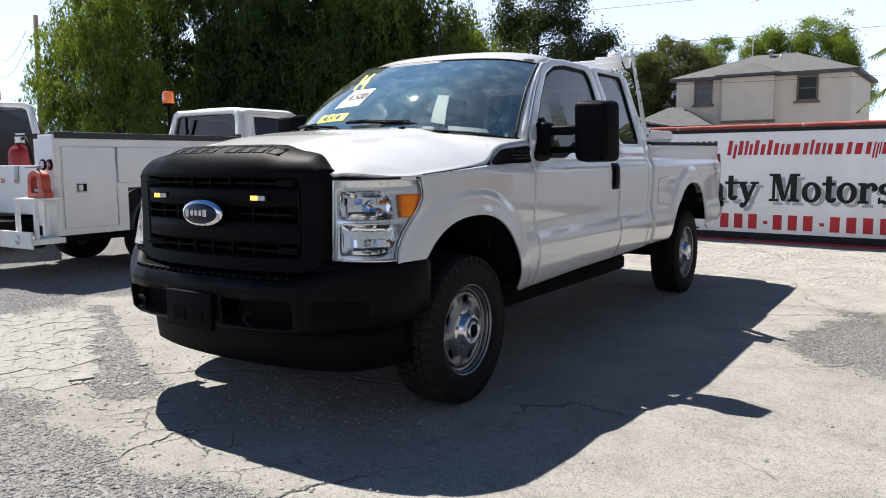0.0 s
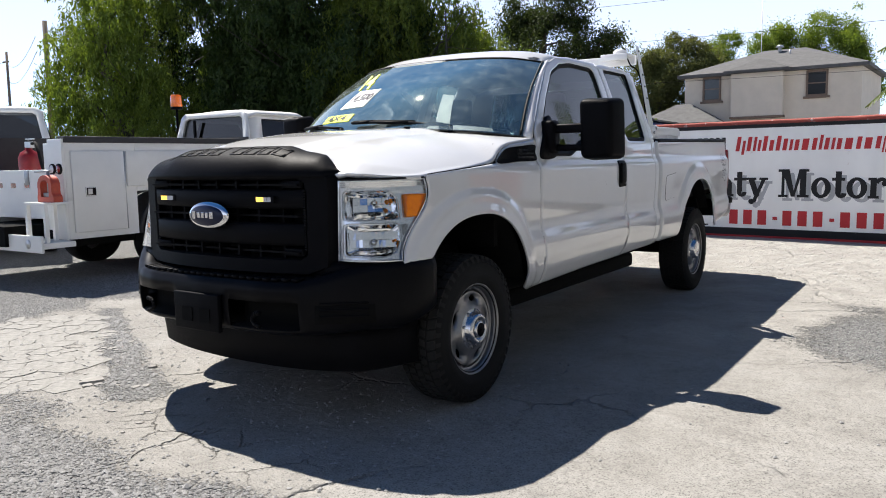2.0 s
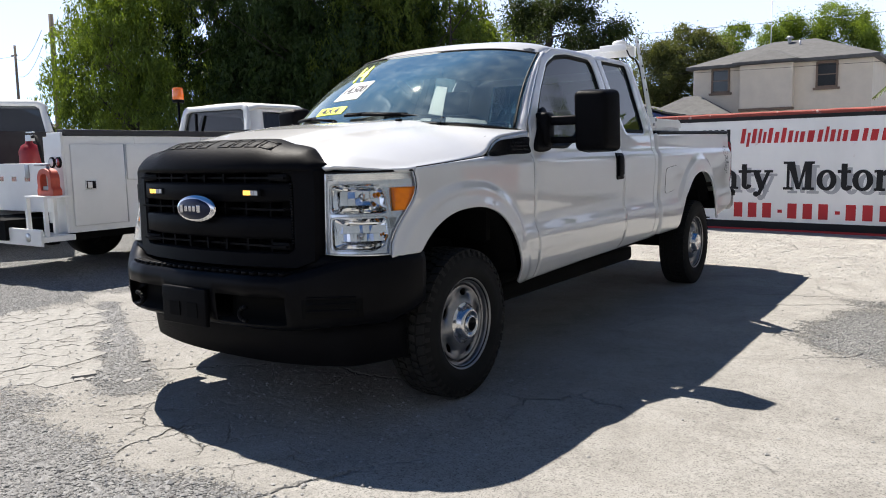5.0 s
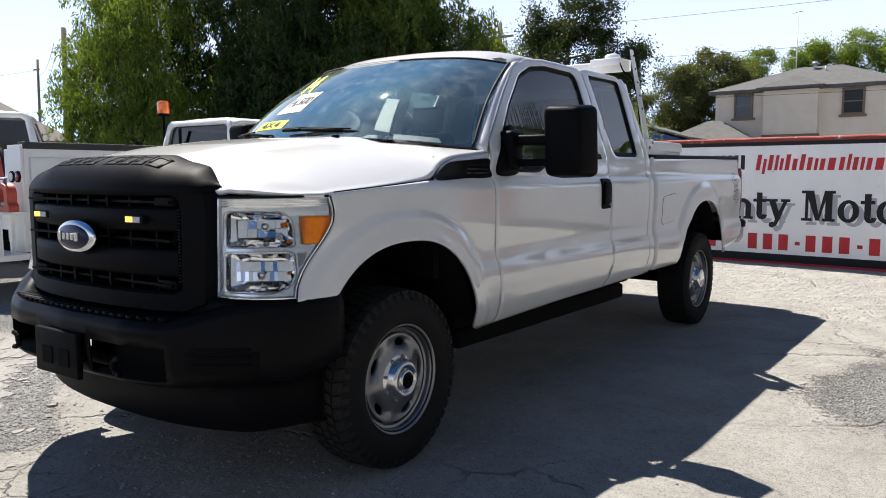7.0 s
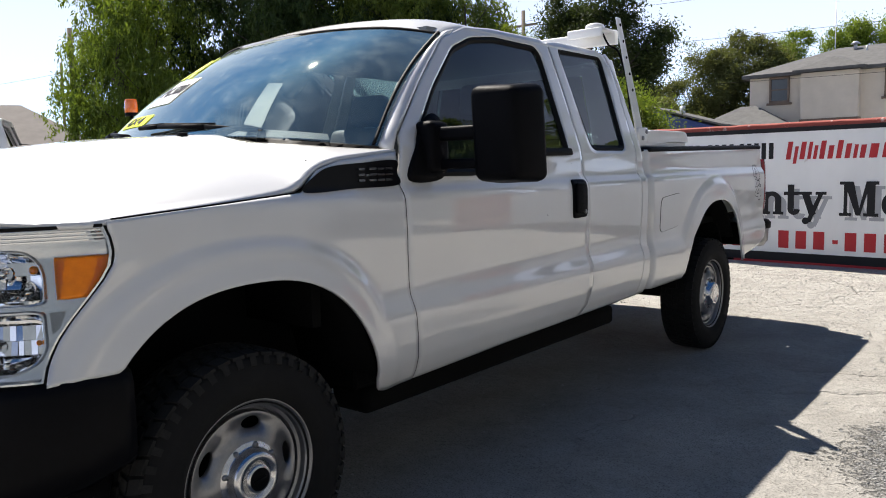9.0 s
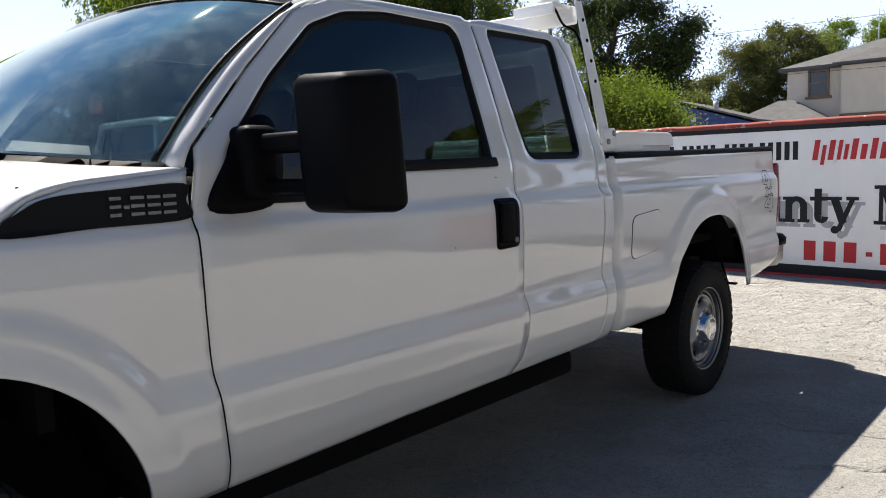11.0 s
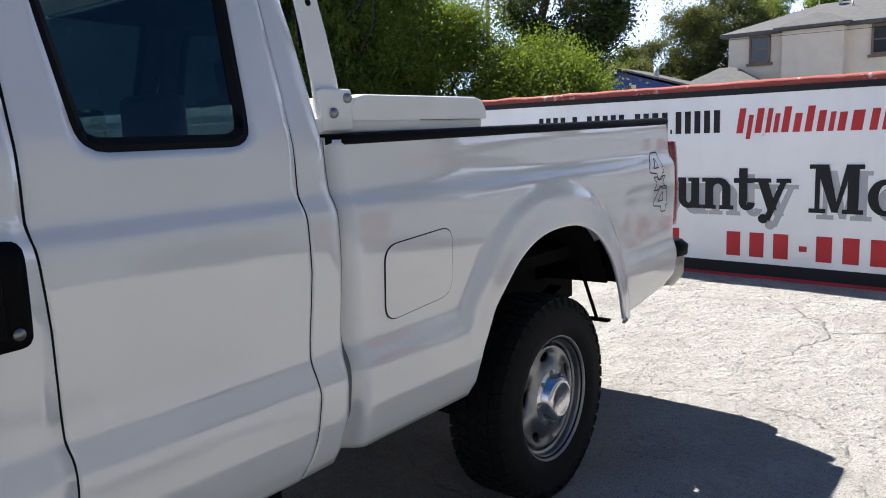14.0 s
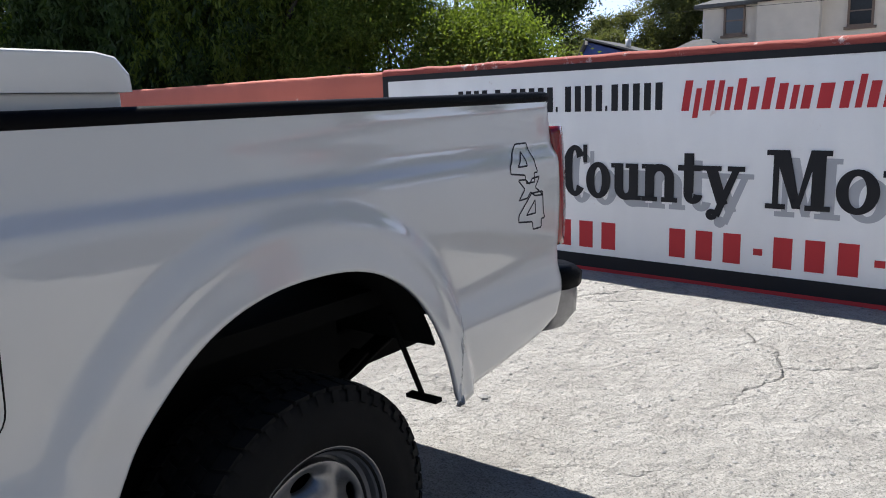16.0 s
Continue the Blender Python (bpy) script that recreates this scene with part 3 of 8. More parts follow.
M["sign_red"] = rough_paint("red_sign_paint", (0.50, 0.034, 0.040), (0.36, 0.11, 0.09), 0.26)
M["sign_grey"] = rough_paint("grey_sign_paint", (0.42, 0.43, 0.45), (0.5, 0.5, 0.5), 0.28)
M["coral"] = rough_paint("coral_wall_paint", (0.56, 0.15, 0.10), (0.62, 0.42, 0.36), 0.30)
M["red_cap"] = rough_paint("brick_red_wall_cap", (0.34, 0.065, 0.045), (0.58, 0.42, 0.38), 0.36)

SIGN_L, SIGN_R = -3.20, 3.6            # along the wall, from its own origin


def build_wall():
    # the wall's own frame: x along it, y away from the lot, z up
    bm = bmesh.new()
    xs = np.r_[np.linspace(-34, -6, 40), np.linspace(-5.8, 6, 110)]
    prof = [(0.0, -0.1), (0.0, 1.60), (0.0, 1.735), (0.02, 1.755), (0.16, 1.76), (0.18, 1.74), (0.18, -0.1)]
    rows = []
    for x in xs:
        row = []
        for y, z in prof:
            lift = 0.008 * noise.noise((x * 3, y * 9, z)) + 0.012 * noise.noise((x * 0.5, 1, 2)) if z > 1.5 else 0
            row.append(bm.verts.new((x, y + 0.006 * noise.noise((x * 4, z * 5, 3)), z + lift + 0.02 * (z > 1.5) * min(0, x) * -0.06)))
        rows.append(row)
    grid_faces(bm, rows)
    w = link_mesh("wall_north", bm, "coral", smooth=True)
    w.matrix_basis = WALL
    tagged(w, "low coral-painted masonry wall with chipped red top", "wall", kind="structure")
    cap = boxes()
    rows = []
    for x in np.linspace(-3.21, 6, 100):
        row = []
        for y, z in ((-0.012, 1.712), (-0.014, 1.752), (0.01, 1.772), (0.17, 1.775), (0.192, 1.745), (0.192, 1.69)):
            row.append(cap.verts.new((x, y + 0.004 * noise.noise((x * 6, z * 9, 1)), z + 0.009 * noise.noise((x * 4, y * 9, 5)))))
        rows.append(row)
    grid_faces(cap, rows)
    part("wall_cap", cap, "red_cap", w, "brick-red chipped wall cap")

    sign = thing("painted_sign", "white painted wall sign with black lettering and border", "sign")
    sign.matrix_basis = WALL
    bm = bmesh.new()
    box(bm, SIGN_L + 0.07, SIGN_R + 1.2, -0.018, 0.004, 0.225, 1.660)
    part("sign_panel", bm, "sign_white", sign, smooth=False)
    bm = boxes((SIGN_L, SIGN_R + 1.27, -0.022, 0.003, 1.660, 1.712), (SIGN_L, SIGN_L + 0.07, -0.022, 0.003, 0.225, 1.660), (SIGN_L, SIGN_R + 1.27, -0.022, 0.003, 0.122, 0.225))
    part("border", bm, "sign_black", sign, "painted black border", smooth=False)
    bm = boxes((SIGN_L, SIGN_R + 1.27, -0.020, 0.003, 0.050, 0.122))
    part("lower_stripe", bm, "sign_red", sign, "red stripe under the border", smooth=False)
    return sign


SIGN = build_wall()


# walls added out of view: dark east cuts skylight, pale south feeds reflections
M["added_wall_dark"] = surface("added_dark_wall", (0.105, 0.12, 0.135), 0.9, vary=0.2, scale=0.8)
M["added_wall_pale"] = surface("added_pale_wall", (0.42, 0.41, 0.39), 0.9, vary=0.15, scale=0.8)
for wall_name, x0, x1, y0, y1, hh, paint in (("added_wall_east", 9.0, 9.3, -15.0, 15.0, 7.5, "added_wall_dark"), ("added_wall_south", -30.0, 9.0, -15.3, -15.0, 2.2, "added_wall_pale")):
    tagged(link_mesh(wall_name, boxes((x0, x1, y0, y1, -0.1, hh)), paint, smooth=False), "plain wall added out of view to block skylight and feed reflections", "wall", kind="structure")

# ================= the white pickup =================
# It faces -y; the driver's side is at +x. The front bumper lies near y = 0.
PROFILE = [(0.48, 0.900), (0.52, 0.945), (0.56, 0.972), (0.62, 0.998), (0.70, 1.012), (0.78, 1.016), (0.815, 1.013), (0.84, 1.004), (0.87, 0.994),
           (0.92, 0.992), (1.0, 0.997), (1.08, 1.001), (1.16, 1.002), (1.225, 1.000), (1.250, 0.994), (1.268, 0.980), (1.283, 0.972), (1.30, 0.969), (1.34, 0.965), (1.41, 0.960), (1.47, 0.950)]
PZ, PX = np.array(PROFILE).T
TAPER_Y = [0.2, 0.36, 0.55, 0.9, 1.5, 2.2, 4.8, 5.6, 6.2]
TAPER_X = [-0.075, -0.050, -0.034, -0.012, -0.002, 0.004, 0.002, -0.006, -0.018]
AXLES = ((0.985, 0.39, 0.548, 0.62), (4.955, 0.385, 0.548, 0.685))   # centre y and z, half width, height of each arch
WHEELS = (0.965, 4.978)


def soft(a, b, v):
    t = np.clip((v - a) / (b - a), 0, 1)
    return t * t * (3 - 2 * t)


def arch_rho(y, z, k):
    yc, zc, a, b = AXLES[k]
    return (np.abs((y - yc) / a) ** 2.35 + np.abs(np.maximum(z - zc, 0) / b) ** 2.35) ** (1 / 2.35)


def side_x(y, z):
    """How far out the body's skin lies at a place along and up its side."""
    x = np.interp(z, PZ, PX)
    for d in (-0.007, 0.007):
        x = x + np.interp(z + d, PZ, PX)
    x = x / 3 + np.interp(y, TAPER_Y, TAPER_X)
    for k, rise in ((0, 0.030), (1, 0.036)):
        rho = arch_rho(y, z, k)
        lip = rise * (1 - soft(1.13, 1.30, rho)) + 0.010 * (1 - soft(1.0, 1.12, rho))
        keep = np.interp(y, TAPER_Y, TAPER_X) + 1.0 + lip - 0.010
        out = (1 - soft(1.16, 1.31, rho)) * (np.where(np.asarray(y) > AXLES[0][0], soft(0.46, 0.74, z), 1.0) if k == 0 else np.where(np.asarray(y) < AXLES[1][0], soft(0.70, 0.95, z), 1.0))
        x = np.where(rho < 1.36, x + (np.maximum(keep, x) - x) * out, x)
    return x


def lamp_outer_y(v):
    """How far back the headlight reaches on the fender, from its foot (0) to its top (1)."""
    return float(np.interp(v, (0, 0.12, 0.25, 0.38, 0.5, 0.62, 0.73, 0.80, 0.9, 1), (0.374, 0.392, 0.418, 0.455, 0.496, 0.536, 0.563, 0.569, 0.564, 0.550)))


def arch_line(k, t0, t1, n=40):
    """Points along the arch's edge from angle t0 to t1 (degrees; 180 is forward, 0 back)."""
    yc, zc, a, b = AXLES[k]
    out = []
    for t in np.radians(np.linspace(t0, t1, n)):
        c, s = math.cos(t), math.sin(t)
        out.append((yc + a * math.copysign(abs(c) ** (2 / 2.35), c), zc + b * abs(s) ** (2 / 2.35)))
    return out


def side_panel(name, bot, right, top, left, nu, nv, sx, parent, material="paint", label="", thick=0.014, off=0.0, skin=side_x, local=False):
    G = coons(bot, right, top, left, nu, nv, local)
    X = (skin(G[..., 0], G[..., 1]) + off) * sx
    bm = bmesh.new()
    V = [[bm.verts.new((X[i, j], G[i, j, 0], G[i, j, 1])) for j in range(nv)] for i in range(nu)]
    grid_faces(bm, V, flip=sx < 0)
    return part(name, bm, material, parent, label, thick=thick)


TRUCK = thing("pickup_truck", "white extended-cab four-wheel-drive pickup with black grille and tow mirrors", "pickup truck")

GREEN = [(1.36, 0.966), (1.41, 0.960), (1.5, 0.928), (1.7, 0.857), (1.9, 0.783), (1.97, 0.753), (2.0, 0.735), (2.03, 0.70)]
GZ, GX = np.array(GREEN).T


def green_x(y, z):
    """The upper cab's skin: it leans inwards towards the roof."""
    return np.interp(z, GZ, GX)


WIN1 = [(1.765, 1.312), (2.17, 1.306), (2.41, 1.388), (2.985, 1.394), (2.997, 1.50), (3.02, 1.90), (2.985, 1.950), (2.62, 1.955), (2.42, 1.93), (2.25, 1.865), (2.03, 1.68), (1.83, 1.47)]
DOOR_OUT = [(1.695, 1.29), (2.15, 1.29), (2.42, 1.29), (3.099, 1.29), (3.108, 1.50), (3.115, 1.965), (3.08, 1.995), (2.63, 1.995), (2.40, 1.975), (2.20, 1.90), (1.97, 1.70), (1.735, 1.47)]
WIN2 = [(3.222, 1.45), (3.225, 1.411), (3.630, 1.411), (3.640, 1.45), (3.708, 1.90), (3.715, 1.972), (3.66, 1.972), (3.26, 1.965), (3.205, 1.965), (3.208, 1.70)]
REAR_OUT = [(3.106, 1.29), (3.20, 1.29), (3.62, 1.29), (3.744, 1.29), (3.787, 1.86), (3.76, 1.975), (3.70, 1.998), (3.22, 1.998), (3.128, 1.985), (3.124, 1.70)]


def door_shell(name, outer, inner, bot, right, left, nv, sx, w, n=14):
    """A door's painted skin in one sheet: the lower panel and, above the shoulder, the frame round its window."""
    bm = bmesh.new()
    rows = []
    m = len(outer)
    O, I = [], []
    for k in range(m):
        for t in np.linspace(0, 1, n, endpoint=False):
            O.append(np.array(outer[k]) * (1 - t) + np.array(outer[(k + 1) % m]) * t)
    Ic = rounded_loop(inner, n, w)
    for t in np.linspace(0, 1, 7):
        row = []
        for o, i in zip(O, Ic):
            y, z = o * (1 - t) + np.array(i) * t
            x = float(side_x(y, z)) if z < 1.36 else float(green_x(y, z) if z > 1.42 else np.interp(z, (1.36, 1.42), (float(side_x(y, 1.36)), float(green_x(y, 1.42)))))
            row.append(bm.verts.new((sx * x, y, z)))
        rows.append(row + [row[0]])
    grid_faces(bm, rows, flip=sx > 0)
    T = np.array(O[: 3 * n + 1])
    nu = len(T)
    B, L, R = resample(bot, nu), resample(left, nv), resample(right, nv)
    L[-1], R[-1] = T[0], T[-1]
    u = np.r_[0, np.cumsum(np.linalg.norm(np.diff(T, axis=0), axis=1))]
    u = (u / u[-1])[:, None, None]
    B = np.stack([np.interp(u[:, 0, 0], np.linspace(0, 1, nu), B[:, k]) for k in (0, 1)], 1)
    v = np.linspace(0, 1, nv)[None, :, None]
    G = ((1 - v) * B[:, None] + v * T[:, None] + (1 - u) * L[None] + u * R[None]
         - ((1 - u) * (1 - v) * B[0] + u * (1 - v) * B[-1] + (1 - u) * v * T[0] + u * v * T[-1]))
    X = side_x(G[..., 0], G[..., 1]) * sx
    grid_faces(bm, [[bm.verts.new((X[i, j], G[i, j, 0], G[i, j, 1])) for j in range(nv)] for i in range(nu)], flip=sx < 0)
    bmesh.ops.remove_doubles(bm, verts=bm.verts, dist=0.0008)
    return part(name, bm, "paint", TRUCK, thick=0.016)


def window_pane(name, outline, sx, parent, w, off=-0.016, material="glass_side", grow=0.012):
    bm = bmesh.new()
    pts = rounded_loop(outline, 10, w)
    c = np.mean(pts, axis=0)
    P = [c + (p - c) * (1 + grow) for p in np.array(pts)]
    vs = [bm.verts.new((sx * (float(np.interp(p[1], (1.3, 1.41, 2.0), (0.985, 0.960, 0.742))) + off), p[0], p[1])) for p in P]
    f = bm.faces.new(vs if sx > 0 else vs[::-1])
    bmesh.ops.triangulate(bm, faces=[f])
    ob = part(name, bm, material, parent, smooth=False)
    ob.visible_shadow = False
    return ob


def seal_line(name, outline, sx, parent, w, off=-0.004):
    """The black rubber round a pane."""
    bm = bmesh.new()
    pts = np.array(rounded_loop(outline, 10, w))
    c = pts.mean(axis=0)
    O, I = c + (pts - c) * 1.006, []
    d = np.roll(pts, -1, 0) - np.roll(pts, 1, 0)
    nrm = np.stack([d[:, 1], -d[:, 0]], 1) / np.linalg.norm(d, axis=1)[:, None]
    if ((pts - c) * nrm).sum() < 0:
        nrm = -nrm
    I = pts - nrm * 0.030
    gx = lambda p: float(np.interp(p[1], (1.3, 1.41, 2.0), (0.985, 0.960, 0.742)))
    a = [(sx * (gx(p) + off), p[0], p[1]) for p in O]
    b = [(sx * (gx(p) + off + 0.003), p[0], p[1]) for p in (O + I) / 2]
    e = [(sx * (gx(p) - 0.014), p[0], p[1]) for p in I]
    ring_strip(bm, a, b, sx > 0)
    ring_strip(bm, b, e, sx > 0)
    return part(name, bm, "seal", parent)


def body_side(sx):
    # front fender
    arch = arch_line(0, 138.5, 8, 44)
    bot = [(0.378, 0.822), (0.48, 0.824)] + [p for p in arch if p[1] > 0.56] + [(1.547, 0.53), (1.60, 0.512), (1.757, 0.522)]
    right = [(1.757, 0.522), (1.727, 0.70), (1.709, 0.85), (1.695, 1.05), (1.688, 1.26), (1.688, 1.405)]
    top = [(0.56, 1.226), (0.9, 1.250), (1.215, 1.272), (1.30, 1.345), (1.40, 1.375), (1.688, 1.405)]
    left = [(0.378, 0.822)] + [(lamp_outer_y(v) + 0.007, 0.835 + 0.38 * v) for v in np.linspace(0.03, 0.97, 20)] + [(0.56, 1.226)]
    fender = side_panel("fender", bot, right, top, left, 90, 44, sx, TRUCK)
    # front door: lower skin and window frame
    right = [(3.045, 0.560), (3.092, 0.62), (3.118, 0.72), (3.124, 0.84), (3.116, 0.88), (3.111, 1.10), (3.099, 1.29)]
    left = [(1.764, 0.523), (1.734, 0.70), (1.716, 0.85), (1.702, 1.05), (1.695, 1.29)]
    door = door_shell("front_door", DOOR_OUT, WIN1, [(1.764, 0.523), (2.4, 0.548), (3.045, 0.560)], right, left, 60, sx, 0.06)
    window_pane("window_glass", WIN1, sx, door, 0.06)
    seal_line("window_seal", WIN1, sx, door, 0.06)
    bm = bmesh.new()
    rows = []
    for y in np.linspace(2.40, 3.005, 16):
        z = float(np.interp(y, (2.40, 3.0), (1.388, 1.395)))
        rows.append([bm.verts.new((sx * (float(np.interp(z + dz, (1.3, 1.41, 2.0), (0.985, 0.960, 0.742))) + dx), y, z + dz)) for dx, dz in ((0.0, -0.006), (0.007, 0.0), (0.006, 0.026), (-0.004, 0.032))])
    grid_faces(bm, rows, flip=sx < 0)
    part("belt_moulding", bm, "seal", door, "black belt moulding under the window")
    # rear-hinged half door
    left2 = [(3.051, 0.562), (3.096, 0.62), (3.124, 0.72), (3.130, 0.84), (3.122, 0.88), (3.117, 1.10), (3.106, 1.29)]
    right2 = [(3.690, 0.572), (3.725, 0.66), (3.742, 0.78), (3.732, 0.88), (3.748, 1.10), (3.744, 1.29)]
    rear = door_shell("rear_door", REAR_OUT, WIN2, [(3.058, 0.562), (3.690, 0.572)], right2, left2, 60, sx, 0.11)
    window_pane("window_glass", WIN2, sx, rear, 0.11)
    seal_line("window_seal", WIN2, sx, rear, 0.11)
    # black strips just under the skin paint the shade in the door gaps
    def seam(points, parent):
        bm = bmesh.new()
        rows = []
        for y, z in resample(points, 60):
            x = float(side_x(np.array(y), np.array(z))) if z < 1.36 else float(green_x(y, z) if z > 1.42 else np.interp(z, (1.36, 1.42), (float(side_x(y, 1.36)), float(green_x(y, 1.42)))))
            rows.append([bm.verts.new((sx * (x - 0.0035), y + d, z)) for d in (-0.0065, 0.0065)])
        grid_faces(bm, rows, flip=sx < 0)
        part("door_seal", bm, "seal", parent)

    seam([(1.760, 0.53), (1.730, 0.70), (1.712, 0.85), (1.698, 1.05), (1.691, 1.29)], door)
    seam([(3.052, 0.565), (3.096, 0.62), (3.121, 0.72), (3.127, 0.84), (3.119, 0.88), (3.114, 1.10), (3.103, 1.29), (3.116, 1.50), (3.120, 1.965)], rear)
    seam([(3.697, 0.58), (3.731, 0.66), (3.748, 0.78), (3.736, 0.88), (3.752, 1.10), (3.748, 1.29), (3.763, 1.55), (3.787, 1.86), (3.768, 1.975)], rear)
    # cab corner behind the half door, up to the roof
    low = [(3.697, 0.573), (3.732, 0.66), (3.749, 0.78), (3.739, 0.88), (3.755, 1.10), (3.752, 1.29), (3.766, 1.55), (3.787, 1.80), (3.797, 1.90), (3.773, 1.985)]
    back = [(3.803, 0.578), (3.838, 0.70), (3.850, 0.88), (3.862, 1.10), (3.858, 1.36), (3.868, 1.55), (3.872, 1.70), (3.862, 1.83), (3.842, 1.92), (3.805, 1.99)]

    def corner(y, z):
        s = np.where(z < 1.38, side_x(y, np.minimum(z, 1.38)), np.interp(z, GZ, GX))
        return s - 0.022 * soft(3.82, 3.90, y)

    side_panel("cab_corner", [low[0], back[0]], back, [low[-1], back[-1]], low, 12, 70, sx, TRUCK, skin=corner)
    # box side
    arch = [p for p in arch_line(1, 175, 5, 56) if p[1] > 0.60]
    bot = [(3.832, 0.588), (3.90, 0.580), (4.404, 0.584), (4.407, 0.60)] + arch + [(5.497, 0.60), (5.49, 0.588), (5.53, 0.592), (6.01, 0.655), (6.13, 0.70)]
    right = [(6.13, 0.70), (6.192, 0.84), (6.205, 1.00), (6.195, 1.25), (6.182, 1.38), (6.17, 1.447)]
    left = [(3.832, 0.588), (3.870, 0.70), (3.880, 0.84), (3.868, 0.90), (3.877, 1.10), (3.876, 1.28), (3.874, 1.418)]
    top = [(3.874, 1.418), (4.5, 1.427), (5.3, 1.438), (6.17, 1.447)]

    def box_skin(y, z):
        return side_x(y, np.minimum(z, 1.47)) - 0.046 * soft(3.93, 3.872, y) ** 1.3 - 0.02 * soft(6.15, 6.24, y)

    bed = side_panel("box_side", bot, right, top, left, 270, 54, sx, TRUCK, skin=box_skin, local=True)
    bm = bmesh.new()
    rows = []
    for y in np.linspace(3.888, 6.19, 60):
        z = np.interp(y, (3.88, 6.17), (1.418, 1.447))
        x = float(box_skin(y, 1.42))
        rows.append([bm.verts.new((sx * xx, y, zz)) for xx, zz in ((x - 0.004, z - 0.022), (x + 0.006, z - 0.008), (x + 0.004, z + 0.010), (x - 0.02, z + 0.016), (x - 0.085, z + 0.014), (x - 0.09, z - 0.04))])
    grid_faces(bm, rows, flip=sx > 0)
    part("rail_cap", bm, "black_plastic", TRUCK, "black moulded bed-rail cap")
    # dark strip paints the shade in the gap between cab and box
    bm = bmesh.new()
    rows = []
    for z in np.linspace(0.60, 1.40, 40):
        yb, yf = np.interp(z, [q[1] for q in left], [q[0] for q in left]), np.interp(z, [q[1] for q in back[:6]], [q[0] for q in back[:6]])
        rows.append([bm.verts.new((sx * (float(side_x(yb, z)) - 0.030), y, z)) for y in (yf - 0.012, yb + 0.005)])
    grid_faces(bm, rows, flip=sx < 0)
    part("box_gap_shade", bm, "dash", TRUCK, "dark grey strip painted for the shade between cab and box")
    # inner box wall; its lower rear piece is added to stop a sun leak
    part("box_inner_wall", boxes(tuple(sorted((sx * 0.83, sx * 0.925))) + (3.90, 6.16, 1.15, 1.425), tuple(sorted((sx * 0.832, sx * 0.923))) + (5.40, 6.158, 0.95, 1.1495)), "paint_old", TRUCK, smooth=False)
    # dark sheet added behind the seams to keep light out of them
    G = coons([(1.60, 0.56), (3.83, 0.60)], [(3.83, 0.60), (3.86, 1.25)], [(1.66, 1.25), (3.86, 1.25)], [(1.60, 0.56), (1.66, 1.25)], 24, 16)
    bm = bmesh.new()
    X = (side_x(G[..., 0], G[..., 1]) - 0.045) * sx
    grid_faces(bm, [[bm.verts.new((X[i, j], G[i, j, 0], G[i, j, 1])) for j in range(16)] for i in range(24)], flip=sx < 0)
    part("seam_shade_sheet", bm, "black_matte", TRUCK, thick=0.01)
    if sx > 0:
        fuel_door(bed)
        decal_4x4(bed)
    badge_panel(fender, sx)
    door_handle(door, sx)
    tow_mirror(door, sx)
    return fender, door, rear, bed


def skin_patch(outline, sx, off, skin=side_x, n=6, rows=5):
    """A filled patch that lies on the side's skin."""
    bm = bmesh.new()
    pts = np.array(smooth_line(outline, n, closed=True))
    c = pts.mean(axis=0)
    R = []
    for t in np.linspace(1, 0.12, rows):
        q = c + (pts - c) * t
        R.append([bm.verts.new((sx * (float(skin(p[0], p[1])) + off), p[0], p[1])) for p in q])
        R[-1].append(R[-1][0])
    grid_faces(bm, R, flip=sx > 0)
    f = R[-1][:-1]
    bm.faces.new(f if sx > 0 else f[::-1])
    return bm


def fuel_door(parent):
    pts = [tuple(p) for p in rounded_loop([(4.018, 0.912), (4.318, 0.938), (4.320, 1.146), (4.016, 1.124)], 14, 0.10)]
    c = np.mean(pts, axis=0)
    # larger black patch under the door paints the shade in its shut line
    big = [tuple(c + (np.array(p) - c) * 1.028) for p in pts]
    gap = part("fuel_gap_shade", skin_patch(big, 1, 0.0006, n=1), "seal", parent, "black backing painted for the shade in the shut line")
    part("fuel_door", skin_patch(pts, 1, 0.0030, n=1), "paint", gap)


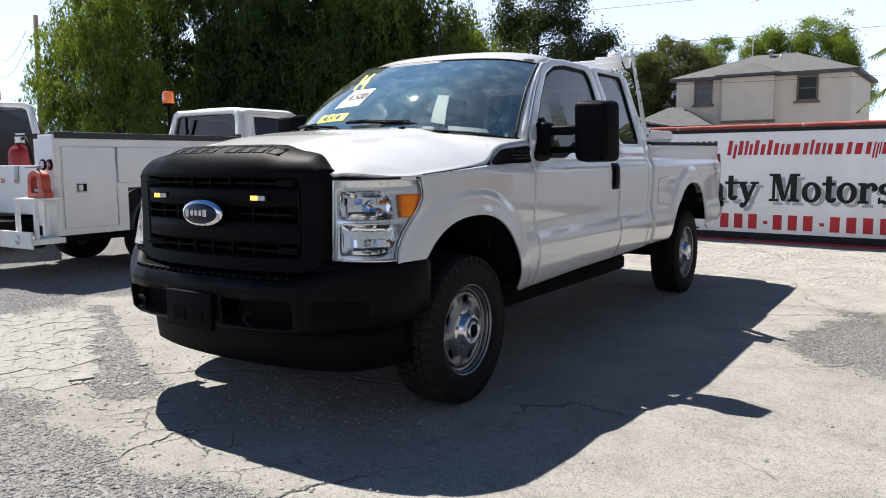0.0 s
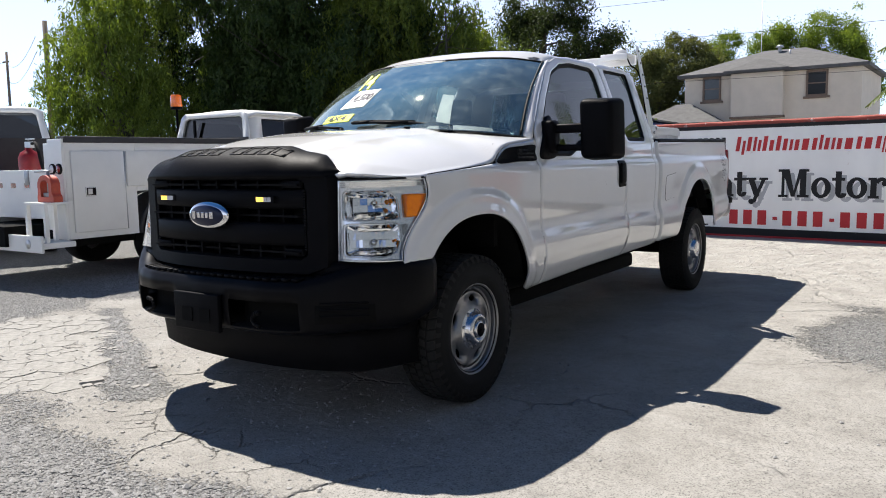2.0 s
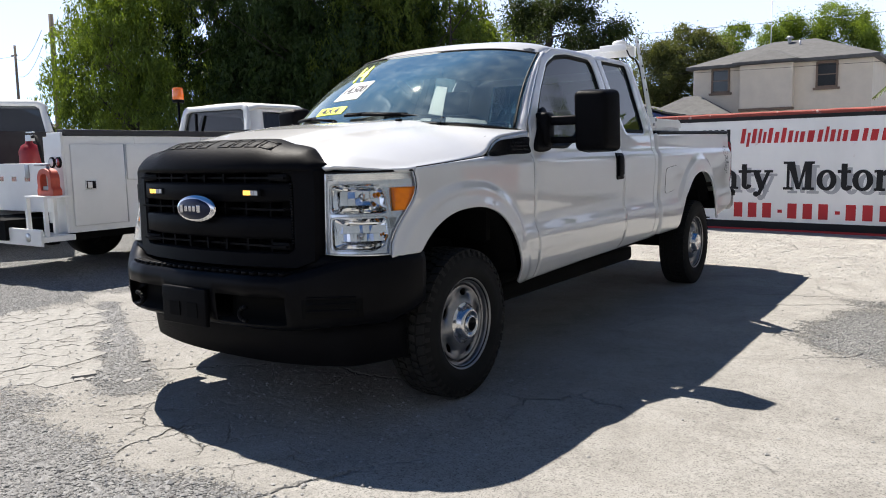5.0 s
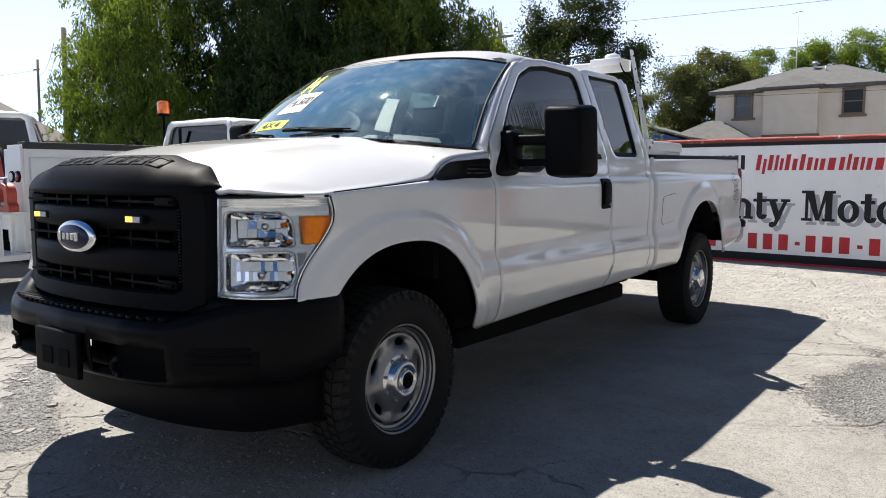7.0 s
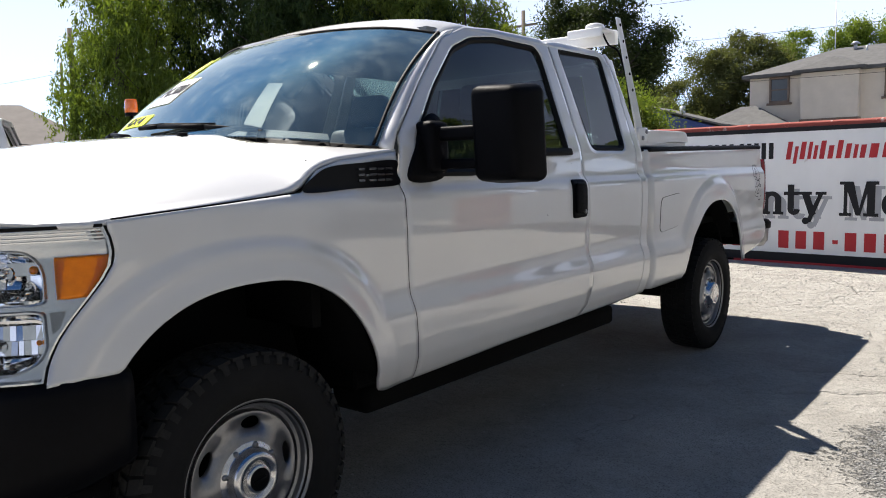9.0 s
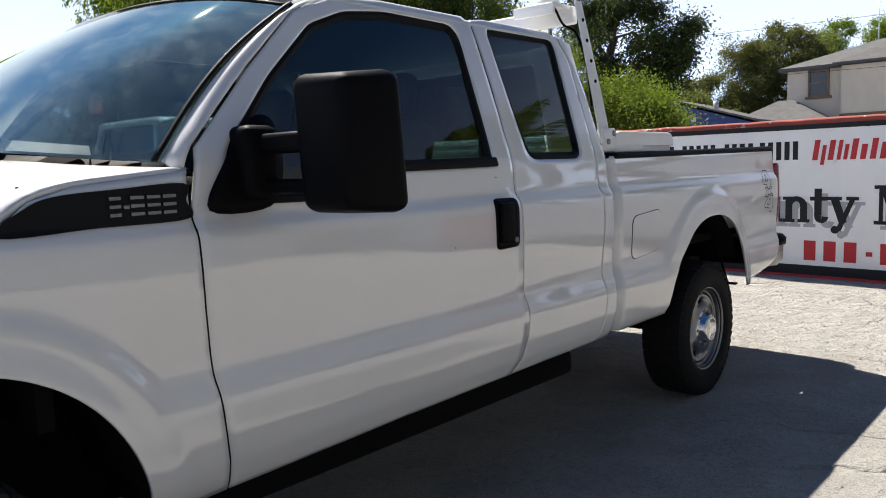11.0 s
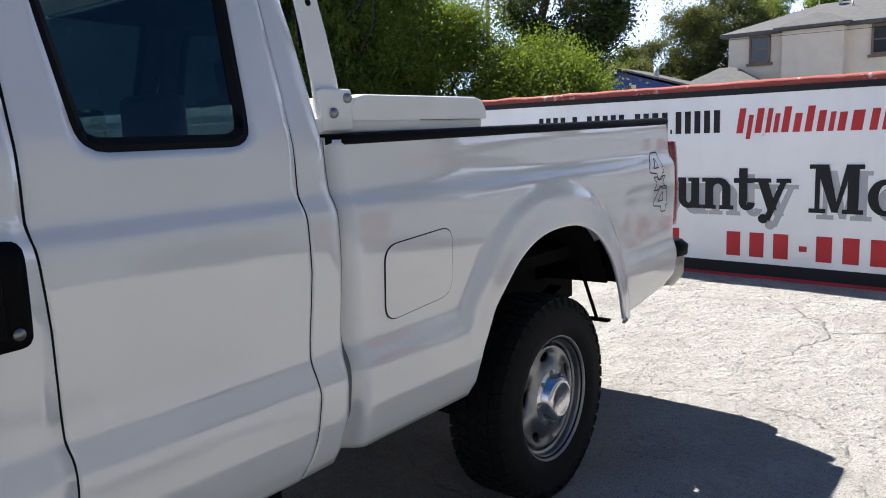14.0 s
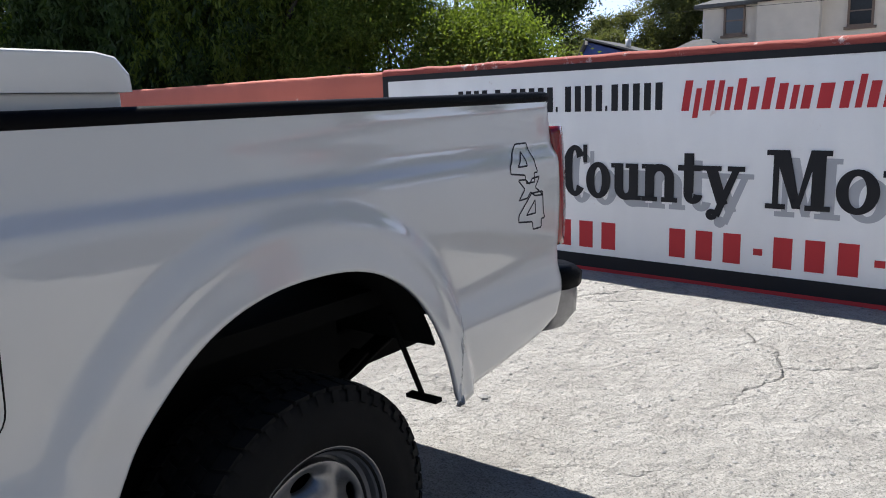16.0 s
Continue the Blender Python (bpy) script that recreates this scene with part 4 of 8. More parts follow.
def decal_4x4(parent):
    """The 4x4 mark near the tail: thin black outlines on the white paint."""
    four = [(0.0, 0.30), (0.02, 0.48), (0.55, 1.0), (0.98, 1.0), (0.95, 0.42), (1.0, 0.24), (0.86, 0.24), (0.84, 0.0), (0.52, 0.0), (0.50, 0.22)]
    hole = [(0.30, 0.44), (0.66, 0.80), (0.64, 0.44)]
    cross = [(0.0, 0.0), (0.30, 0.50), (0.10, 1.0), (0.40, 0.96), (0.52, 0.72), (0.66, 0.96), (0.98, 1.0), (0.72, 0.50), (1.0, 0.04), (0.66, 0.08), (0.50, 0.30), (0.34, 0.04)]
    for loop, y0, y1, z0, z1 in ((four, 5.835, 6.005, 1.175, 1.300), (hole, 5.835, 6.005, 1.175, 1.300), (cross, 5.875, 6.035, 1.125, 1.190), (four, 5.880, 6.055, 1.020, 1.140), (hole, 5.880, 6.055, 1.020, 1.140)):
        pts = np.array([(y0 + (y1 - y0) * u + 0.02 * (1 - v), z0 + (z1 - z0) * v) for u, v in loop])
        P = resample(np.vstack([pts, pts[:1]]), 60)[:-1]
        d = np.roll(P, -1, 0) - np.roll(P, 1, 0)
        nrm = np.stack([d[:, 1], -d[:, 0]], 1) / np.linalg.norm(d, axis=1)[:, None]
        bm = bmesh.new()
        rows = []
        for k in (-0.0028, 0.0028):
            rows.append([(float(side_x(p[0], p[1])) - 0.02 * float(soft(6.08, 6.17, p[0])) + 0.0012, p[0], p[1]) for p in P + nrm * k])
        ring_strip(bm, rows[0], rows[1])
        part("decal_line", bm, "ink", parent, "black outline of the 4x4 decal", smooth=False)


def badge_panel(fender, sx):
    out = [(1.222, 1.272), (1.29, 1.332), (1.36, 1.356), (1.50, 1.366), (1.676, 1.374), (1.678, 1.33), (1.678, 1.283), (1.45, 1.277)]
    p = part("vent_badge", skin_patch(out, sx, 0.006, n=5), "black_gloss", fender, "gloss black fender badge")
    y = 1.475
    for w in (0.034, 0.018, 0.042, 0.042, 0.042):
        x = float(side_x(y, 1.32)) + 0.009
        a = sorted((sx * x, sx * (x + 0.004)))
        w2 = w * 0.84
        bars = [(*a, y, y + w2, 1.318, 1.326)] if w < 0.02 else [(*a, y, y + w2, 1.300, 1.308), (*a, y, y + w2, 1.320, 1.328), (*a, y, y + w2, 1.340, 1.348)]
        part("badge_bar", boxes(*bars), "dark_chrome", p, "plain dark chrome bar frame", smooth=False)
        y += w


def door_handle(door, sx):
    cx = float(side_x(3.03, 1.17))
    loop = rounded_loop([(2.936, 1.072), (3.080, 1.076), (3.082, 1.266), (2.934, 1.268)], 12, 0.045)
    h = part("handle_bezel", skin_patch(loop, sx, 0.005, n=1), "black_plastic", door, "black door handle recess", thick=0.012)
    bm = rounded_box(*sorted((sx * (cx + 0.004), sx * (cx + 0.022))), 2.948, 3.032, 1.10, 1.25, 0.008)
    part("handle_paddle", bm, "black_plastic", h)
    bm = bmesh.new()
    cyl(bm, (sx * (cx + 0.004), 3.055, 1.103), (sx * (cx + 0.010), 3.055, 1.103), 0.011)
    part("lock_barrel", bm, "steel_wheel", h)
    # two old scratches in the paint
    for y, z, dy, dz in ((2.975, 1.350, 0.020, -0.004), (2.668, 1.108, 0.012, 0.016), (2.688, 1.112, 0.010, -0.012)):
        out = [(y, z), (y + dy / 2 + 0.0012, z + dz / 2 + 0.0012), (y + dy, z + dz), (y + dy / 2 - 0.0012, z + dz / 2 - 0.0012)]
        if sx > 0:
            part("scratch", skin_patch(out, sx, 0.0008, n=2), "seal", door, "dark scratch in the paint")


def tow_mirror(door, sx):
    a = lambda u, v: sorted((sx * u, sx * v))

    def lean(shell):
        for v in shell.verts:
            v.co.y -= 0.07 * (v.co.z - 1.43)
        return shell

    sail = skin_patch([(1.745, 1.300), (1.93, 1.300), (1.99, 1.40), (2.0, 1.53), (1.96, 1.56), (1.90, 1.53), (1.80, 1.42)], sx, 0.010,
                      skin=lambda y, z: np.interp(z, (1.3, 1.41, 2.0), (0.975, 0.960, 0.742)), n=5)
    mir = part("tow_mirror", sail, "black_plastic", door, "large black telescoping tow mirror", thick=0.02)
    bm = rounded_box(*a(0.90, 1.005), 1.845, 1.965, 1.320, 1.525, 0.028)
    part("mirror_base", bm, "black_plastic", mir)
    bm = rounded_box(*a(0.98, 1.18), 1.89, 1.97, 1.445, 1.500, 0.015)
    part("mirror_arm", bm, "black_plastic", mir)
    bm = rounded_box(*a(0.98, 1.18), 1.90, 1.97, 1.335, 1.375, 0.012)
    part("mirror_arm", bm, "black_plastic", mir)
    bm = bmesh.new()
    box(bm, 1.146, 1.385, 1.885, 2.070, 1.272, 1.660)
    for v in bm.verts:
        if v.co.x > 1.2:
            v.co.y += 0.015
            v.co.z += 0.006 if v.co.z < 1.4 else -0.010
        if v.co.y < 1.96:
            v.co.z += -0.02 if v.co.z > 1.5 else 0.015
            v.co.x += 0.012 if v.co.x < 1.2 else -0.03
    bmesh.ops.bevel(bm, geom=list(bm.edges), offset=0.036, segments=4, affect="EDGES", profile=0.5)
    if sx < 0:
        bmesh.ops.transform(bm, matrix=Matrix.Diagonal((-1, 1, 1, 1)), verts=bm.verts)
        bmesh.ops.reverse_faces(bm, faces=bm.faces)
    hs = part("mirror_housing", lean(bm), "black_plastic", mir)
    bm = rounded_box(*a(1.166, 1.368), 2.062, 2.077, 1.42, 1.634, 0.006)
    part("mirror_glass", lean(bm), "chrome", hs, "silvered mirror glass")
    bm = rounded_box(*a(1.166, 1.368), 2.062, 2.077, 1.295, 1.405, 0.006)
    part("spotter_glass", lean(bm), "chrome", hs, "small lower spotter mirror")


body_side(1)
body_side(-1)


SCREEN = []


def cab_top():
    # roof
    bm = bmesh.new()
    rows = []
    N = 31
    for y0 in np.linspace(0, 1, 40):
        row = []
        for u in np.linspace(-1, 1, N):
            front = 1.93 + 0.29 * abs(u) ** 2.6
            y = front + (3.83 - 0.03 * u * u - front) * y0
            x = 0.760 * u
            crown = 2.035 - 0.020 * abs(u) ** 2 - 0.045 * abs(u) ** 9
            drop = 0.075 * (1 - soft(0, 0.16, y0)) ** 1.6 + 0.065 * soft(0.90, 1.0, y0) ** 2
            row.append(bm.verts.new((x, y, crown - drop)))
        rows.append(row)
    grid_faces(bm, rows, flip=True)
    part("roof", bm, "paint", TRUCK, thick=0.03)
    # windscreen
    W0 = [(-0.902, 1.655, 1.428), (-0.72, 1.43, 1.455), (-0.4, 1.315, 1.478), (0, 1.28, 1.485), (0.4, 1.305, 1.480), (0.72, 1.425, 1.456), (0.902, 1.655, 1.428)]
    W1 = [(-0.760, 2.225, 1.922), (-0.6, 2.075, 1.945), (-0.35, 1.975, 1.955), (0, 1.945, 1.960), (0.35, 1.965, 1.957), (0.6, 2.065, 1.947), (0.760, 2.225, 1.922)]
    bot, top = smooth_line(W0, 6), smooth_line(W1, 6)
    G = coons(bot, [bot[-1], top[-1]], top, [bot[0], top[0]], 40, 20)
    mid = G.copy()
    v = np.linspace(0, 1, 20)
    mid[..., 1] -= 0.030 * np.sin(np.pi * v)[None]
    mid[..., 2] += 0.026 * np.sin(np.pi * v)[None]
    bm = bmesh.new()
    grid_faces(bm, [[bm.verts.new(mid[i, j]) for j in range(20)] for i in range(40)])
    SCREEN.append(mid)
    ws = part("windscreen", bm, "glass_front", TRUCK, "dusty raked windscreen with paper signs inside")
    ws.visible_shadow = False
    # black rubber at its edges
    for edge, w in ((mid[0], 0.008), (mid[-1], -0.008)):
        bm = bmesh.new()
        a = [(p[0], p[1] - 0.012, p[2] + 0.012) for p in edge]
        b = [(p[0] + w, p[1] - 0.014 - 0.010, p[2] + 0.008) for p in edge]
        ring_strip(bm, a, b, w > 0, close=False)
        part("windscreen_seal", bm, "seal", ws, thick=0.008)
    bm = bmesh.new()
    a = [(p[0], p[1] - 0.004, p[2] + 0.006) for p in mid[:, -1]]
    b = [(p[0], p[1] - 0.012, p[2] - 0.002) for p in mid[:, -1]]
    ring_strip(bm, a, b, True, close=False)
    part("windscreen_seal", bm, "seal", ws, thick=0.006)
    # pillars beside the windscreen
    for sx in (1, -1):
        inner = [mid[-1 if sx > 0 else 0][j] + np.array((0, 0, 0.004)) for j in range(20)]
        outer = resample([(0.950, 1.690, 1.40), (0.938, 1.722, 1.47), (0.858, 1.963, 1.70), (0.787, 2.195, 1.90), (0.757, 2.32, 1.952)], 20)
        bm = bmesh.new()
        rows = []
        for k in range(6):
            t = k / 5
            row = []
            for p, q in zip(inner, outer):
                q = np.array((q[0] * sx, q[1] - 0.005, q[2]))
                m = p * (1 - t) + q * t
                bulge = 0.009 * math.sin(math.pi * t)
                row.append(bm.verts.new((m[0] + sx * bulge * 0.7, m[1] - bulge * 0.8, m[2] + 0.3 * bulge)))
            rows.append(row)
        grid_faces(bm, rows, flip=sx < 0)
        part("windscreen_pillar", bm, "paint", TRUCK, thick=0.02)
    # rear cab wall with its window
    bm = bmesh.new()
    out = [(-0.93, 0.62), (0.93, 0.62), (0.93, 1.38), (0.75, 1.96), (-0.75, 1.96), (-0.93, 1.38)]
    hole = [(-0.62, 1.44), (0.62, 1.44), (0.64, 1.46), (0.56, 1.88), (-0.56, 1.88), (-0.64, 1.46)]
    ring_strip(bm, [(x, 3.845, z) for x, z in out], [(x, 3.845, z) for x, z in hole])
    part("rear_cab_wall", bm, "paint", TRUCK, thick=0.03, smooth=False)
    bm = bmesh.new()
    bm.faces.new([bm.verts.new((x, 3.83, z)) for x, z in hole])
    g = part("rear_window", bm, "glass_side", TRUCK)
    g.visible_shadow = False


cab_top()


def hood_z(x, y):
    c = np.interp(y, (0.10, 0.20, 0.34, 0.6, 0.9, 1.2, 1.7), (1.322, 1.356, 1.385, 1.435, 1.472, 1.492, 1.497))
    edge = np.interp(y, (0.1, 0.30, 0.56, 0.9, 1.15, 1.215, 1.30, 1.36, 1.40, 1.683, 1.75), (1.19, 1.212, 1.231, 1.255, 1.274, 1.292, 1.352, 1.370, 1.380, 1.409, 1.412))
    u = np.clip(np.abs(x) / (0.975 + np.interp(y, TAPER_Y, TAPER_X)), 0, 1)
    base = edge + (c - 0.022 - edge) * (1 - u ** 3.6)
    return base + 0.022 * (1 - soft(0.42, 0.56, np.abs(x) + 0.10 * (1.2 - y)))


def lamp_top_y(x):
    return float(np.interp(abs(x), (0.0, 0.48, 0.58, 0.65, 0.705, 0.74, 0.80, 0.86, 0.91, 0.945, 0.97), (0.285, 0.283, 0.270, 0.247, 0.222, 0.228, 0.268, 0.335, 0.415, 0.50, 0.56)))


def hood_half(y):
    """Half the hood's width: a thin even gap inside the fender's top."""
    top = np.interp(y, (0.2, 0.56, 0.9, 1.215, 1.30, 1.40, 1.683), (1.21, 1.226, 1.250, 1.272, 1.345, 1.375, 1.405))
    return float(side_x(np.array(y), np.array(top))) - 0.007


def hood_skin(x, y):
    """The hood with its front edge rolled down over the lamps."""
    z = float(hood_z(x, y))
    w = float(soft(0.58, 0.72, np.array(abs(x))))
    t = min(1.0, max(0.0, (y - lamp_top_y(x)) / 0.13))
    lip = 1.226 + 0.004 * math.exp(-((abs(x) - 0.71) / 0.10) ** 2)
    return z * (1 - w) + w * (lip + (z - lip) * math.sin(t * math.pi / 2) ** 0.7)


def build_hood():
    bm = bmesh.new()
    rows = []
    us = np.linspace(-1, 1, 101)
    for u in us:
        row = []
        for v in np.linspace(0, 1, 46) ** 1.35:
            y1 = 1.235 + 0.16 * abs(u) ** 2.2 + 0.30 * abs(u) ** 5
            y0 = lamp_top_y(u * 0.945)
            y = y0 + (y1 - y0) * v
            x = u * hood_half(y)
            row.append(bm.verts.new((x, y, hood_skin(x, y))))
        rows.append(row)
    grid_faces(bm, rows, flip=False)
    part("hood", bm, "paint", TRUCK, "white stamped hood with a raised centre", thick=0.02)
    # thin black strip paints the shade under the hood's side edge
    for sx in (-1, 1):
        bm = bmesh.new()
        rows = []
        for y in np.linspace(0.57, 1.24, 30):
            top = float(np.interp(y, (0.2, 0.56, 0.9, 1.215, 1.30), (1.21, 1.226, 1.250, 1.272, 1.345)))
            x = float(side_x(np.array(y), np.array(top))) - 0.0035
            rows.append([bm.verts.new((sx * x, y, top - 0.004)), bm.verts.new((sx * x, y, top + 0.005))])
        grid_faces(bm, rows, flip=sx < 0)
        part("hood_gap_shade", bm, "seal", TRUCK, "black strip painted for the shade between hood and fender")
    # washer jets
    for x in (-0.42, 0.42):
        part("washer_jet", rounded_box(x - 0.014, x + 0.014, 1.13, 1.16, float(hood_z(x, 1.14)) - 0.004, float(hood_z(x, 1.14)) + 0.012, 0.004), "black_plastic", TRUCK)
    # cowl
    bm = bmesh.new()
    rows = []
    for u in np.linspace(-1, 1, 41):
        y1 = 1.232 + 0.16 * abs(u) ** 2.2 + 0.30 * abs(u) ** 5
        x = 0.90 * u
        yb = float(np.interp(abs(x), (0, 0.4, 0.72, 0.865, 0.9), (1.27, 1.305, 1.425, 1.62, 1.66)))
        z = float(hood_z(x, y1))
        rows.append([bm.verts.new(p) for p in ((x, y1 - 0.05, z - 0.05), (x, y1 + 0.012, z - 0.022), (x, yb + 0.02, float(np.interp(abs(x), (0, 0.4, 0.72, 0.9), (1.482, 1.475, 1.452, 1.425)))), (x, yb + 0.10, 1.40))])
    grid_faces(bm, rows)
    part("cowl", bm, "black_plastic", TRUCK, thick=0.01)
    # wipers
    for pts, in (([(0.56, 1.39, 1.497), (0.30, 1.325, 1.522), (0.02, 1.295, 1.535), (-0.12, 1.293, 1.535)],), ([(-0.20, 1.285, 1.505), (-0.45, 1.345, 1.525), (-0.66, 1.43, 1.520)],)):
        bm = bmesh.new()
        for p, q in zip(pts, pts[1:]):
            cyl(bm, p, q, 0.009, n=8)
        cyl(bm, pts[0], (pts[0][0], pts[0][1] - 0.01, 1.44), 0.016, n=10)
        w = part("wiper", bm, "black_plastic", TRUCK)
        bm = bmesh.new()
        off = Vector((0, 0.016, 0.010))
        for p, q in zip(pts[1:], pts[2:]):
            d = Vector(q) - Vector(p)
            cyl(bm, Vector(p) - 0.12 * d + off, Vector(q) + off, 0.006, n=6)
        part("wiper_blade", bm, "rubber", w)


build_hood()

def grille_y(x):
    """How far back the nose lies at a distance from the centre line."""
    return 0.075 + 0.135 * (abs(x) / 0.7) ** 2.4


def nose_strip(bm, outline_out, outline_in, y_out, y_in, n=8):
    """A moulded frame between two outlines (x, z), each set back by its own amount."""
    m = len(outline_out)
    O, I = [], []
    for k in range(m):
        for t in np.linspace(0, 1, n, endpoint=False):
            O.append(np.array(outline_out[k]) * (1 - t) + np.array(outline_out[(k + 1) % m]) * t)
            I.append(np.array(outline_in[k]) * (1 - t) + np.array(outline_in[(k + 1) % m]) * t)
    a = [(p[0], grille_y(p[0]) + y_out, p[1]) for p in O]
    b = [(p[0], grille_y(p[0]) + y_in, p[1]) for p in I]
    ring_strip(bm, a, b, flip=True)


def build_grille():
    out = [(-0.60, 0.765), (0.60, 0.765), (0.692, 0.80), (0.703, 1.17), (0.700, 1.235), (0.66, 1.245), (-0.66, 1.245), (-0.700, 1.235), (-0.703, 1.17), (-0.692, 0.80)]
    mid = [(x * 0.955, 1.02 + (z - 1.02) * 0.955) for x, z in out]
    lip = [(-0.53, 0.838), (0.53, 0.838), (0.565, 0.86), (0.570, 1.15), (0.558, 1.205), (0.52, 1.222), (-0.52, 1.222), (-0.558, 1.205), (-0.570, 1.15), (-0.565, 0.86)]
    inn = [(x * 0.975, 1.04 + (z - 1.04) * 0.965) for x, z in lip]
    bm = bmesh.new()
    nose_strip(bm, out, mid, 0.035, -0.012)
    nose_strip(bm, mid, lip, -0.012, -0.004)
    nose_strip(bm, lip, inn, -0.004, 0.012)
    nose_strip(bm, inn, inn, 0.012, 0.075)
    g = part("grille_surround", bm, "black_plastic", TRUCK, "matte black grille shell", thick=0.0)
    # dark radiator behind
    bm = bmesh.new()
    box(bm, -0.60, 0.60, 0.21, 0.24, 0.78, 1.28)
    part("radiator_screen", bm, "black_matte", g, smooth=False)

    def bar(x0, x1, z0, z1, front, depth, mat="black_plastic", name="grille_bar", bev=0.008):
        bm = bmesh.new()
        rows = []
        for x in np.linspace(x0, x1, 24):
            y = grille_y(x) + front
            rows.append([bm.verts.new(p) for p in ((x, y + depth, z0), (x, y + 0.012, z0), (x, y, z0 + 0.012), (x, y, z1 - 0.012), (x, y + 0.012, z1), (x, y + depth, z1))])
        grid_faces(bm, rows)
        return part(name, bm, mat, g)

    bar(-0.548, 0.548, 1.080, 1.172, 0.0, 0.06)
    bar(-0.548, 0.548, 0.905, 1.012, 0.0, 0.06)
    for z0, z1 in ((1.172, 1.214), (1.012, 1.080), (0.843, 0.905)):
        for x in np.linspace(-0.42, 0.42, 7):
            part("grille_slat", boxes((x - 0.006, x + 0.006, grille_y(x) + 0.03, grille_y(x) + 0.10, z0, z1)), "black_plastic", g, smooth=False)
        part("grille_slat", boxes((-0.54, 0.54, 0.12, 0.16, (z0 + z1) / 2 - 0.005, (z0 + z1) / 2 + 0.005)), "black_plastic", g, smooth=False)
    # ribbed strips beside the bars
    for sx in (-1, 1):
        bm = bmesh.new()
        for k in range(23):
            z = 0.885 + k * 0.0125
            x = sx * 0.548
            cyl(bm, (x, grille_y(x) + 0.010, z), (x, grille_y(x) + 0.010, z + 0.008), 0.009, n=8)
        part("ribbed_strip", bm, "black_gloss", g, "ribbed black strip")
    # side blocks at the bars' ends
    for sx in (-1, 1):
        for z in (1.195, 0.875):
            part("end_block", rounded_box(*sorted((sx * 0.43, sx * 0.545)), grille_y(0.5) - 0.0, grille_y(0.5) + 0.05, z - 0.018, z + 0.018, 0.006), "black_plastic", g)
    # oval emblem
    bm = bmesh.new()
    bmesh.ops.create_uvsphere(bm, u_segments=40, v_segments=16, radius=1, matrix=Matrix.Translation((0, 0.050, 1.045)) @ Matrix.Diagonal((0.148, 0.030, 0.070, 1)))
    e = part("oval_emblem", bm, "chrome", g, "oval chrome-rimmed dark blue emblem")
    bm = bmesh.new()
    bmesh.ops.create_uvsphere(bm, u_segments=40, v_segments=16, radius=1, matrix=Matrix.Translation((0, 0.044, 1.045)) @ Matrix.Diagonal((0.132, 0.030, 0.058, 1)))
    e2 = part("emblem_face", bm, "navy", e)
    bm = bmesh.new()
    for x, w, h in ((-0.080, 0.022, 0.040), (-0.046, 0.022, 0.028), (-0.014, 0.020, 0.028), (0.016, 0.020, 0.028), (0.046, 0.026, 0.036)):
        box(bm, x, x + w, 0.0105, 0.020, 1.048 - h / 2, 1.048 + h / 2)
    part("emblem_bars", bm, "chrome", e, "plain silver bars on the emblem", smooth=False, bevel=0.003)
    # amber strobes on the upper bar
    for x in (-0.375, 0.355):
        y = grille_y(x)
        s = part("strobe_light", rounded_box(x - 0.062, x + 0.062, y - 0.014, y + 0.004, 1.108, 1.142, 0.004), "black_plastic", g, "small amber warning strobe")
        for k in range(4):
            x0 = x - 0.052 + 0.025 * k
            part("led", boxes((x0, x0 + 0.022, y - 0.0165, y - 0.010, 1.114, 1.136)), "amber_lit" if k < 2 else "sticker_grey", s, smooth=False)
    # black cover over the hood's leading edge
    def cover_point(x, t, lift=0.0):
        yf, low = grille_y(x) - 0.014 + 0.047 * float(soft(0.645, 0.706, np.array(abs(x)))), 1.226
        back = lamp_top_y(x) + 0.016
        top = hood_skin(x, back) + 0.005
        ang = t * math.pi / 2
        return Vector((x, yf + (back - yf) * (1 - math.cos(ang)) ** 0.9 - lift * math.cos(ang), low + (top - low) * math.sin(ang) ** 0.9 + lift * math.sin(ang)))

    bm = bmesh.new()
    rows = []
    for x in np.linspace(-0.706, 0.706, 81):
        rows.append([bm.verts.new(Vector(cover_point(x, 0)) + Vector((0, 0.022, -0.004)))] + [bm.verts.new(cover_point(x, t)) for t in np.linspace(0, 1, 18)])
    grid_faces(bm, rows)
    cover = part("hood_edge_cover", bm, "black_plastic", TRUCK, "black moulded cover on the hood's leading edge", thick=0.006)
    x = -0.45
    for w in (0.078, 0.078, 0.078, 0.072, 0.078, 0.05, 0.082, 0.078, 0.072, 0.078):
        if w > 0.06:
            bm = bmesh.new()
            x1 = x + w
            for p, q, t0, t1 in ((x, x1, 0.50, 0.55), (x, x1, 0.73, 0.79), (x, x + 0.013, 0.553, 0.727), (x1 - 0.013, x1, 0.553, 0.727)):
                grid_faces(bm, [[bm.verts.new(cover_point(xx, tt, 0.0022)) for tt in np.linspace(t0, t1, 4)] for xx in np.linspace(p, q, 4)])
            part("embossed_bar", bm, "black_plastic", cover, "plain embossed bar frame", thick=0.004)
        x += w + 0.014


build_grille()


def bumper_y(x):
    a = abs(x)
    return float(np.interp(a, (0, 0.40, 0.53, 0.62, 0.70, 0.80, 0.88, 0.94, 0.970, 0.985), (-0.030, -0.012, 0.018, 0.062, 0.120, 0.200, 0.270, 0.335, 0.395, 0.46)))


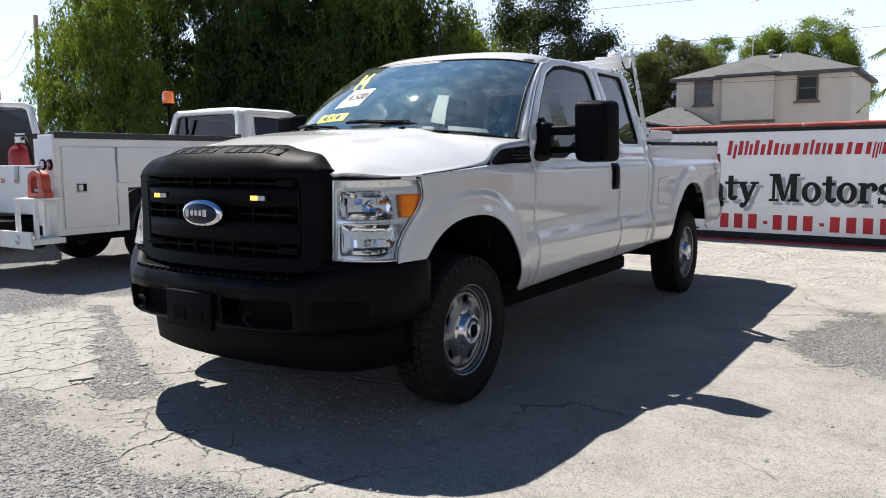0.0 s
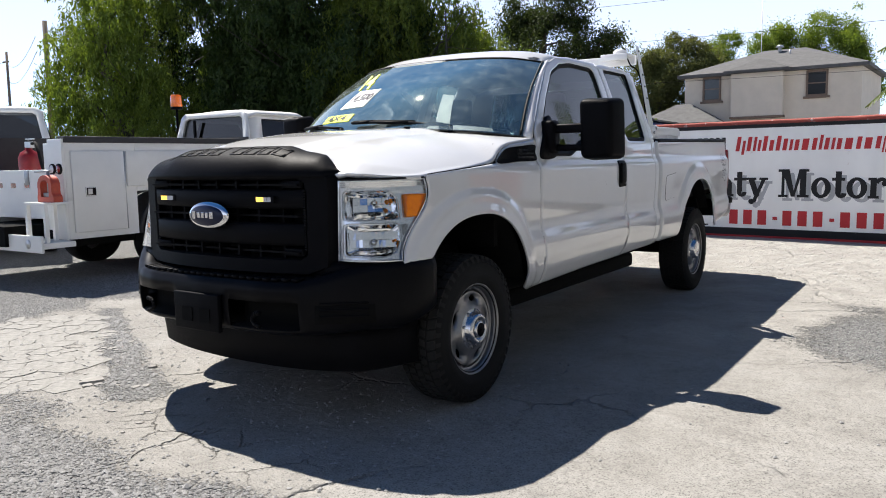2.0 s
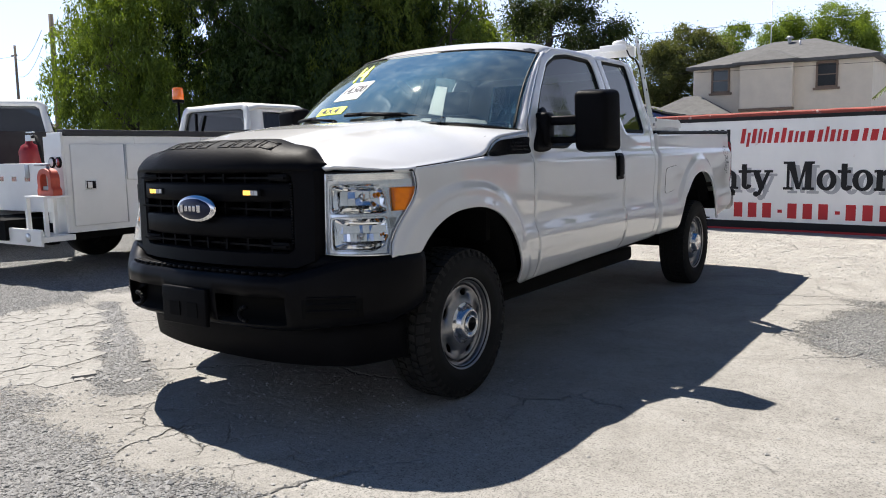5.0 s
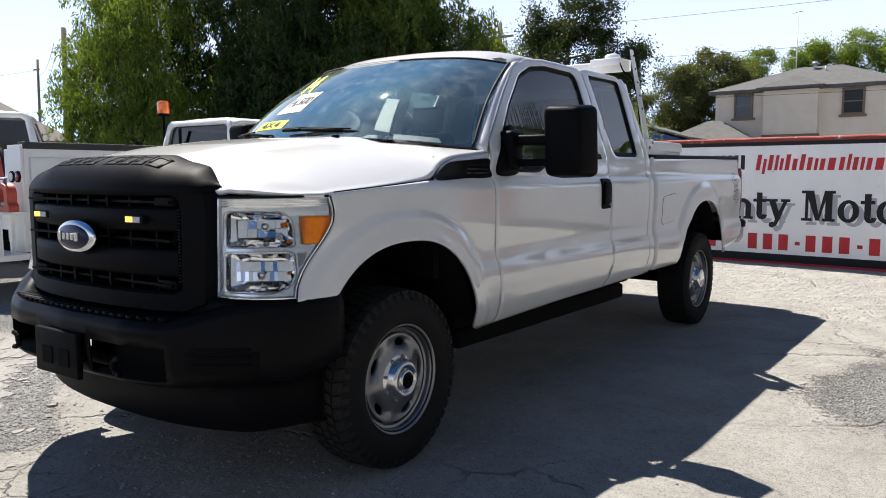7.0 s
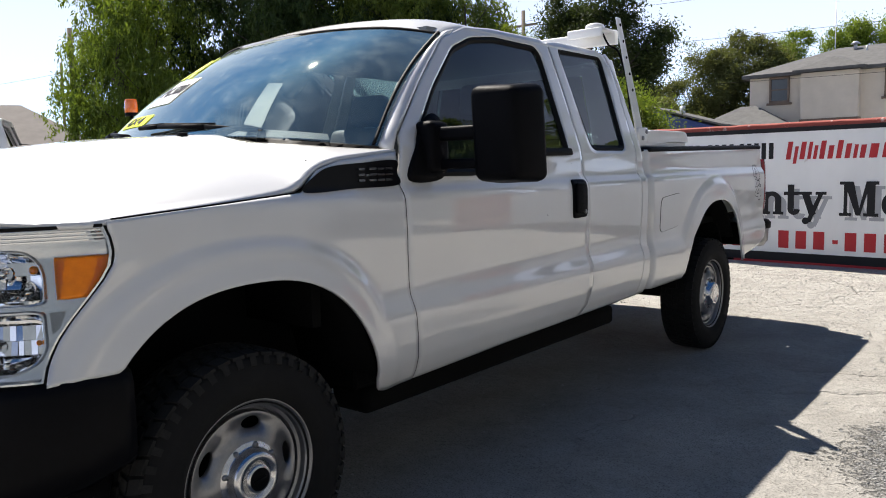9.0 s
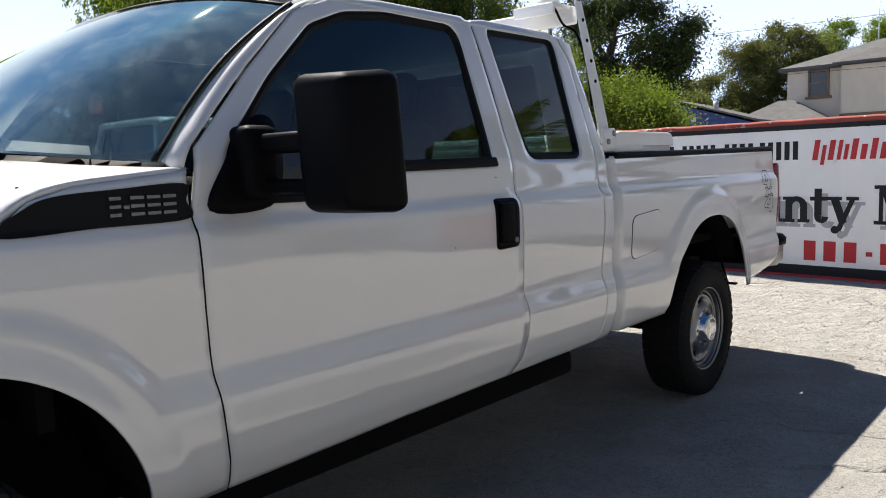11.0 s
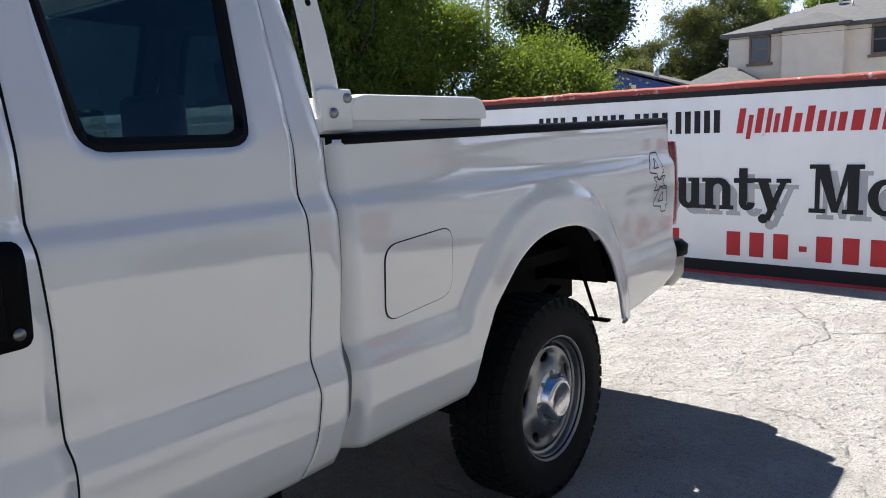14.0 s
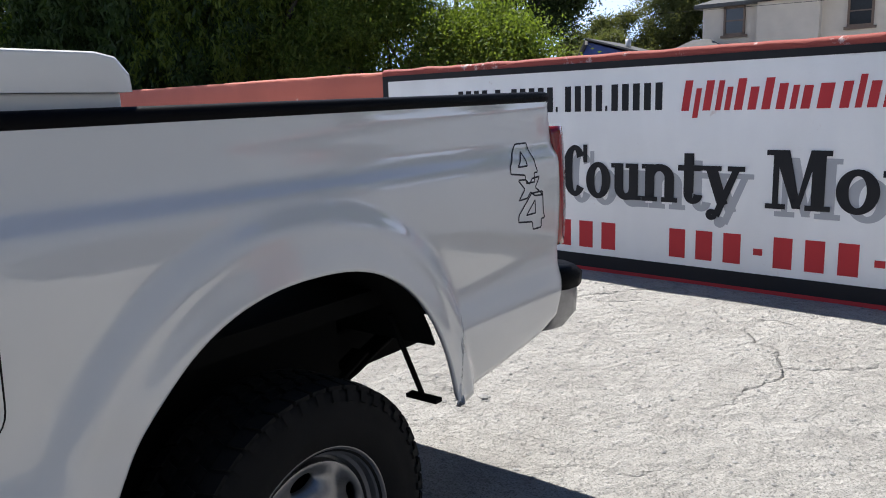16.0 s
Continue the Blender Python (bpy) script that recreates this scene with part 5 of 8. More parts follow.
def build_bumper():
    bm = bmesh.new()
    rows = []
    stations = [(x, bumper_y(x)) for x in np.linspace(0, 0.985, 36)] + [(0.990, 0.51), (0.992, 0.55), (0.992, 0.585)]
    full = [(-x, y) for x, y in stations[:0:-1]] + stations
    for x, y in full:
        a = abs(x)
        side = soft(0.55, 0.92, np.array(a))
        top = 0.735 + 0.082 * float(side)
        bot = 0.492 + 0.02 * float(side) + (0.05 * max(0, (y - 0.4) / 0.18) if a > 0.98 else 0)
        inx = -0.03 if a > 0.97 else 0
        k = math.copysign(1, x) if a > 0.97 else 0
        prof = [(0.13, top + 0.025), (0.06, top + 0.018), (0.012, top + 0.004), (0.0, top - 0.025), (0.0, bot + 0.163), (0.002, bot + 0.10), (0.008, bot + 0.034), (0.03, bot + 0.015), (0.07, bot), (0.14, bot + 0.01)]
        row = []
        for d, z in prof:
            if a > 0.97:
                row.append(bm.verts.new((x - k * d * 0.8, y + d * 0.1, z)))
            else:
                slope = min(1, max(0, (a - 0.6) / 0.37))
                row.append(bm.verts.new((x - math.copysign(d * 0.7 * slope, x), y + d * (1 - 0.5 * slope), z)))
        rows.append(row)
    grid_faces(bm, rows, flip=False)
    holes = [f for f in bm.faces if 0.195 < abs(f.calc_center_median().x) < 0.595 and 0.53 < f.calc_center_median().z < 0.65 and f.calc_center_median().y < 0.06]
    bmesh.ops.delete(bm, geom=holes, context="FACES")
    b = part("front_bumper", bm, "black_gloss_worn", TRUCK, "black steel front bumper with a ribbed step", thick=0.006)
    # step ribs
    for k in range(23):
        x = -0.55 + k * 0.05
        y = bumper_y(x)
        part("step_rib", rounded_box(x, x + 0.034, y + 0.02, y + 0.085, 0.752, 0.766, 0.003, 1), "black_plastic", b)
    # openings either side of the plate bracket, with tow hooks
    for sx in (-1, 1):
        x0, x1 = sorted((sx * 0.20, sx * 0.60))
        bm = bmesh.new()
        rows = []
        for x in np.linspace(x0, x1, 10):
            y = bumper_y(x)
            rows.append([bm.verts.new((x, y + d, z)) for d, z in ((0.010, 0.528), (0.09, 0.534), (0.10, 0.640), (0.004, 0.652))])
        grid_faces(bm, rows)
        o = part("bumper_opening", bm, "black_matte", b, "deep dark air opening", thick=0.008)
        bm = bmesh.new()
        for t in range(8):
            a0, a1 = math.pi * (t / 8 - 0.5), math.pi * ((t + 1) / 8 - 0.5)
            p = lambda a: (sx * (0.42 - 0.05 * math.cos(a)), bumper_y(0.4) - 0.03 + 0.01, 0.575 + 0.032 * math.sin(a))
            cyl(bm, p(a0), p(a1), 0.011, n=8)
        part("tow_hook", bm, "black_plastic", o, "black forged tow hook")
        # fog lamp pocket
        x0, x1 = sorted((sx * 0.66, sx * 0.875))
        bm = bmesh.new()
        rows = []
        for x in np.linspace(x0, x1, 10):
            y = bumper_y(x)
            rows.append([bm.verts.new((x, y - 0.005, 0.555)), bm.verts.new((x, y - 0.009, 0.61)), bm.verts.new((x, y - 0.005, 0.672))])
        grid_faces(bm, rows)
        o = part("fog_pocket", bm, "black_matte", b, "blanked fog lamp pocket", thick=0.006)
        for z in (0.585, 0.615, 0.645):
            bm = bmesh.new()
            rows = []
            for x in np.linspace(x0 + 0.02, x1 - 0.02, 8):
                y = bumper_y(x) - 0.012
                rows.append([bm.verts.new((x, y, z)), bm.verts.new((x, y - 0.002, z + 0.010))])
            grid_faces(bm, rows)
            part("pocket_rib", bm, "black_plastic", o, thick=0.008)
    # plate bracket
    br = part("plate_bracket", rounded_box(-0.165, 0.165, -0.062, -0.036, 0.487, 0.672, 0.006), "black_plastic", b, "empty black plate bracket")
    # black plates on the uncut bracket paint the shade of its holes
    for x0 in (-0.10, 0.03):
        part("bracket_hole_shade", boxes((x0, x0 + 0.075, -0.066, -0.058, 0.53, 0.60)), "black_matte", br, smooth=False)
    # air dam
    bm = bmesh.new()
    rows = []
    for x in np.linspace(-0.80, 0.90, 60):
        y = 0.20 + 0.10 * (abs(x) / 0.8) ** 3 + 0.20 * float(soft(0.72, 0.92, np.array(abs(x))))
        rows.append([bm.verts.new((x, y + 0.02, 0.520)), bm.verts.new((x, y, 0.44)), bm.verts.new((x, y + 0.02, 0.268 + 0.05 * abs(x) ** 2)), bm.verts.new((x, y + 0.04, 0.260 + 0.05 * abs(x) ** 2))])
    grid_faces(bm, rows, flip=True)
    part("air_dam", bm, "black_plastic", TRUCK, "black flexible air dam", thick=0.01)
    # filler between bumper and lamps
    for sx in (-1, 1):
        bm = bmesh.new()
        rows = []
        for x, y in smooth_line([(0.58, 0.185), (0.72, 0.225), (0.83, 0.275), (0.90, 0.345), (0.935, 0.43), (0.945, 0.58)], 6):
            rows.append([bm.verts.new((sx * x, y, 0.74)), bm.verts.new((sx * x, y, 0.80)), bm.verts.new((sx * x, y + 0.01, 0.826))])
        grid_faces(bm, rows, flip=sx > 0)
        part("bumper_filler", bm, "black_plastic", TRUCK, thick=0.02)


M["black_gloss_worn"] = surface("black_painted_steel", (0.005, 0.005, 0.006), 0.36, vary=0.3, scale=5, spec=0.06)
build_bumper()


def lamp_point(u, v):
    """The lamp's outer face: u from the grille outwards, v upwards."""
    inner = np.array((0.706, 0.205, 0.838)) * (1 - v) + np.array((0.706, 0.218, 1.212)) * v
    low = np.array((0.940, 0.375, 0.833))
    high = np.array((0.951, 0.545, 1.214))
    outer = low * (1 - v) + high * v
    outer[1] = lamp_outer_y(v)
    outer[0] = float(side_x(np.array(outer[1]), np.array(outer[2]))) - 0.006
    p = inner * (1 - u) + outer * u
    bulge = 0.050 * math.sin(math.pi * u) ** 0.9
    return p + np.array((0.62, -0.78, 0)) * bulge * (0.9 + 0.1 * v)


def lamp_grid(u0, u1, v0, v1, push, n=10):
    bm = bmesh.new()
    rows = [[bm.verts.new(Vector(lamp_point(u, v)) + Vector((-0.62, 0.78, 0)) * push) for v in np.linspace(v0, v1, n)] for u in np.linspace(u0, u1, n)]
    return bm, rows


def mirror_x(bm):
    bmesh.ops.transform(bm, matrix=Matrix.Diagonal((-1, 1, 1, 1)), verts=bm.verts)
    bmesh.ops.reverse_faces(bm, faces=bm.faces)
    return bm


M["lamp_chrome"] = surface("lamp_reflector", (0.95, 0.95, 0.95), 0.05, 1.0, vary=0.03, scale=20)
M["lamp_grey"] = surface("lamp_bezel_silver", (0.74, 0.77, 0.80), 0.15, 0.75, vary=0.06, scale=20)
M["lamp_smoke"] = surface("lamp_chamber_grey", (0.30, 0.31, 0.32), 0.25, 0.8, vary=0.15, scale=20)


def lamp_at(s, v, push=0.0):
    """A place on the lamp by its distance out from the grille, as a share of the lamp's full width."""
    wide = np.array([lamp_point(1, t)[0] * 0.55 + lamp_point(1, t)[1] for t in (v, 0.8)]) - np.array([lamp_point(0, t)[0] * 0.55 + lamp_point(0, t)[1] for t in (v, 0.8)])
    u = min(1.0, s * wide[1] / wide[0])
    return Vector(lamp_point(u, min(1.0, max(0.0, v)))) + Vector((-0.62, 0.78, 0)) * push


def inside_loop(s, v, loop):
    hit = False
    for (ax, ay), (bx, by) in zip(loop, loop[1:] + loop[:1]):
        if (ay > v) != (by > v) and s < ax + (v - ay) * (bx - ax) / (by - ay):
            hit = not hit
    return hit


def build_headlight(sx):
    fix = (lambda b: b) if sx > 0 else mirror_x
    rng = random.Random(6)
    chambers = {"high": [(0.070, 0.500), (0.645, 0.500), (0.645, 0.70), (0.615, 0.79), (0.54, 0.852), (0.070, 0.852)],
                "low": [(0.070, 0.055), (0.46, 0.055), (0.575, 0.11), (0.625, 0.21), (0.632, 0.445), (0.070, 0.445)]}
    loops = {k: [tuple(p) for p in rounded_loop(q, 9, 0.10)] for k, q in chambers.items()}
    # silver face with two chambers cut through it
    bm = bmesh.new()
    N = 64
    g = [[bm.verts.new(Vector(lamp_point(i / N, j / N)) + Vector((-0.62, 0.78, 0)) * 0.016) for j in range(N + 1)] for i in range(N + 1)]
    w1 = lamp_point(1, 0.8)[0] * 0.55 + lamp_point(1, 0.8)[1] - lamp_point(0, 0.8)[0] * 0.55 - lamp_point(0, 0.8)[1]
    for j in range(N):
        v = (j + 0.5) / N
        w = lamp_point(1, v)[0] * 0.55 + lamp_point(1, v)[1] - lamp_point(0, v)[0] * 0.55 - lamp_point(0, v)[1]
        for i in range(N):
            if not any(inside_loop((i + 0.5) / N * w / w1, v, lp) for lp in loops.values()):
                bm.faces.new((g[i][j], g[i + 1][j], g[i + 1][j + 1], g[i][j + 1]))
    h = part("headlight", fix(bm), "lamp_grey", TRUCK, "clear two-chamber headlight with amber corner")
    # bezel rim
    bm = bmesh.new()
    pts = [(t, 0) for t in np.linspace(0, 1, 12)] + [(1, t) for t in np.linspace(0, 1, 12)[1:]] + [(1 - t, 1) for t in np.linspace(0, 1, 12)[1:]] + [(0, 1 - t) for t in np.linspace(0, 1, 12)[1:-1]]
    a = [Vector(lamp_point(u, v)) for u, v in pts]
    shrink = lambda u, v, k: (0.5 + (u - 0.5) * k, 0.5 + (v - 0.5) * k)
    b = [Vector(lamp_point(*shrink(u, v, 0.975))) + Vector((0.62, -0.78, 0)) * 0.002 for u, v in pts]
    c = [Vector(lamp_point(*shrink(u, v, 0.955))) + Vector((-0.62, 0.78, 0)) * 0.017 for u, v in pts]
    ring_strip(bm, a, b, True)
    ring_strip(bm, b, c, True)
    part("lamp_bezel", fix(bm), "lamp_grey", h, "silver lamp bezel")
    for name, loop in loops.items():
        ms, mv = sum(p[0] for p in loop) / len(loop), sum(p[1] for p in loop) / len(loop)
        at = lambda k, d: [lamp_at(ms + (p[0] - ms) * k, mv + (p[1] - mv) * k, d) for p in loop]
        # rounded rim and the deep wall behind it
        bm = bmesh.new()
        ring_strip(bm, at(1.075, 0.015), at(1.04, 0.008), True)
        ring_strip(bm, at(1.04, 0.008), at(1.0, 0.009), True)
        ring_strip(bm, at(1.0, 0.009), at(0.985, 0.016), True)
        part("chamber_rim", fix(bm), "lamp_grey", h, "bright rounded rim of a lamp chamber")
        bm = bmesh.new()
        ring_strip(bm, at(0.985, 0.016), at(0.95, 0.060), True)
        for k0, k1, d0, d1 in ((0.95, 0.7, 0.060, 0.078), (0.7, 0.35, 0.078, 0.088)):
            ring_strip(bm, at(k0, d0), at(k1, d1), True)
        bm.faces.new([bm.verts.new(p) for p in at(0.35, 0.088)][::-1])
        r = part(name + "_reflector", fix(bm), "lamp_chrome", h, "deep lamp chamber")
        # mirror facets, each at its own tilt
        cols, lines = (17, 4) if name == "low" else (7, 4)
        s0, s1, v0, v1 = 0.075, 0.64, min(p[1] for p in loop), max(p[1] for p in loop)
        bm = bmesh.new()
        for i in range(cols):
            for j in range(lines):
                cs, cv = s0 + (s1 - s0) * (i + 0.5) / cols, v0 + (v1 - v0) * (j + 0.5) / lines
                hs, hv = (s1 - s0) / cols * 0.49, (v1 - v0) / lines * 0.49
                if not all(inside_loop(ms + (cs + a_ * hs * 0.9 - ms) / 0.94, mv + (cv + b_ * hv * 0.9 - mv) / 0.94, loop) for a_ in (-1, 1) for b_ in (-1, 1)):
                    continue
                if name == "high" and rng.random() < 0.10:
                    continue
                q = math.hypot((cs - ms) / 0.30, (cv - mv) / 0.20)
                base = 0.074 - 0.026 * min(1.0, q * q)
                tu, tv = (rng.gauss(0, 0.003), rng.gauss(0.0012, 0.0013)) if name == "high" else (0.0016 * math.copysign(1, ms - cs) * (i % 2) + rng.gauss(0, 0.0006), rng.gauss(0.0013, 0.0008))
                tu -= 0.0015 * (cs - ms) / 0.28
                tv -= 0.0012 * (cv - mv) / 0.18
                vs = [bm.verts.new(lamp_at(cs + a_ * hs, cv + b_ * hv, base + a_ * tu + b_ * tv)) for a_, b_ in ((-1, -1), (1, -1), (1, 1), (-1, 1))]
                bm.faces.new(vs)
        part("mirror_facets", fix(bm), "lamp_chrome", r, "chrome reflector facets", smooth=False)
        c0 = lamp_at(0.40 if name == "high" else 0.36, mv, 0.070)
        bm = bmesh.new()
        cyl(bm, c0, c0 + Vector((0.45, -0.80, 0)) * 0.034, 0.017, 0.013, n=18)
        part("bulb_cap", fix(bm), "lamp_chrome", r)
        c1 = lamp_at(0.575, mv + 0.02, 0.040)
        bm = bmesh.new()
        bmesh.ops.create_uvsphere(bm, u_segments=10, v_segments=8, radius=0.011 if name == "high" else 0.007, matrix=Matrix.Translation(c1))
        part("marker_bulb", fix(bm), "amber", r, "small amber bulb")
    # clear ledges along the top
    for v in (0.905, 0.93, 0.955):
        bm, rows = lamp_grid(0.03, 0.97, v, v + 0.010, 0.010, 12)
        grid_faces(bm, rows)
        part("lamp_ledge", fix(bm), "lamp_chrome", h, thick=0.006)
    # black strip paints the shade between the lamp's top and the hood's lip
    bm = bmesh.new()
    rows = [[bm.verts.new(Vector(lamp_point(u, 1.0)) + Vector((0.62, -0.78, 0)) * 0.003 + Vector((0, 0, dz))) for dz in (-0.003, 0.006)] for u in np.linspace(0, 1, 20)]
    grid_faces(bm, rows)
    part("lamp_gap_shade", fix(bm), "seal", h, "black strip painted for the shade round the lamp")
    # flat dark grey patch below the amber corner
    bm = bmesh.new()
    bm.faces.new([bm.verts.new(lamp_at(s_, v_, 0.012)) for s_, v_ in ((0.665, 0.30), (0.70, 0.33), (0.74, 0.44), (0.665, 0.44))])
    part("lamp_dark_patch", fix(bm), "lamp_smoke", h, smooth=False)
    # black strip paints the shade between the lamp and the fender
    bm = bmesh.new()
    rows = []
    for v in np.linspace(0, 1, 24):
        y, z = lamp_outer_y(v), 0.833 + 0.381 * v
        rows.append([bm.verts.new((float(side_x(np.array(y + d), np.array(z))) - 0.007, y + d, z)) for d in (-0.004, 0.012)])
    grid_faces(bm, rows)
    part("lamp_gap_shade", fix(bm), "seal", h, "black strip painted for the shade round the lamp")
    # amber corner
    bm = bmesh.new()
    rows = []
    for t in np.linspace(0, 1, 12):
        v = 0.525 + 0.275 * t
        edge = lamp_at(0.715, v, 0.004)
        rows.append([edge.lerp(Vector(lamp_point(0.985, v)) + Vector((-0.62, 0.78, 0)) * 0.004, k) + Vector((0.62, -0.78, 0)) * 0.010 * math.sin(math.pi * k) for k in np.linspace(0, 1, 8)])
    grid_faces(bm, [[bm.verts.new(p) for p in row] for row in rows], flip=True)
    part("turn_signal", fix(bm), "amber", h, "amber turn signal", thick=0.01)
    bm, rows = lamp_grid(0.0, 1.0, 0.0, 1.0, 0.0, 16)
    grid_faces(bm, rows)
    g = part("lamp_lens", fix(bm), "glass_clear", h, "clear lens")
    g.visible_shadow = False


build_headlight(1)
build_headlight(-1)


# ---------------- wheels ----------------
def build_wheel(rear=False):
    """A wheel about the origin; +x is its outer side."""
    w = new("wheel")
    w["label"] = "all-terrain tyre on a silver steel wheel"
    R = 0.398
    bm = bmesh.new()
    prof = [(-0.10, 0.228), (-0.122, 0.26), (-0.128, 0.31), (-0.118, 0.365), (-0.100, 0.386), (0.0, 0.391), (0.100, 0.386), (0.116, 0.370), (0.122, 0.345), (0.1275, 0.330), (0.126, 0.305), (0.1285, 0.300), (0.124, 0.272), (0.116, 0.250), (0.108, 0.240), (0.098, 0.228)]
    lathe(bm, prof, 96)
    tyre = part("tyre", bm, "rubber", w, "black all-terrain tyre")
    # tread blocks
    bm = bmesh.new()
    for row, (x0, x1, count) in enumerate(((-0.108, -0.070, 46), (-0.062, -0.026, 52), (-0.018, 0.018, 52), (0.026, 0.062, 52), (0.070, 0.112, 46))):
        for k in range(count):
            a = 2 * math.pi * (k + 0.3 * row) / count
            half = (0.80 if row in (0, 4) else 0.68) * math.pi / count
            skew = 0.25 * half * (1 if row % 2 else -1)
            edge = row in (0, 4)
            outer = 0.006 if edge else 0.0
            vs = []
            for xx, sk in ((x0, -skew), (x1, skew)):
                drop = 0.007 if edge and abs(xx) > 0.1 else 0
                for da in (-half, half):
                    for r in (0.380, R - drop):
                        t = a + da + sk
                        vs.append(bm.verts.new((xx, r * math.cos(t), r * math.sin(t))))
            for f in ((1, 3, 7, 5), (0, 1, 5, 4), (2, 6, 7, 3), (0, 2, 3, 1), (4, 5, 7, 6)):
                bm.faces.new([vs[i] for i in f])
    for k in range(46):
        a = 2 * math.pi * (k + 0.2) / 46
        for r0, r1 in ((0.352, 0.384),):
            vs = []
            for da in (-0.03, 0.03):
                for x, r in ((0.118, r0), (0.117, r1), (0.126, r0 + 0.004), (0.116, r1)):
                    vs.append(bm.verts.new((x, r * math.cos(a + da), r * math.sin(a + da))))
            bm.faces.new((vs[2], vs[6], vs[7], vs[3]))
            bm.faces.new((vs[0], vs[4], vs[6], vs[2]))
    t = part("tread", bm, "rubber" if rear else "rubber_dusty", tyre, smooth=False)
    t["kind"] = "stuff"
    # rim barrel and flange
    bm = bmesh.new()
    rings = [(-0.10, 0.222), (0.02, 0.196), (0.072, 0.1985), (0.046, 0.2015), (0.044, 0.2095), (0.070, 0.2115), (0.074, 0.2215), (0.092, 0.2245), (0.102, 0.2335), (0.109, 0.2385), (0.111, 0.243), (0.105, 0.247), (0.095, 0.241)]
    for k in range(0, 8):
        lathe(bm, rings[k:k + 2], 72)
    lathe(bm, rings[8:], 72)
    rim = part("rim", bm, "steel_wheel", w, "silver steel rim")
    # pressed disc with eight oval openings
    bm = bmesh.new()

    def depth(r):
        return float(np.interp(r, (0.06, 0.108, 0.120, 0.132, 0.150, 0.172, 0.186, 0.198), (0.088, 0.091, 0.091, 0.084, 0.079, 0.077, 0.077, 0.074)))

    H = 5
    for k in range(H):
        a0 = 2 * math.pi * k / H
        span = math.pi / H
        outer, hole = [], []
        n = 8
        edge = [(0.108, -1 + 2 * i / n) for i in range(n)] + [(0.108 + 0.09 * i / n, 1) for i in range(n)] + [(0.198, 1 - 2 * i / n) for i in range(n)] + [(0.198 - 0.09 * i / n, -1) for i in range(n)]
        for i, (r, s) in enumerate(edge):
            t = 2 * math.pi * (i - n / 2) / (4 * n) - math.pi / 2
            hr, hs = 0.164 + 0.0205 * math.sin(t), 0.40 * math.cos(t)
            outer.append((depth(r), r * math.cos(a0 + s * span), r * math.sin(a0 + s * span)))
            hole.append((depth(hr), hr * math.cos(a0 + hs * span), hr * math.sin(a0 + hs * span)))
        lip = [(p[0] - 0.02, p[1], p[2]) for p in hole]
        ring_strip(bm, outer, hole)
        ring_strip(bm, hole, lip)
    bmesh.ops.remove_doubles(bm, verts=bm.verts, dist=0.0004)
    bmesh.ops.recalc_face_normals(bm, faces=bm.faces)
    part("wheel_disc", bm, "steel_wheel", rim)
    # dark brake behind
    bm = bmesh.new()
    cyl(bm, (-0.06, 0, 0), (0.004, 0, 0), 0.188, n=40)
    part("brake_drum", bm, "black_matte", rim)
    # hub
    bm = bmesh.new()
    if rear:
        prof = [(0.085, 0.112), (0.093, 0.106), (0.094, 0.094), (0.100, 0.089), (0.124, 0.085), (0.134, 0.078), (0.139, 0.062), (0.136, 0.058), (0.138, 0.0005)]
    else:
        prof = [(0.085, 0.112), (0.093, 0.106), (0.094, 0.094), (0.100, 0.089), (0.124, 0.085), (0.135, 0.077), (0.139, 0.060), (0.112, 0.056), (0.112, 0.047), (0.138, 0.045), (0.142, 0.040), (0.142, 0.0005)]
    lathe(bm, prof, 48)
    hub = part("hub_cap", bm, "chrome_worn", rim, "worn chrome hub cap")
    if not rear:
        bm = bmesh.new()
        lathe(bm, [(0.143, 0.036), (0.1445, 0.035), (0.1445, 0.0005)], 32)
        box(bm, 0.1445, 0.150, -0.026, 0.026, -0.006, 0.006)
        part("locking_dial", bm, "black_plastic", hub, "black hub locking dial")
    for k in range(8):
        a = 2 * math.pi * (k + 0.5) / 8
        bm = bmesh.new()
        cyl(bm, (0.090, 0.098 * math.cos(a), 0.098 * math.sin(a)), (0.102, 0.098 * math.cos(a), 0.098 * math.sin(a)), 0.010, 0.008, n=6)
        part("wheel_nut", bm, "steel_wheel", hub)
    return w


M["chrome_worn"] = surface("worn_chrome", (0.62, 0.62, 0.63), 0.20, 0.95, vary=0.15, scale=20)


def place_wheels():
    first = {}
    for rear, y in ((False, WHEELS[0]), (True, WHEELS[1])):
        for sx in (1, -1):
            m = pose(0.868, y, 0.399, 0, 0, 0) if sx > 0 else pose(-0.868 if rear else -0.838, y + (0 if rear else 0.045), 0.399, 0, 0, 180)
            m = m @ pose(0, 0, 0, 23 if rear else 8, 0, 0)
            if rear not in first:
                w = build_wheel(rear)
                w.matrix_basis = m
                first[rear] = w
            else:
                w = copy_thing(first[rear], m)
            w.parent = TRUCK


place_wheels()


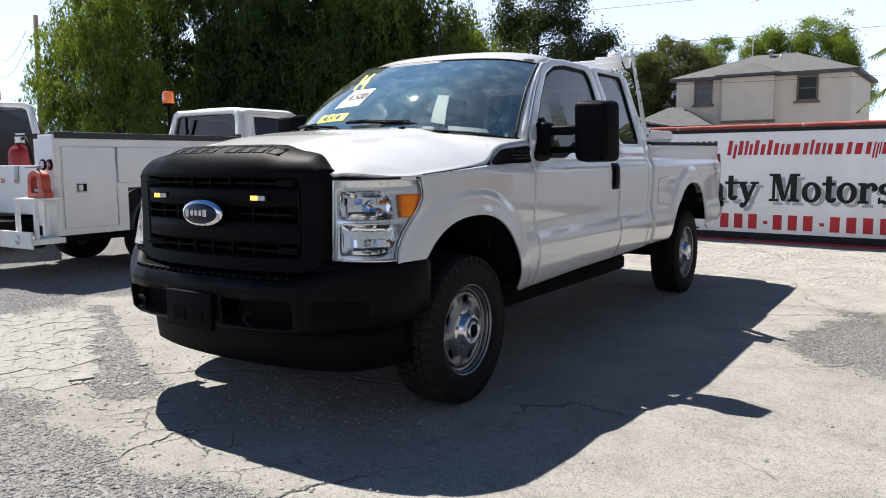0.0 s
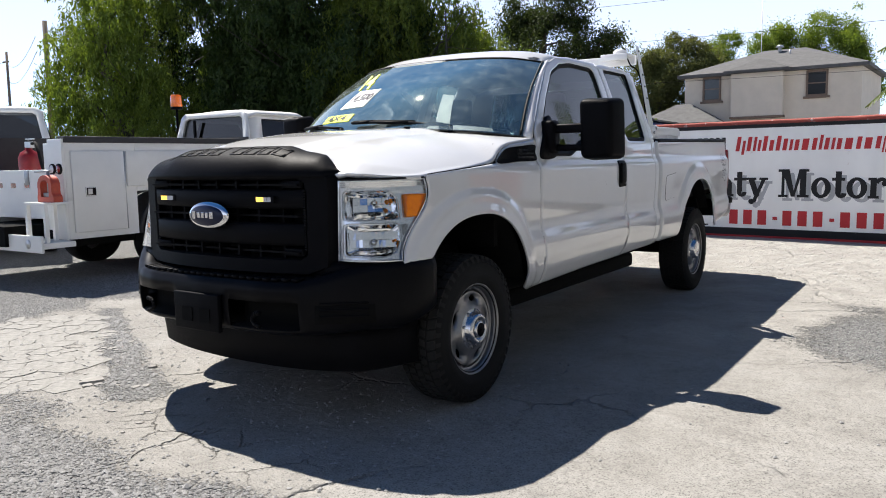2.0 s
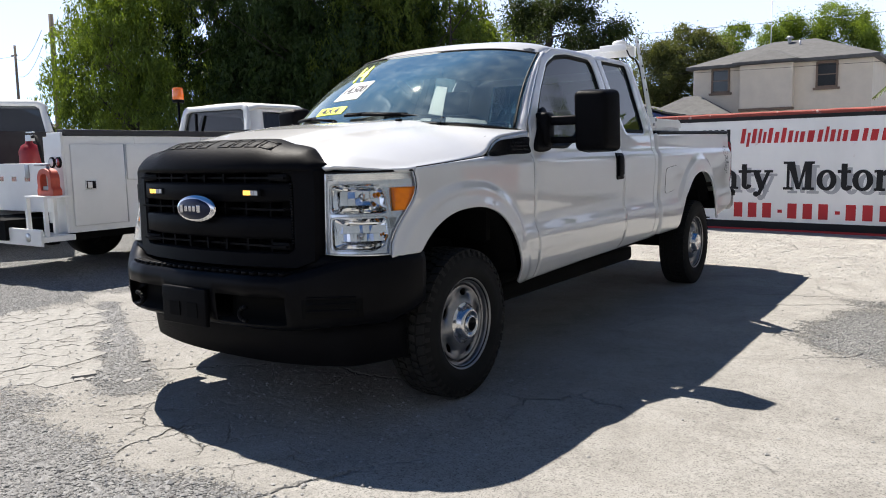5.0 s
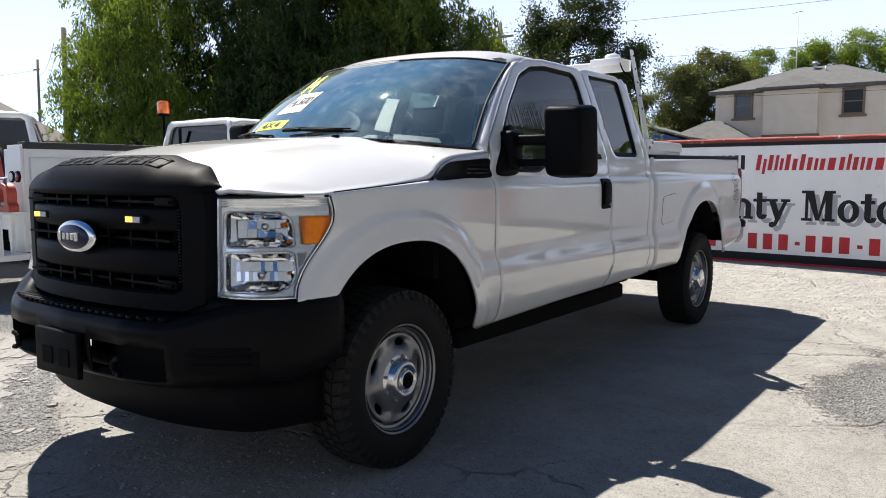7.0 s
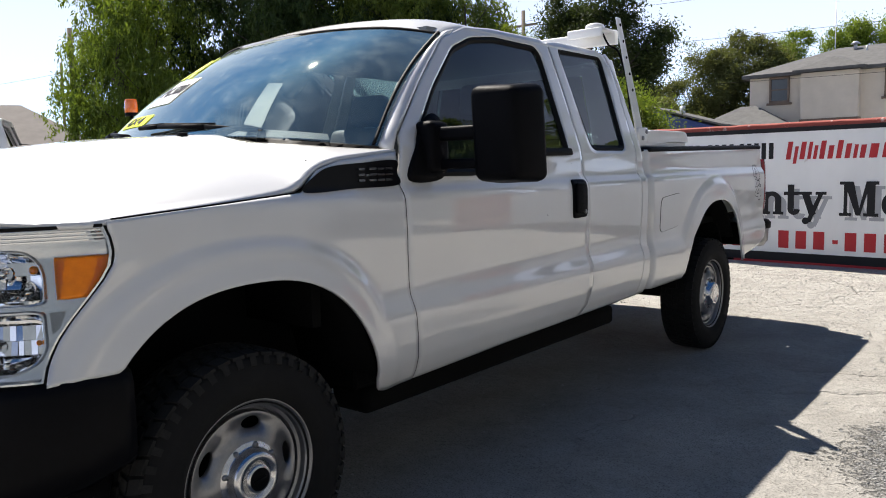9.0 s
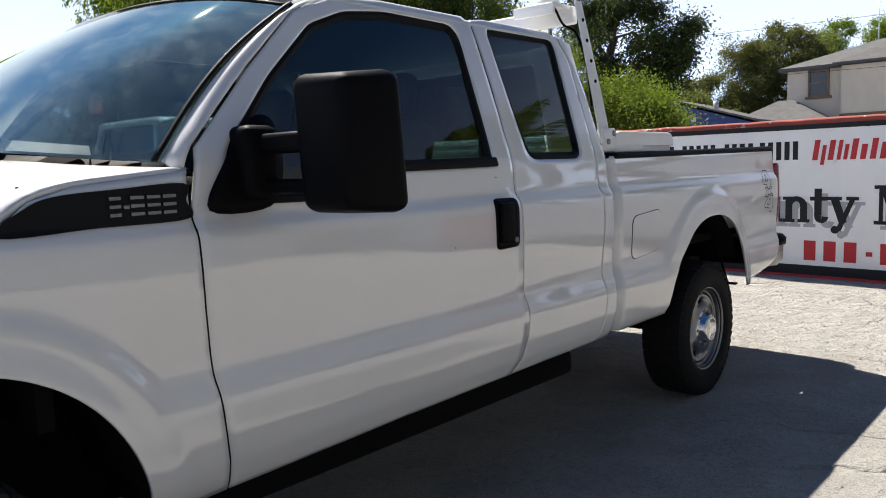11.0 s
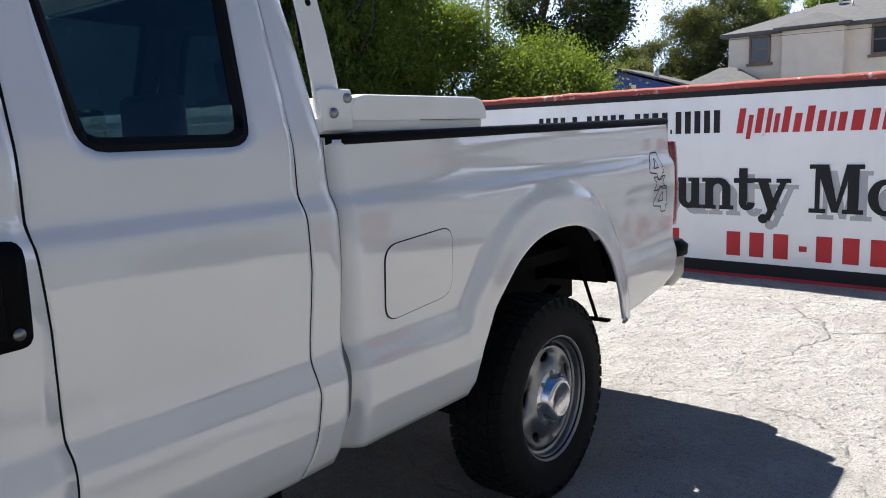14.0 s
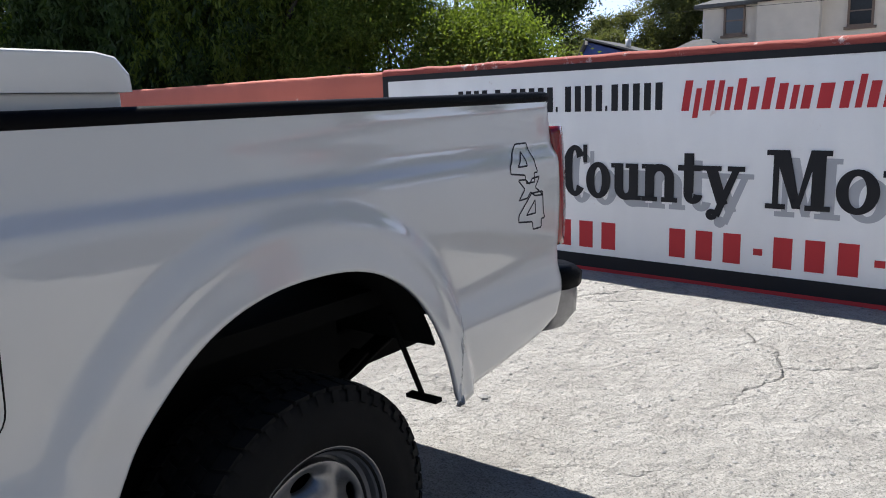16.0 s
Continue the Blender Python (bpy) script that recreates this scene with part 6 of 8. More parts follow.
# ---------------- underbody, box, interior ----------------
def build_underbody():
    for sx in (1, -1):
        # rails drawn low, and unseen aprons added, to block the lit ground beyond
        part("frame_rail", boxes(tuple(sorted((sx * 0.40, sx * 0.48))) + (0.35, 5.30, 0.40, 0.72), tuple(sorted((sx * 0.402, sx * 0.478))) + (5.28, 6.05, 0.545, 0.70)), "black_matte", TRUCK, smooth=False, bevel=0.01)
        part("added_bay_apron", boxes(tuple(sorted((sx * 0.50, sx * 0.53))) + (0.40, 1.62, 0.47, 1.18)), "black_matte", TRUCK, smooth=False)
        part("added_box_apron", boxes(tuple(sorted((sx * 0.60, sx * 0.63))) + (4.35, 5.42, 0.56, 0.90)), "black_matte", TRUCK, smooth=False)
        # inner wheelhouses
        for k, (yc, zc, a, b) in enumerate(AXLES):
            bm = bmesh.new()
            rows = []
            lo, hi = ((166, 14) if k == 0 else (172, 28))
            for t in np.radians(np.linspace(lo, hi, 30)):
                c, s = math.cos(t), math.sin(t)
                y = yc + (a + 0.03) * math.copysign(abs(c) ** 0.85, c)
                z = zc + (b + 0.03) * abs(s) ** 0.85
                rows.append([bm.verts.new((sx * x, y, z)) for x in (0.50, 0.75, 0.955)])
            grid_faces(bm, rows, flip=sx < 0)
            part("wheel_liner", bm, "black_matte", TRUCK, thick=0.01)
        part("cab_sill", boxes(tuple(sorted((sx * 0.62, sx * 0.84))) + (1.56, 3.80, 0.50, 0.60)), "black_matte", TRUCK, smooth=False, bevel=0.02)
        # step made deep and inboard so it also darkens the space underneath
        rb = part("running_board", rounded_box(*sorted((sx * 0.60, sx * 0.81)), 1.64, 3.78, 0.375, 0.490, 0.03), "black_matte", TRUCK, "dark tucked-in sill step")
        for y in (1.95, 2.75, 3.50):
            part("board_bracket", boxes(tuple(sorted((sx * 0.46, sx * 0.62))) + (y, y + 0.05, 0.40, 0.45)), "black_matte", rb, smooth=False)
        part("mud_flap_bracket", boxes(tuple(sorted((sx * 0.85, sx * 0.96))) + (5.47, 5.50, 0.588, 0.600)), "black_matte", TRUCK, smooth=False)
        bm = bmesh.new()
        cyl(bm, (sx * 0.90, 5.49, 0.59), (sx * 0.86, 5.40, 0.86), 0.008, n=8)
        part("liner_stay", bm, "black_matte", TRUCK)
        # leaf springs and shock
        for k in range(4):
            bm = bmesh.new()
            pts = [(sx * 0.56, WHEELS[1] + t * (0.75 - 0.13 * k), 0.50 - 0.02 * k + 0.16 * t * t) for t in np.linspace(-1, 1, 9)]
            rows = [[bm.verts.new((p[0] - 0.035, p[1], p[2])), bm.verts.new((p[0] + 0.035, p[1], p[2]))] for p in pts]
            grid_faces(bm, rows)
            part("leaf_spring", bm, "black_matte", TRUCK, thick=0.012)
        bm = bmesh.new()
        cyl(bm, (sx * 0.62, WHEELS[1] + 0.12, 0.40), (sx * 0.58, WHEELS[1] + 0.30, 0.78), 0.032, n=12)
        part("shock_absorber", bm, "black_matte", TRUCK)
    for y in WHEELS:
        bm = bmesh.new()
        cyl(bm, (-0.80, y, 0.40), (0.80, y, 0.40), 0.055, n=14)
        bmesh.ops.create_uvsphere(bm, u_segments=16, v_segments=10, radius=0.17, matrix=Matrix.Translation((0.0 if y > 2 else -0.2, y, 0.40)))
        part("axle", bm, "black_matte", TRUCK)
    # low, unseen gearbox box and exhaust added to block light from the far side
    part("engine_block", boxes((-0.42, 0.42, 0.40, 1.60, 0.45, 1.18), (-0.30, 0.30, 1.5, 3.2, 0.40, 0.72)), "black_matte", TRUCK, smooth=False)
    part("added_exhaust", rounded_box(-0.62, -0.50, 2.0, 4.3, 0.38, 0.50, 0.05), "black_matte", TRUCK)
    part("fuel_tank", rounded_box(-0.38, 0.38, 5.35, 6.0, 0.50, 0.74, 0.04), "black_matte", TRUCK)
    part("cab_floor", boxes((-0.93, 0.93, 1.62, 3.83, 0.58, 0.66), (-0.93, 0.93, 1.62, 1.66, 0.60, 1.36)), "black_matte", TRUCK, smooth=False)
    part("firewall", boxes((-0.90, 0.90, 1.30, 1.34, 0.80, 1.38)), "black_matte", TRUCK, smooth=False)
    part("box_floor", boxes((-0.83, 0.83, 3.93, 6.15, 0.88, 0.93)), "black_matte", TRUCK, "black bed liner", smooth=False)
    part("box_front", boxes((-0.93, 0.93, 3.885, 3.925, 0.75, 1.425)), "paint_old", TRUCK, smooth=False)


build_underbody()


def build_tail():
    tg = part("tailgate", rounded_box(-0.83, 0.83, 6.15, 6.205, 0.80, 1.44, 0.012), "paint", TRUCK, "white tailgate")
    for sx in (1, -1):
        bm = bmesh.new()
        rows = []
        for z in np.linspace(0.93, 1.345, 14):
            t = (z - 0.93) / 0.415
            yb = 6.216 - 0.014 * t * t
            x = 0.966 - 0.010 * abs(2 * t - 1) ** 3
            rows.append([bm.verts.new((sx * (x + dx), yb + dy, z)) for dx, dy in ((-0.02, -0.020), (0.002, -0.006), (0.006, 0.016), (0.002, 0.040), (-0.015, 0.056), (-0.10, 0.062), (-0.13, 0.02))])
        grid_faces(bm, rows, flip=sx > 0)
        part("tail_light", bm, "red_lens", TRUCK, "red wrap-round tail light", thick=0.02)
    # box added under the tailgate to stop sunlight leaking through
    part("added_rear_valance", boxes((-0.88, 0.88, 6.05, 6.29, 0.64, 0.82)), "black_matte", TRUCK, smooth=False, bevel=0.02)
    # rear bumper
    bm = bmesh.new()
    rows = []
    stations = [(0.955, 6.15), (0.985, 6.215), (0.992, 6.27), (0.978, 6.325), (0.92, 6.36), (0.5, 6.375), (0, 6.38)]
    full = stations + [(-x, y) for x, y in stations[-2::-1]]
    for x, y in full:
        rows.append([bm.verts.new(p) for p in ((x * 0.96, y - 0.03, 0.63), (x * 0.985, y, 0.67), (x * 0.99, y, 0.77), (x * 0.985, y - 0.01, 0.79))])
    grid_faces(bm, rows, flip=True)
    rb = part("rear_bumper", bm, "steel_wheel", TRUCK, "silver rear step bumper with a black ribbed pad", thick=0.01)
    bm = bmesh.new()
    rows = []
    for x, y in full:
        rows.append([bm.verts.new(p) for p in ((x * 1.006, y + 0.004, 0.772), (x * 1.010, y + 0.004, 0.815), (x * 0.99, y - 0.02, 0.84), (x * 0.90, y - 0.10, 0.842))])
    grid_faces(bm, rows, flip=True)
    part("bumper_pad", bm, "black_plastic", rb, "black step pad", thick=0.008)


build_tail()


def build_interior():
    # dash
    bm = bmesh.new()
    rows = []
    for x in np.linspace(-0.84, 0.84, 30):
        y0 = float(np.interp(abs(x), (0, 0.4, 0.72, 0.84), (1.31, 1.345, 1.46, 1.62)))
        hump = 0.035 * math.exp(-((x - 0.42) / 0.2) ** 2)
        rows.append([bm.verts.new(p) for p in ((x, y0, 1.435), (x, 1.72, 1.405 + hump), (x, 1.86, 1.36 + hump), (x, 1.92, 1.30), (x, 1.90, 1.0), (x, 1.75, 0.80))])
    grid_faces(bm, rows)
    part("dashboard", bm, "dash", TRUCK, "grey dashboard", thick=0.02)
    # steering wheel on the driver's side
    bm = bmesh.new()
    c = Vector((0.42, 2.10, 1.30))
    ax = Vector((0, -0.86, 0.5)).normalized()
    u = Vector((1, 0, 0))
    w = ax.cross(u)
    ring = [c + (u * math.cos(t) + w * math.sin(t)) * 0.19 for t in np.linspace(0, 2 * math.pi, 33)]
    for p, q in zip(ring, ring[1:]):
        cyl(bm, p, q, 0.016, n=8, caps=False)
    for t in (0, math.pi, -math.pi / 2):
        cyl(bm, c, c + (u * math.cos(t) + w * math.sin(t)) * 0.19, 0.018, n=8)
    cyl(bm, c - ax * 0.02, c + ax * 0.20, 0.06, 0.05, n=16)
    part("steering_wheel", bm, "dash", TRUCK, "dark steering wheel")
    for x in (0.42, -0.42):
        cx = (x - 0.27, x + 0.27)
        seat = part("seat", rounded_box(*cx, 2.30, 2.82, 0.90, 1.06, 0.05), "grey_vinyl", TRUCK, "grey vinyl front seat")
        bm = rounded_box(x - 0.26, x + 0.26, -0.07, 0.07, 0, 0.60, 0.05)
        bmesh.ops.transform(bm, matrix=Matrix.Translation((0, 2.80, 1.00)) @ pose(0, 0, 0, -14, 0, 0), verts=bm.verts)
        part("backrest", bm, "grey_vinyl", seat)
        bm = rounded_box(x - 0.13, x + 0.13, -0.045, 0.045, 0, 0.19, 0.035)
        bmesh.ops.transform(bm, matrix=Matrix.Translation((0, 2.965, 1.60)) @ pose(0, 0, 0, -10, 0, 0), verts=bm.verts)
        part("headrest", bm, "grey_vinyl", seat)
    part("rear_bench", rounded_box(-0.75, 0.75, 3.35, 3.70, 0.90, 1.02, 0.04), "grey_vinyl", TRUCK)
    part("bench_back", rounded_box(-0.75, 0.75, 3.64, 3.76, 1.0, 1.42, 0.04), "grey_vinyl", TRUCK)
    for x in (-0.45, 0.45):
        part("rear_headrest", rounded_box(x - 0.12, x + 0.12, 3.66, 3.74, 1.42, 1.56, 0.03), "grey_vinyl", TRUCK)
    part("headliner", boxes((-0.70, 0.70, 2.20, 3.78, 1.94, 1.96)), "grey_vinyl", TRUCK, smooth=False)
    # rear-view mirror
    part("rear_view_mirror", rounded_box(-0.12, 0.12, 2.02, 2.05, 1.80, 1.87, 0.01), "black_plastic", TRUCK)

    # sale papers on the windscreen; places run across it (u) and up it (v)
    G = SCREEN[0]

    def on_glass(u, v, lift):
        a, b = u * (len(G) - 1), v * (len(G[0]) - 1)
        i, j = min(int(a), len(G) - 2), min(int(b), len(G[0]) - 2)
        a, b = a - i, b - j
        p = G[i, j] * (1 - a) * (1 - b) + G[i + 1, j] * a * (1 - b) + G[i, j + 1] * (1 - a) * b + G[i + 1, j + 1] * a * b
        return Vector(p) + Vector((0, 0.70, -0.71)) * lift

    ws = TRUCK
    for o in TRUCK.children:
        if o.name.startswith("windscreen") and "seal" not in o.name and "pillar" not in o.name:
            ws = o

    def quad_point(q, a, b, lift):
        p = [q[0][k] * (1 - a) * (1 - b) + q[1][k] * a * (1 - b) + q[2][k] * a * b + q[3][k] * (1 - a) * b for k in (0, 1)]
        return on_glass(p[0], p[1], lift)

    def sheet(name, q, mat, label, lift=-0.003):
        bm = bmesh.new()
        grid_faces(bm, [[bm.verts.new(quad_point(q, a, b, lift)) for b in np.linspace(0, 1, 6)] for a in np.linspace(0, 1, 8)])
        return part(name, bm, mat, ws, label, smooth=False)

    def words(name, word, q, mat, label, lift, inset, bold):
        obs = lettering(name, word, 1.0, mat, ws, Matrix(), 0.001, bold, label=label, into=inset)
        for o in obs:
            for v in o.data.vertices:
                v.co = quad_point(q, v.co.x, v.co.y, lift - v.co.z)

    price = [(0.302, 0.293), (0.415, 0.303), (0.427, 0.550), (0.322, 0.545)]
    card = [(0.262, 0.125), (0.395, 0.125), (0.400, 0.215), (0.266, 0.215)]
    sheet("price_sheet", price, "paper", "white paper price sheet taped to the glass")
    sheet("drive_card", card, "yellow_paint", "yellow card with black figures")
    sheet("data_sheet", [(0.724, 0.10), (0.769, 0.08), (0.744, 0.414), (0.704, 0.424)], "paper", "tall printed paper sheet", 0.012)
    sheet("dash_papers", [(0.69, 0.045), (0.90, 0.045), (0.89, 0.085), (0.72, 0.095)], "paper", "papers lying on the dash", lift=0.03)
    words("year_mark", "14", [(0.300, 0.570), (0.362, 0.565), (0.312, 0.860), (0.255, 0.850)], "yellow_paint", "yellow painted figures", -0.004, (0.0, 1.0, 0.0, 1.0), 0.03)
    words("price_mark", "14,500", price, "ink", "handwritten black figures", -0.0045, (0.08, 0.95, 0.30, 0.75), 0.01)
    words("drive_mark", "4X4", card, "ink", "black figures on the yellow card", -0.0045, (0.15, 0.80, 0.18, 0.85), 0.01)


build_interior()


# ---------------- headache rack and toolbox on the box ----------------
def build_rack():
    rack = thing("headache_rack", "white steel headache rack bolted behind the cab", "truck rack")
    for sx in (1, -1):
        # slanting plate post with holes
        bm = bmesh.new()
        base, knee, top = (0.912, 3.935, 1.480), (0.895, 3.935, 1.58), (0.795, 3.872, 2.205)
        rows = []
        for p, w in ((base, 0.046), (knee, 0.046), ((0.874, 3.928, 1.70), 0.043), (top, 0.025)):
            x, y, z = p
            rows.append([bm.verts.new((sx * x, y + d, z)) for d in (-w, w)])
        grid_faces(bm, rows, flip=sx < 0)
        bmesh.ops.reverse_faces(bm, faces=bm.faces)
        post = part("post", bm, "white_metal", rack, "white slanted plate post", thick=0.012, smooth=False, bevel=0.005)
        # no holes are cut: black discs paint the shade inside them
        for k in range(5):
            t = 0.15 + 0.19 * k
            x, y, z = 0.874 - 0.079 * t, 3.928 - 0.056 * t, 1.70 + 0.505 * t
            bm = bmesh.new()
            cyl(bm, (sx * (x + 0.0035), y, z), (sx * (x - 0.002), y, z), 0.009, n=12)
            part("post_hole_shade", bm, "black_matte", post, "black disc painted for the shade in a bolt hole")
        # foot plate along the rail
        foot = part("foot_plate", rounded_box(*sorted((sx * 0.868, sx * 0.918)), 3.865, 4.30, 1.436, 1.475, 0.006), "white_metal", rack)
        part("foot_gusset", rounded_box(*sorted((sx * 0.885, sx * 0.922)), 3.893, 4.005, 1.44, 1.552, 0.006), "white_metal", foot)
        for y, z in ((3.985, 1.528), (3.932, 1.488)):
            bm = bmesh.new()
            cyl(bm, (sx * 0.914, y, z), (sx * 0.930, y, z), 0.015, 0.013, n=14)
            part("bolt", bm, "steel_wheel", foot, "round bolt head")
    for z, w in ((2.095, 0.042),):
        x = 0.885 - 0.10 * (z - 1.60) / 0.615 - 0.03
        part("cross_bar", rounded_box(-x, x, 3.868, 3.915, z - w, z + w, 0.01), "white_metal", rack)
    part("lower_bar", rounded_box(-0.86, 0.86, 3.885, 3.925, 1.44, 1.48, 0.008), "white_metal", rack)
    # flat tray over the cab with a low round lamp
    tray = part("light_tray", rounded_box(0.53, 0.76, 3.74, 3.90, 2.118, 2.138, 0.005), "white_metal", rack)
    part("tray_apron", rounded_box(0.53, 0.76, 3.725, 3.742, 2.085, 2.138, 0.005), "white_metal", rack)
    lamp = bmesh.new()
    lathe(lamp, [(0.0, 0.055), (0.02, 0.058), (0.032, 0.052), (0.040, 0.03), (0.042, 0.0005)], 28, "z")
    bmesh.ops.transform(lamp, matrix=Matrix.Translation((0.66, 3.83, 2.140)), verts=lamp.verts)
    part("low_beacon", lamp, "white_metal", tray, "low round white lamp")
    bm = bmesh.new()
    pts = smooth_line([(0.69, 3.80, 2.145), (0.735, 3.78, 2.11), (0.765, 3.80, 2.04), (0.80, 3.86, 2.0), (0.835, 3.89, 1.85), (0.86, 3.89, 1.66)], 5)
    for p, q in zip(pts, pts[1:]):
        cyl(bm, p, q, 0.006, n=6, caps=False)
    part("cable", bm, "black_plastic", rack, "thin black cable")

    tb = thing("truck_toolbox", "white crossover truck toolbox across the bed", "toolbox")
    bm = bmesh.new()
    prof = [(3.995, 1.468), (3.992, 1.506), (4.012, 1.532), (4.045, 1.540), (4.58, 1.540), (4.62, 1.532), (4.645, 1.502), (4.648, 1.470)]
    rows = []
    for x, s in ((-0.925, 0.97), (-0.915, 1.0), (0.0, 1.0), (0.915, 1.0), (0.925, 0.97)):
        rows.append([bm.verts.new((x, 4.315 + (y - 4.315) * s, 1.468 + (z - 1.468) * s)) for y, z in prof])
    grid_faces(bm, rows)
    bm.faces.new(rows[0])
    bm.faces.new(rows[-1][::-1])
    part("lid", bm, "white_metal", tb, "white lid with rounded edges", smooth=False, bevel=0.004)
    part("body", boxes((-0.912, 0.912, 4.01, 4.625, 1.436, 1.469), (-0.78, 0.78, 4.03, 4.60, 1.10, 1.44)), "white_metal", tb, smooth=False, bevel=0.004)


build_rack()

# ================= sign lettering =================
def bar_row(name, x0, x1, z0, z1, gaps, mat, sign, depth, label, slant=0.0, seed=1):
    """Writing kept as plain upright bars of its size and colour."""
    rng = random.Random(seed)
    total = sum(abs(g) for g in gaps)
    x, k = x0, (x1 - x0) / total
    for g in gaps:
        w = abs(g) * k
        if g > 0:
            bm = bmesh.new()
            low, top = z0, z1
            if slant:
                top = z1 + (0.055 if rng.random() < 0.25 else 0) - 0.02 * rng.random()
                low = z0 - (0.05 if rng.random() < 0.12 else 0)
            elif g == 0.5:
                low, top = z0 + 0.075, z1 - 0.090
            elif g == 0.3:
                top = z0 + 0.04
            vs = []
            for y in (-depth, -depth + 0.004):
                for px, pz in ((x + 0.12 * w, low), (x + 0.72 * w, low), (x + 0.72 * w, top), (x + 0.12 * w, top)):
                    vs.append(bm.verts.new((px + slant * (pz - z0), y, pz)))
            for f in ((0, 1, 2, 3), (7, 6, 5, 4), (0, 4, 5, 1), (1, 5, 6, 2), (2, 6, 7, 3), (3, 7, 4, 0)):
                bm.faces.new([vs[i] for i in f])
            part(name, bm, mat, sign, label, smooth=False)
        x += w


def arc_band(cx, cz, rx, rz, ix, iz, a0, a1, n=20):
    """Quads between an outer and an inner ellipse from angle a0 to a1."""
    at = [radians(a0 + (a1 - a0) * i / n) for i in range(n + 1)]
    o = [(cx + rx * math.cos(t), cz + rz * math.sin(t)) for t in at]
    i = [(cx + ix * math.cos(t), cz + iz * math.sin(t)) for t in at]
    return [[o[k], o[k + 1], i[k + 1], i[k]] for k in range(n)]


def rect(x0, x1, z0, z1):
    return [[(x0, z0), (x1, z0), (x1, z1), (x0, z1)]]


def slab_letter(ch, x0, x1, z0, h):
    """Strokes of a bold slab-serifed letter; h is the height of its small letters."""
    w, s, f = x1 - x0, 0.074, 0.034
    zt = z0 + h
    xl, xr = x0 + 0.028, x1 - 0.022
    if ch == "o":
        return [arc_band((x0 + x1) / 2, z0 + h / 2, w / 2, h / 2 + 0.006, w / 2 - s, h / 2 - 0.036, 0, 360, 32)]
    if ch == "C":
        H = 0.405
        return [arc_band(x0 + w / 2, z0 + H / 2, w / 2, H / 2, w / 2 - 0.088, H / 2 - 0.040, 38, 318, 32), rect(x1 - 0.036, x1, z0 + H - 0.135, z0 + H + 0.004)]
    if ch == "u":
        return [rect(xl, xl + s, z0 + 0.095, zt), rect(x0, xl, zt - f, zt), arc_band((xl + xr) / 2, z0 + 0.095, (xr - xl) / 2, 0.100, (xr - xl) / 2 - s, 0.048, 180, 360), rect(xr - s, xr, z0, zt), rect(xr - s - 0.03, xr - s, zt - f, zt), rect(xr, x1 + 0.005, z0, z0 + f)]
    if ch == "n":
        return [rect(xl, xl + s, z0, zt), rect(x0, xl, zt - f, zt), rect(x0, xl + s + 0.026, z0 - 0.001, z0 + f), arc_band((xl + xr) / 2, zt - 0.10, (xr - xl) / 2, 0.104, (xr - xl) / 2 - s, 0.050, 0, 180), rect(xr - s, xr, z0, zt - 0.10), rect(xr - s - 0.024, x1 + 0.005, z0 - 0.001, z0 + f)]
    if ch == "r":
        return [rect(xl, xl + s, z0, zt), rect(x0, xl, zt - f, zt), rect(x0, xl + s + 0.03, z0 - 0.001, z0 + f), arc_band(xl + s + 0.055, zt - 0.085, 0.080, 0.090, 0.030, 0.040, 15, 170), arc_band(x1 - 0.035, zt - 0.075, 0.036, 0.036, 0.001, 0.001, 0, 360)]
    if ch == "t":
        m = x0 + 0.045
        return [rect(m, m + s, z0 + 0.075, zt + 0.085), rect(x0, x1 - 0.02, zt - 0.040, zt + 0.001), arc_band(m + 0.072, z0 + 0.075, 0.072, 0.078, 0.004, 0.034, 180, 350)]
    if ch == "y":
        m = x0 + 0.52 * w
        return [[[(x0 + 0.030, zt), (x0 + 0.115, zt), (m + 0.038, z0 + 0.015), (m - 0.032, z0 - 0.015)]], [[(x1 - 0.075, zt), (x1 - 0.025, zt), (m - 0.020, z0 - 0.085), (m - 0.070, z0 - 0.070)]], rect(x0, x0 + 0.150, zt - f, zt + 0.001), rect(x1 - 0.120, x1, zt - f, zt + 0.001), arc_band(m - 0.075, z0 - 0.068, 0.042, 0.040, 0.001, 0.001, 0, 360)]
    if ch == "s":
        c = (x0 + x1) / 2
        return [arc_band(c, z0 + 0.72 * h, w / 2, 0.29 * h, w / 2 - 0.065, 0.13 * h, 25, 270), arc_band(c, z0 + 0.28 * h, w / 2, 0.29 * h, w / 2 - 0.065, 0.13 * h, -155, 90), rect(x1 - 0.030, x1, zt - 0.085, zt), rect(x0, x0 + 0.030, z0, z0 + 0.085)]
    H = 0.390
    p = lambda *q: [[(x0 + w * u, z0 + H * v) for u, v in q]]
    return [p((0, 0), (0.32, 0), (0.32, 0.09), (0, 0.09)), p((0.11, 0.09), (0.205, 0.09), (0.205, 0.91), (0.11, 0.91)), p((0, 0.91), (0.2, 0.91), (0.2, 1), (0, 1)), p((0.11, 1), (0.36, 1), (0.56, 0.02), (0.43, 0.02)), p((0.68, 1), (0.80, 1), (0.54, 0.02), (0.47, 0.02)), p((0.71, 0.09), (0.91, 0.09), (0.91, 1), (0.71, 1)), p((0.62, 0), (1, 0), (1, 0.09), (0.62, 0.09)), p((0.69, 0.91), (1, 0.91), (1, 1.0), (0.69, 1.0))]


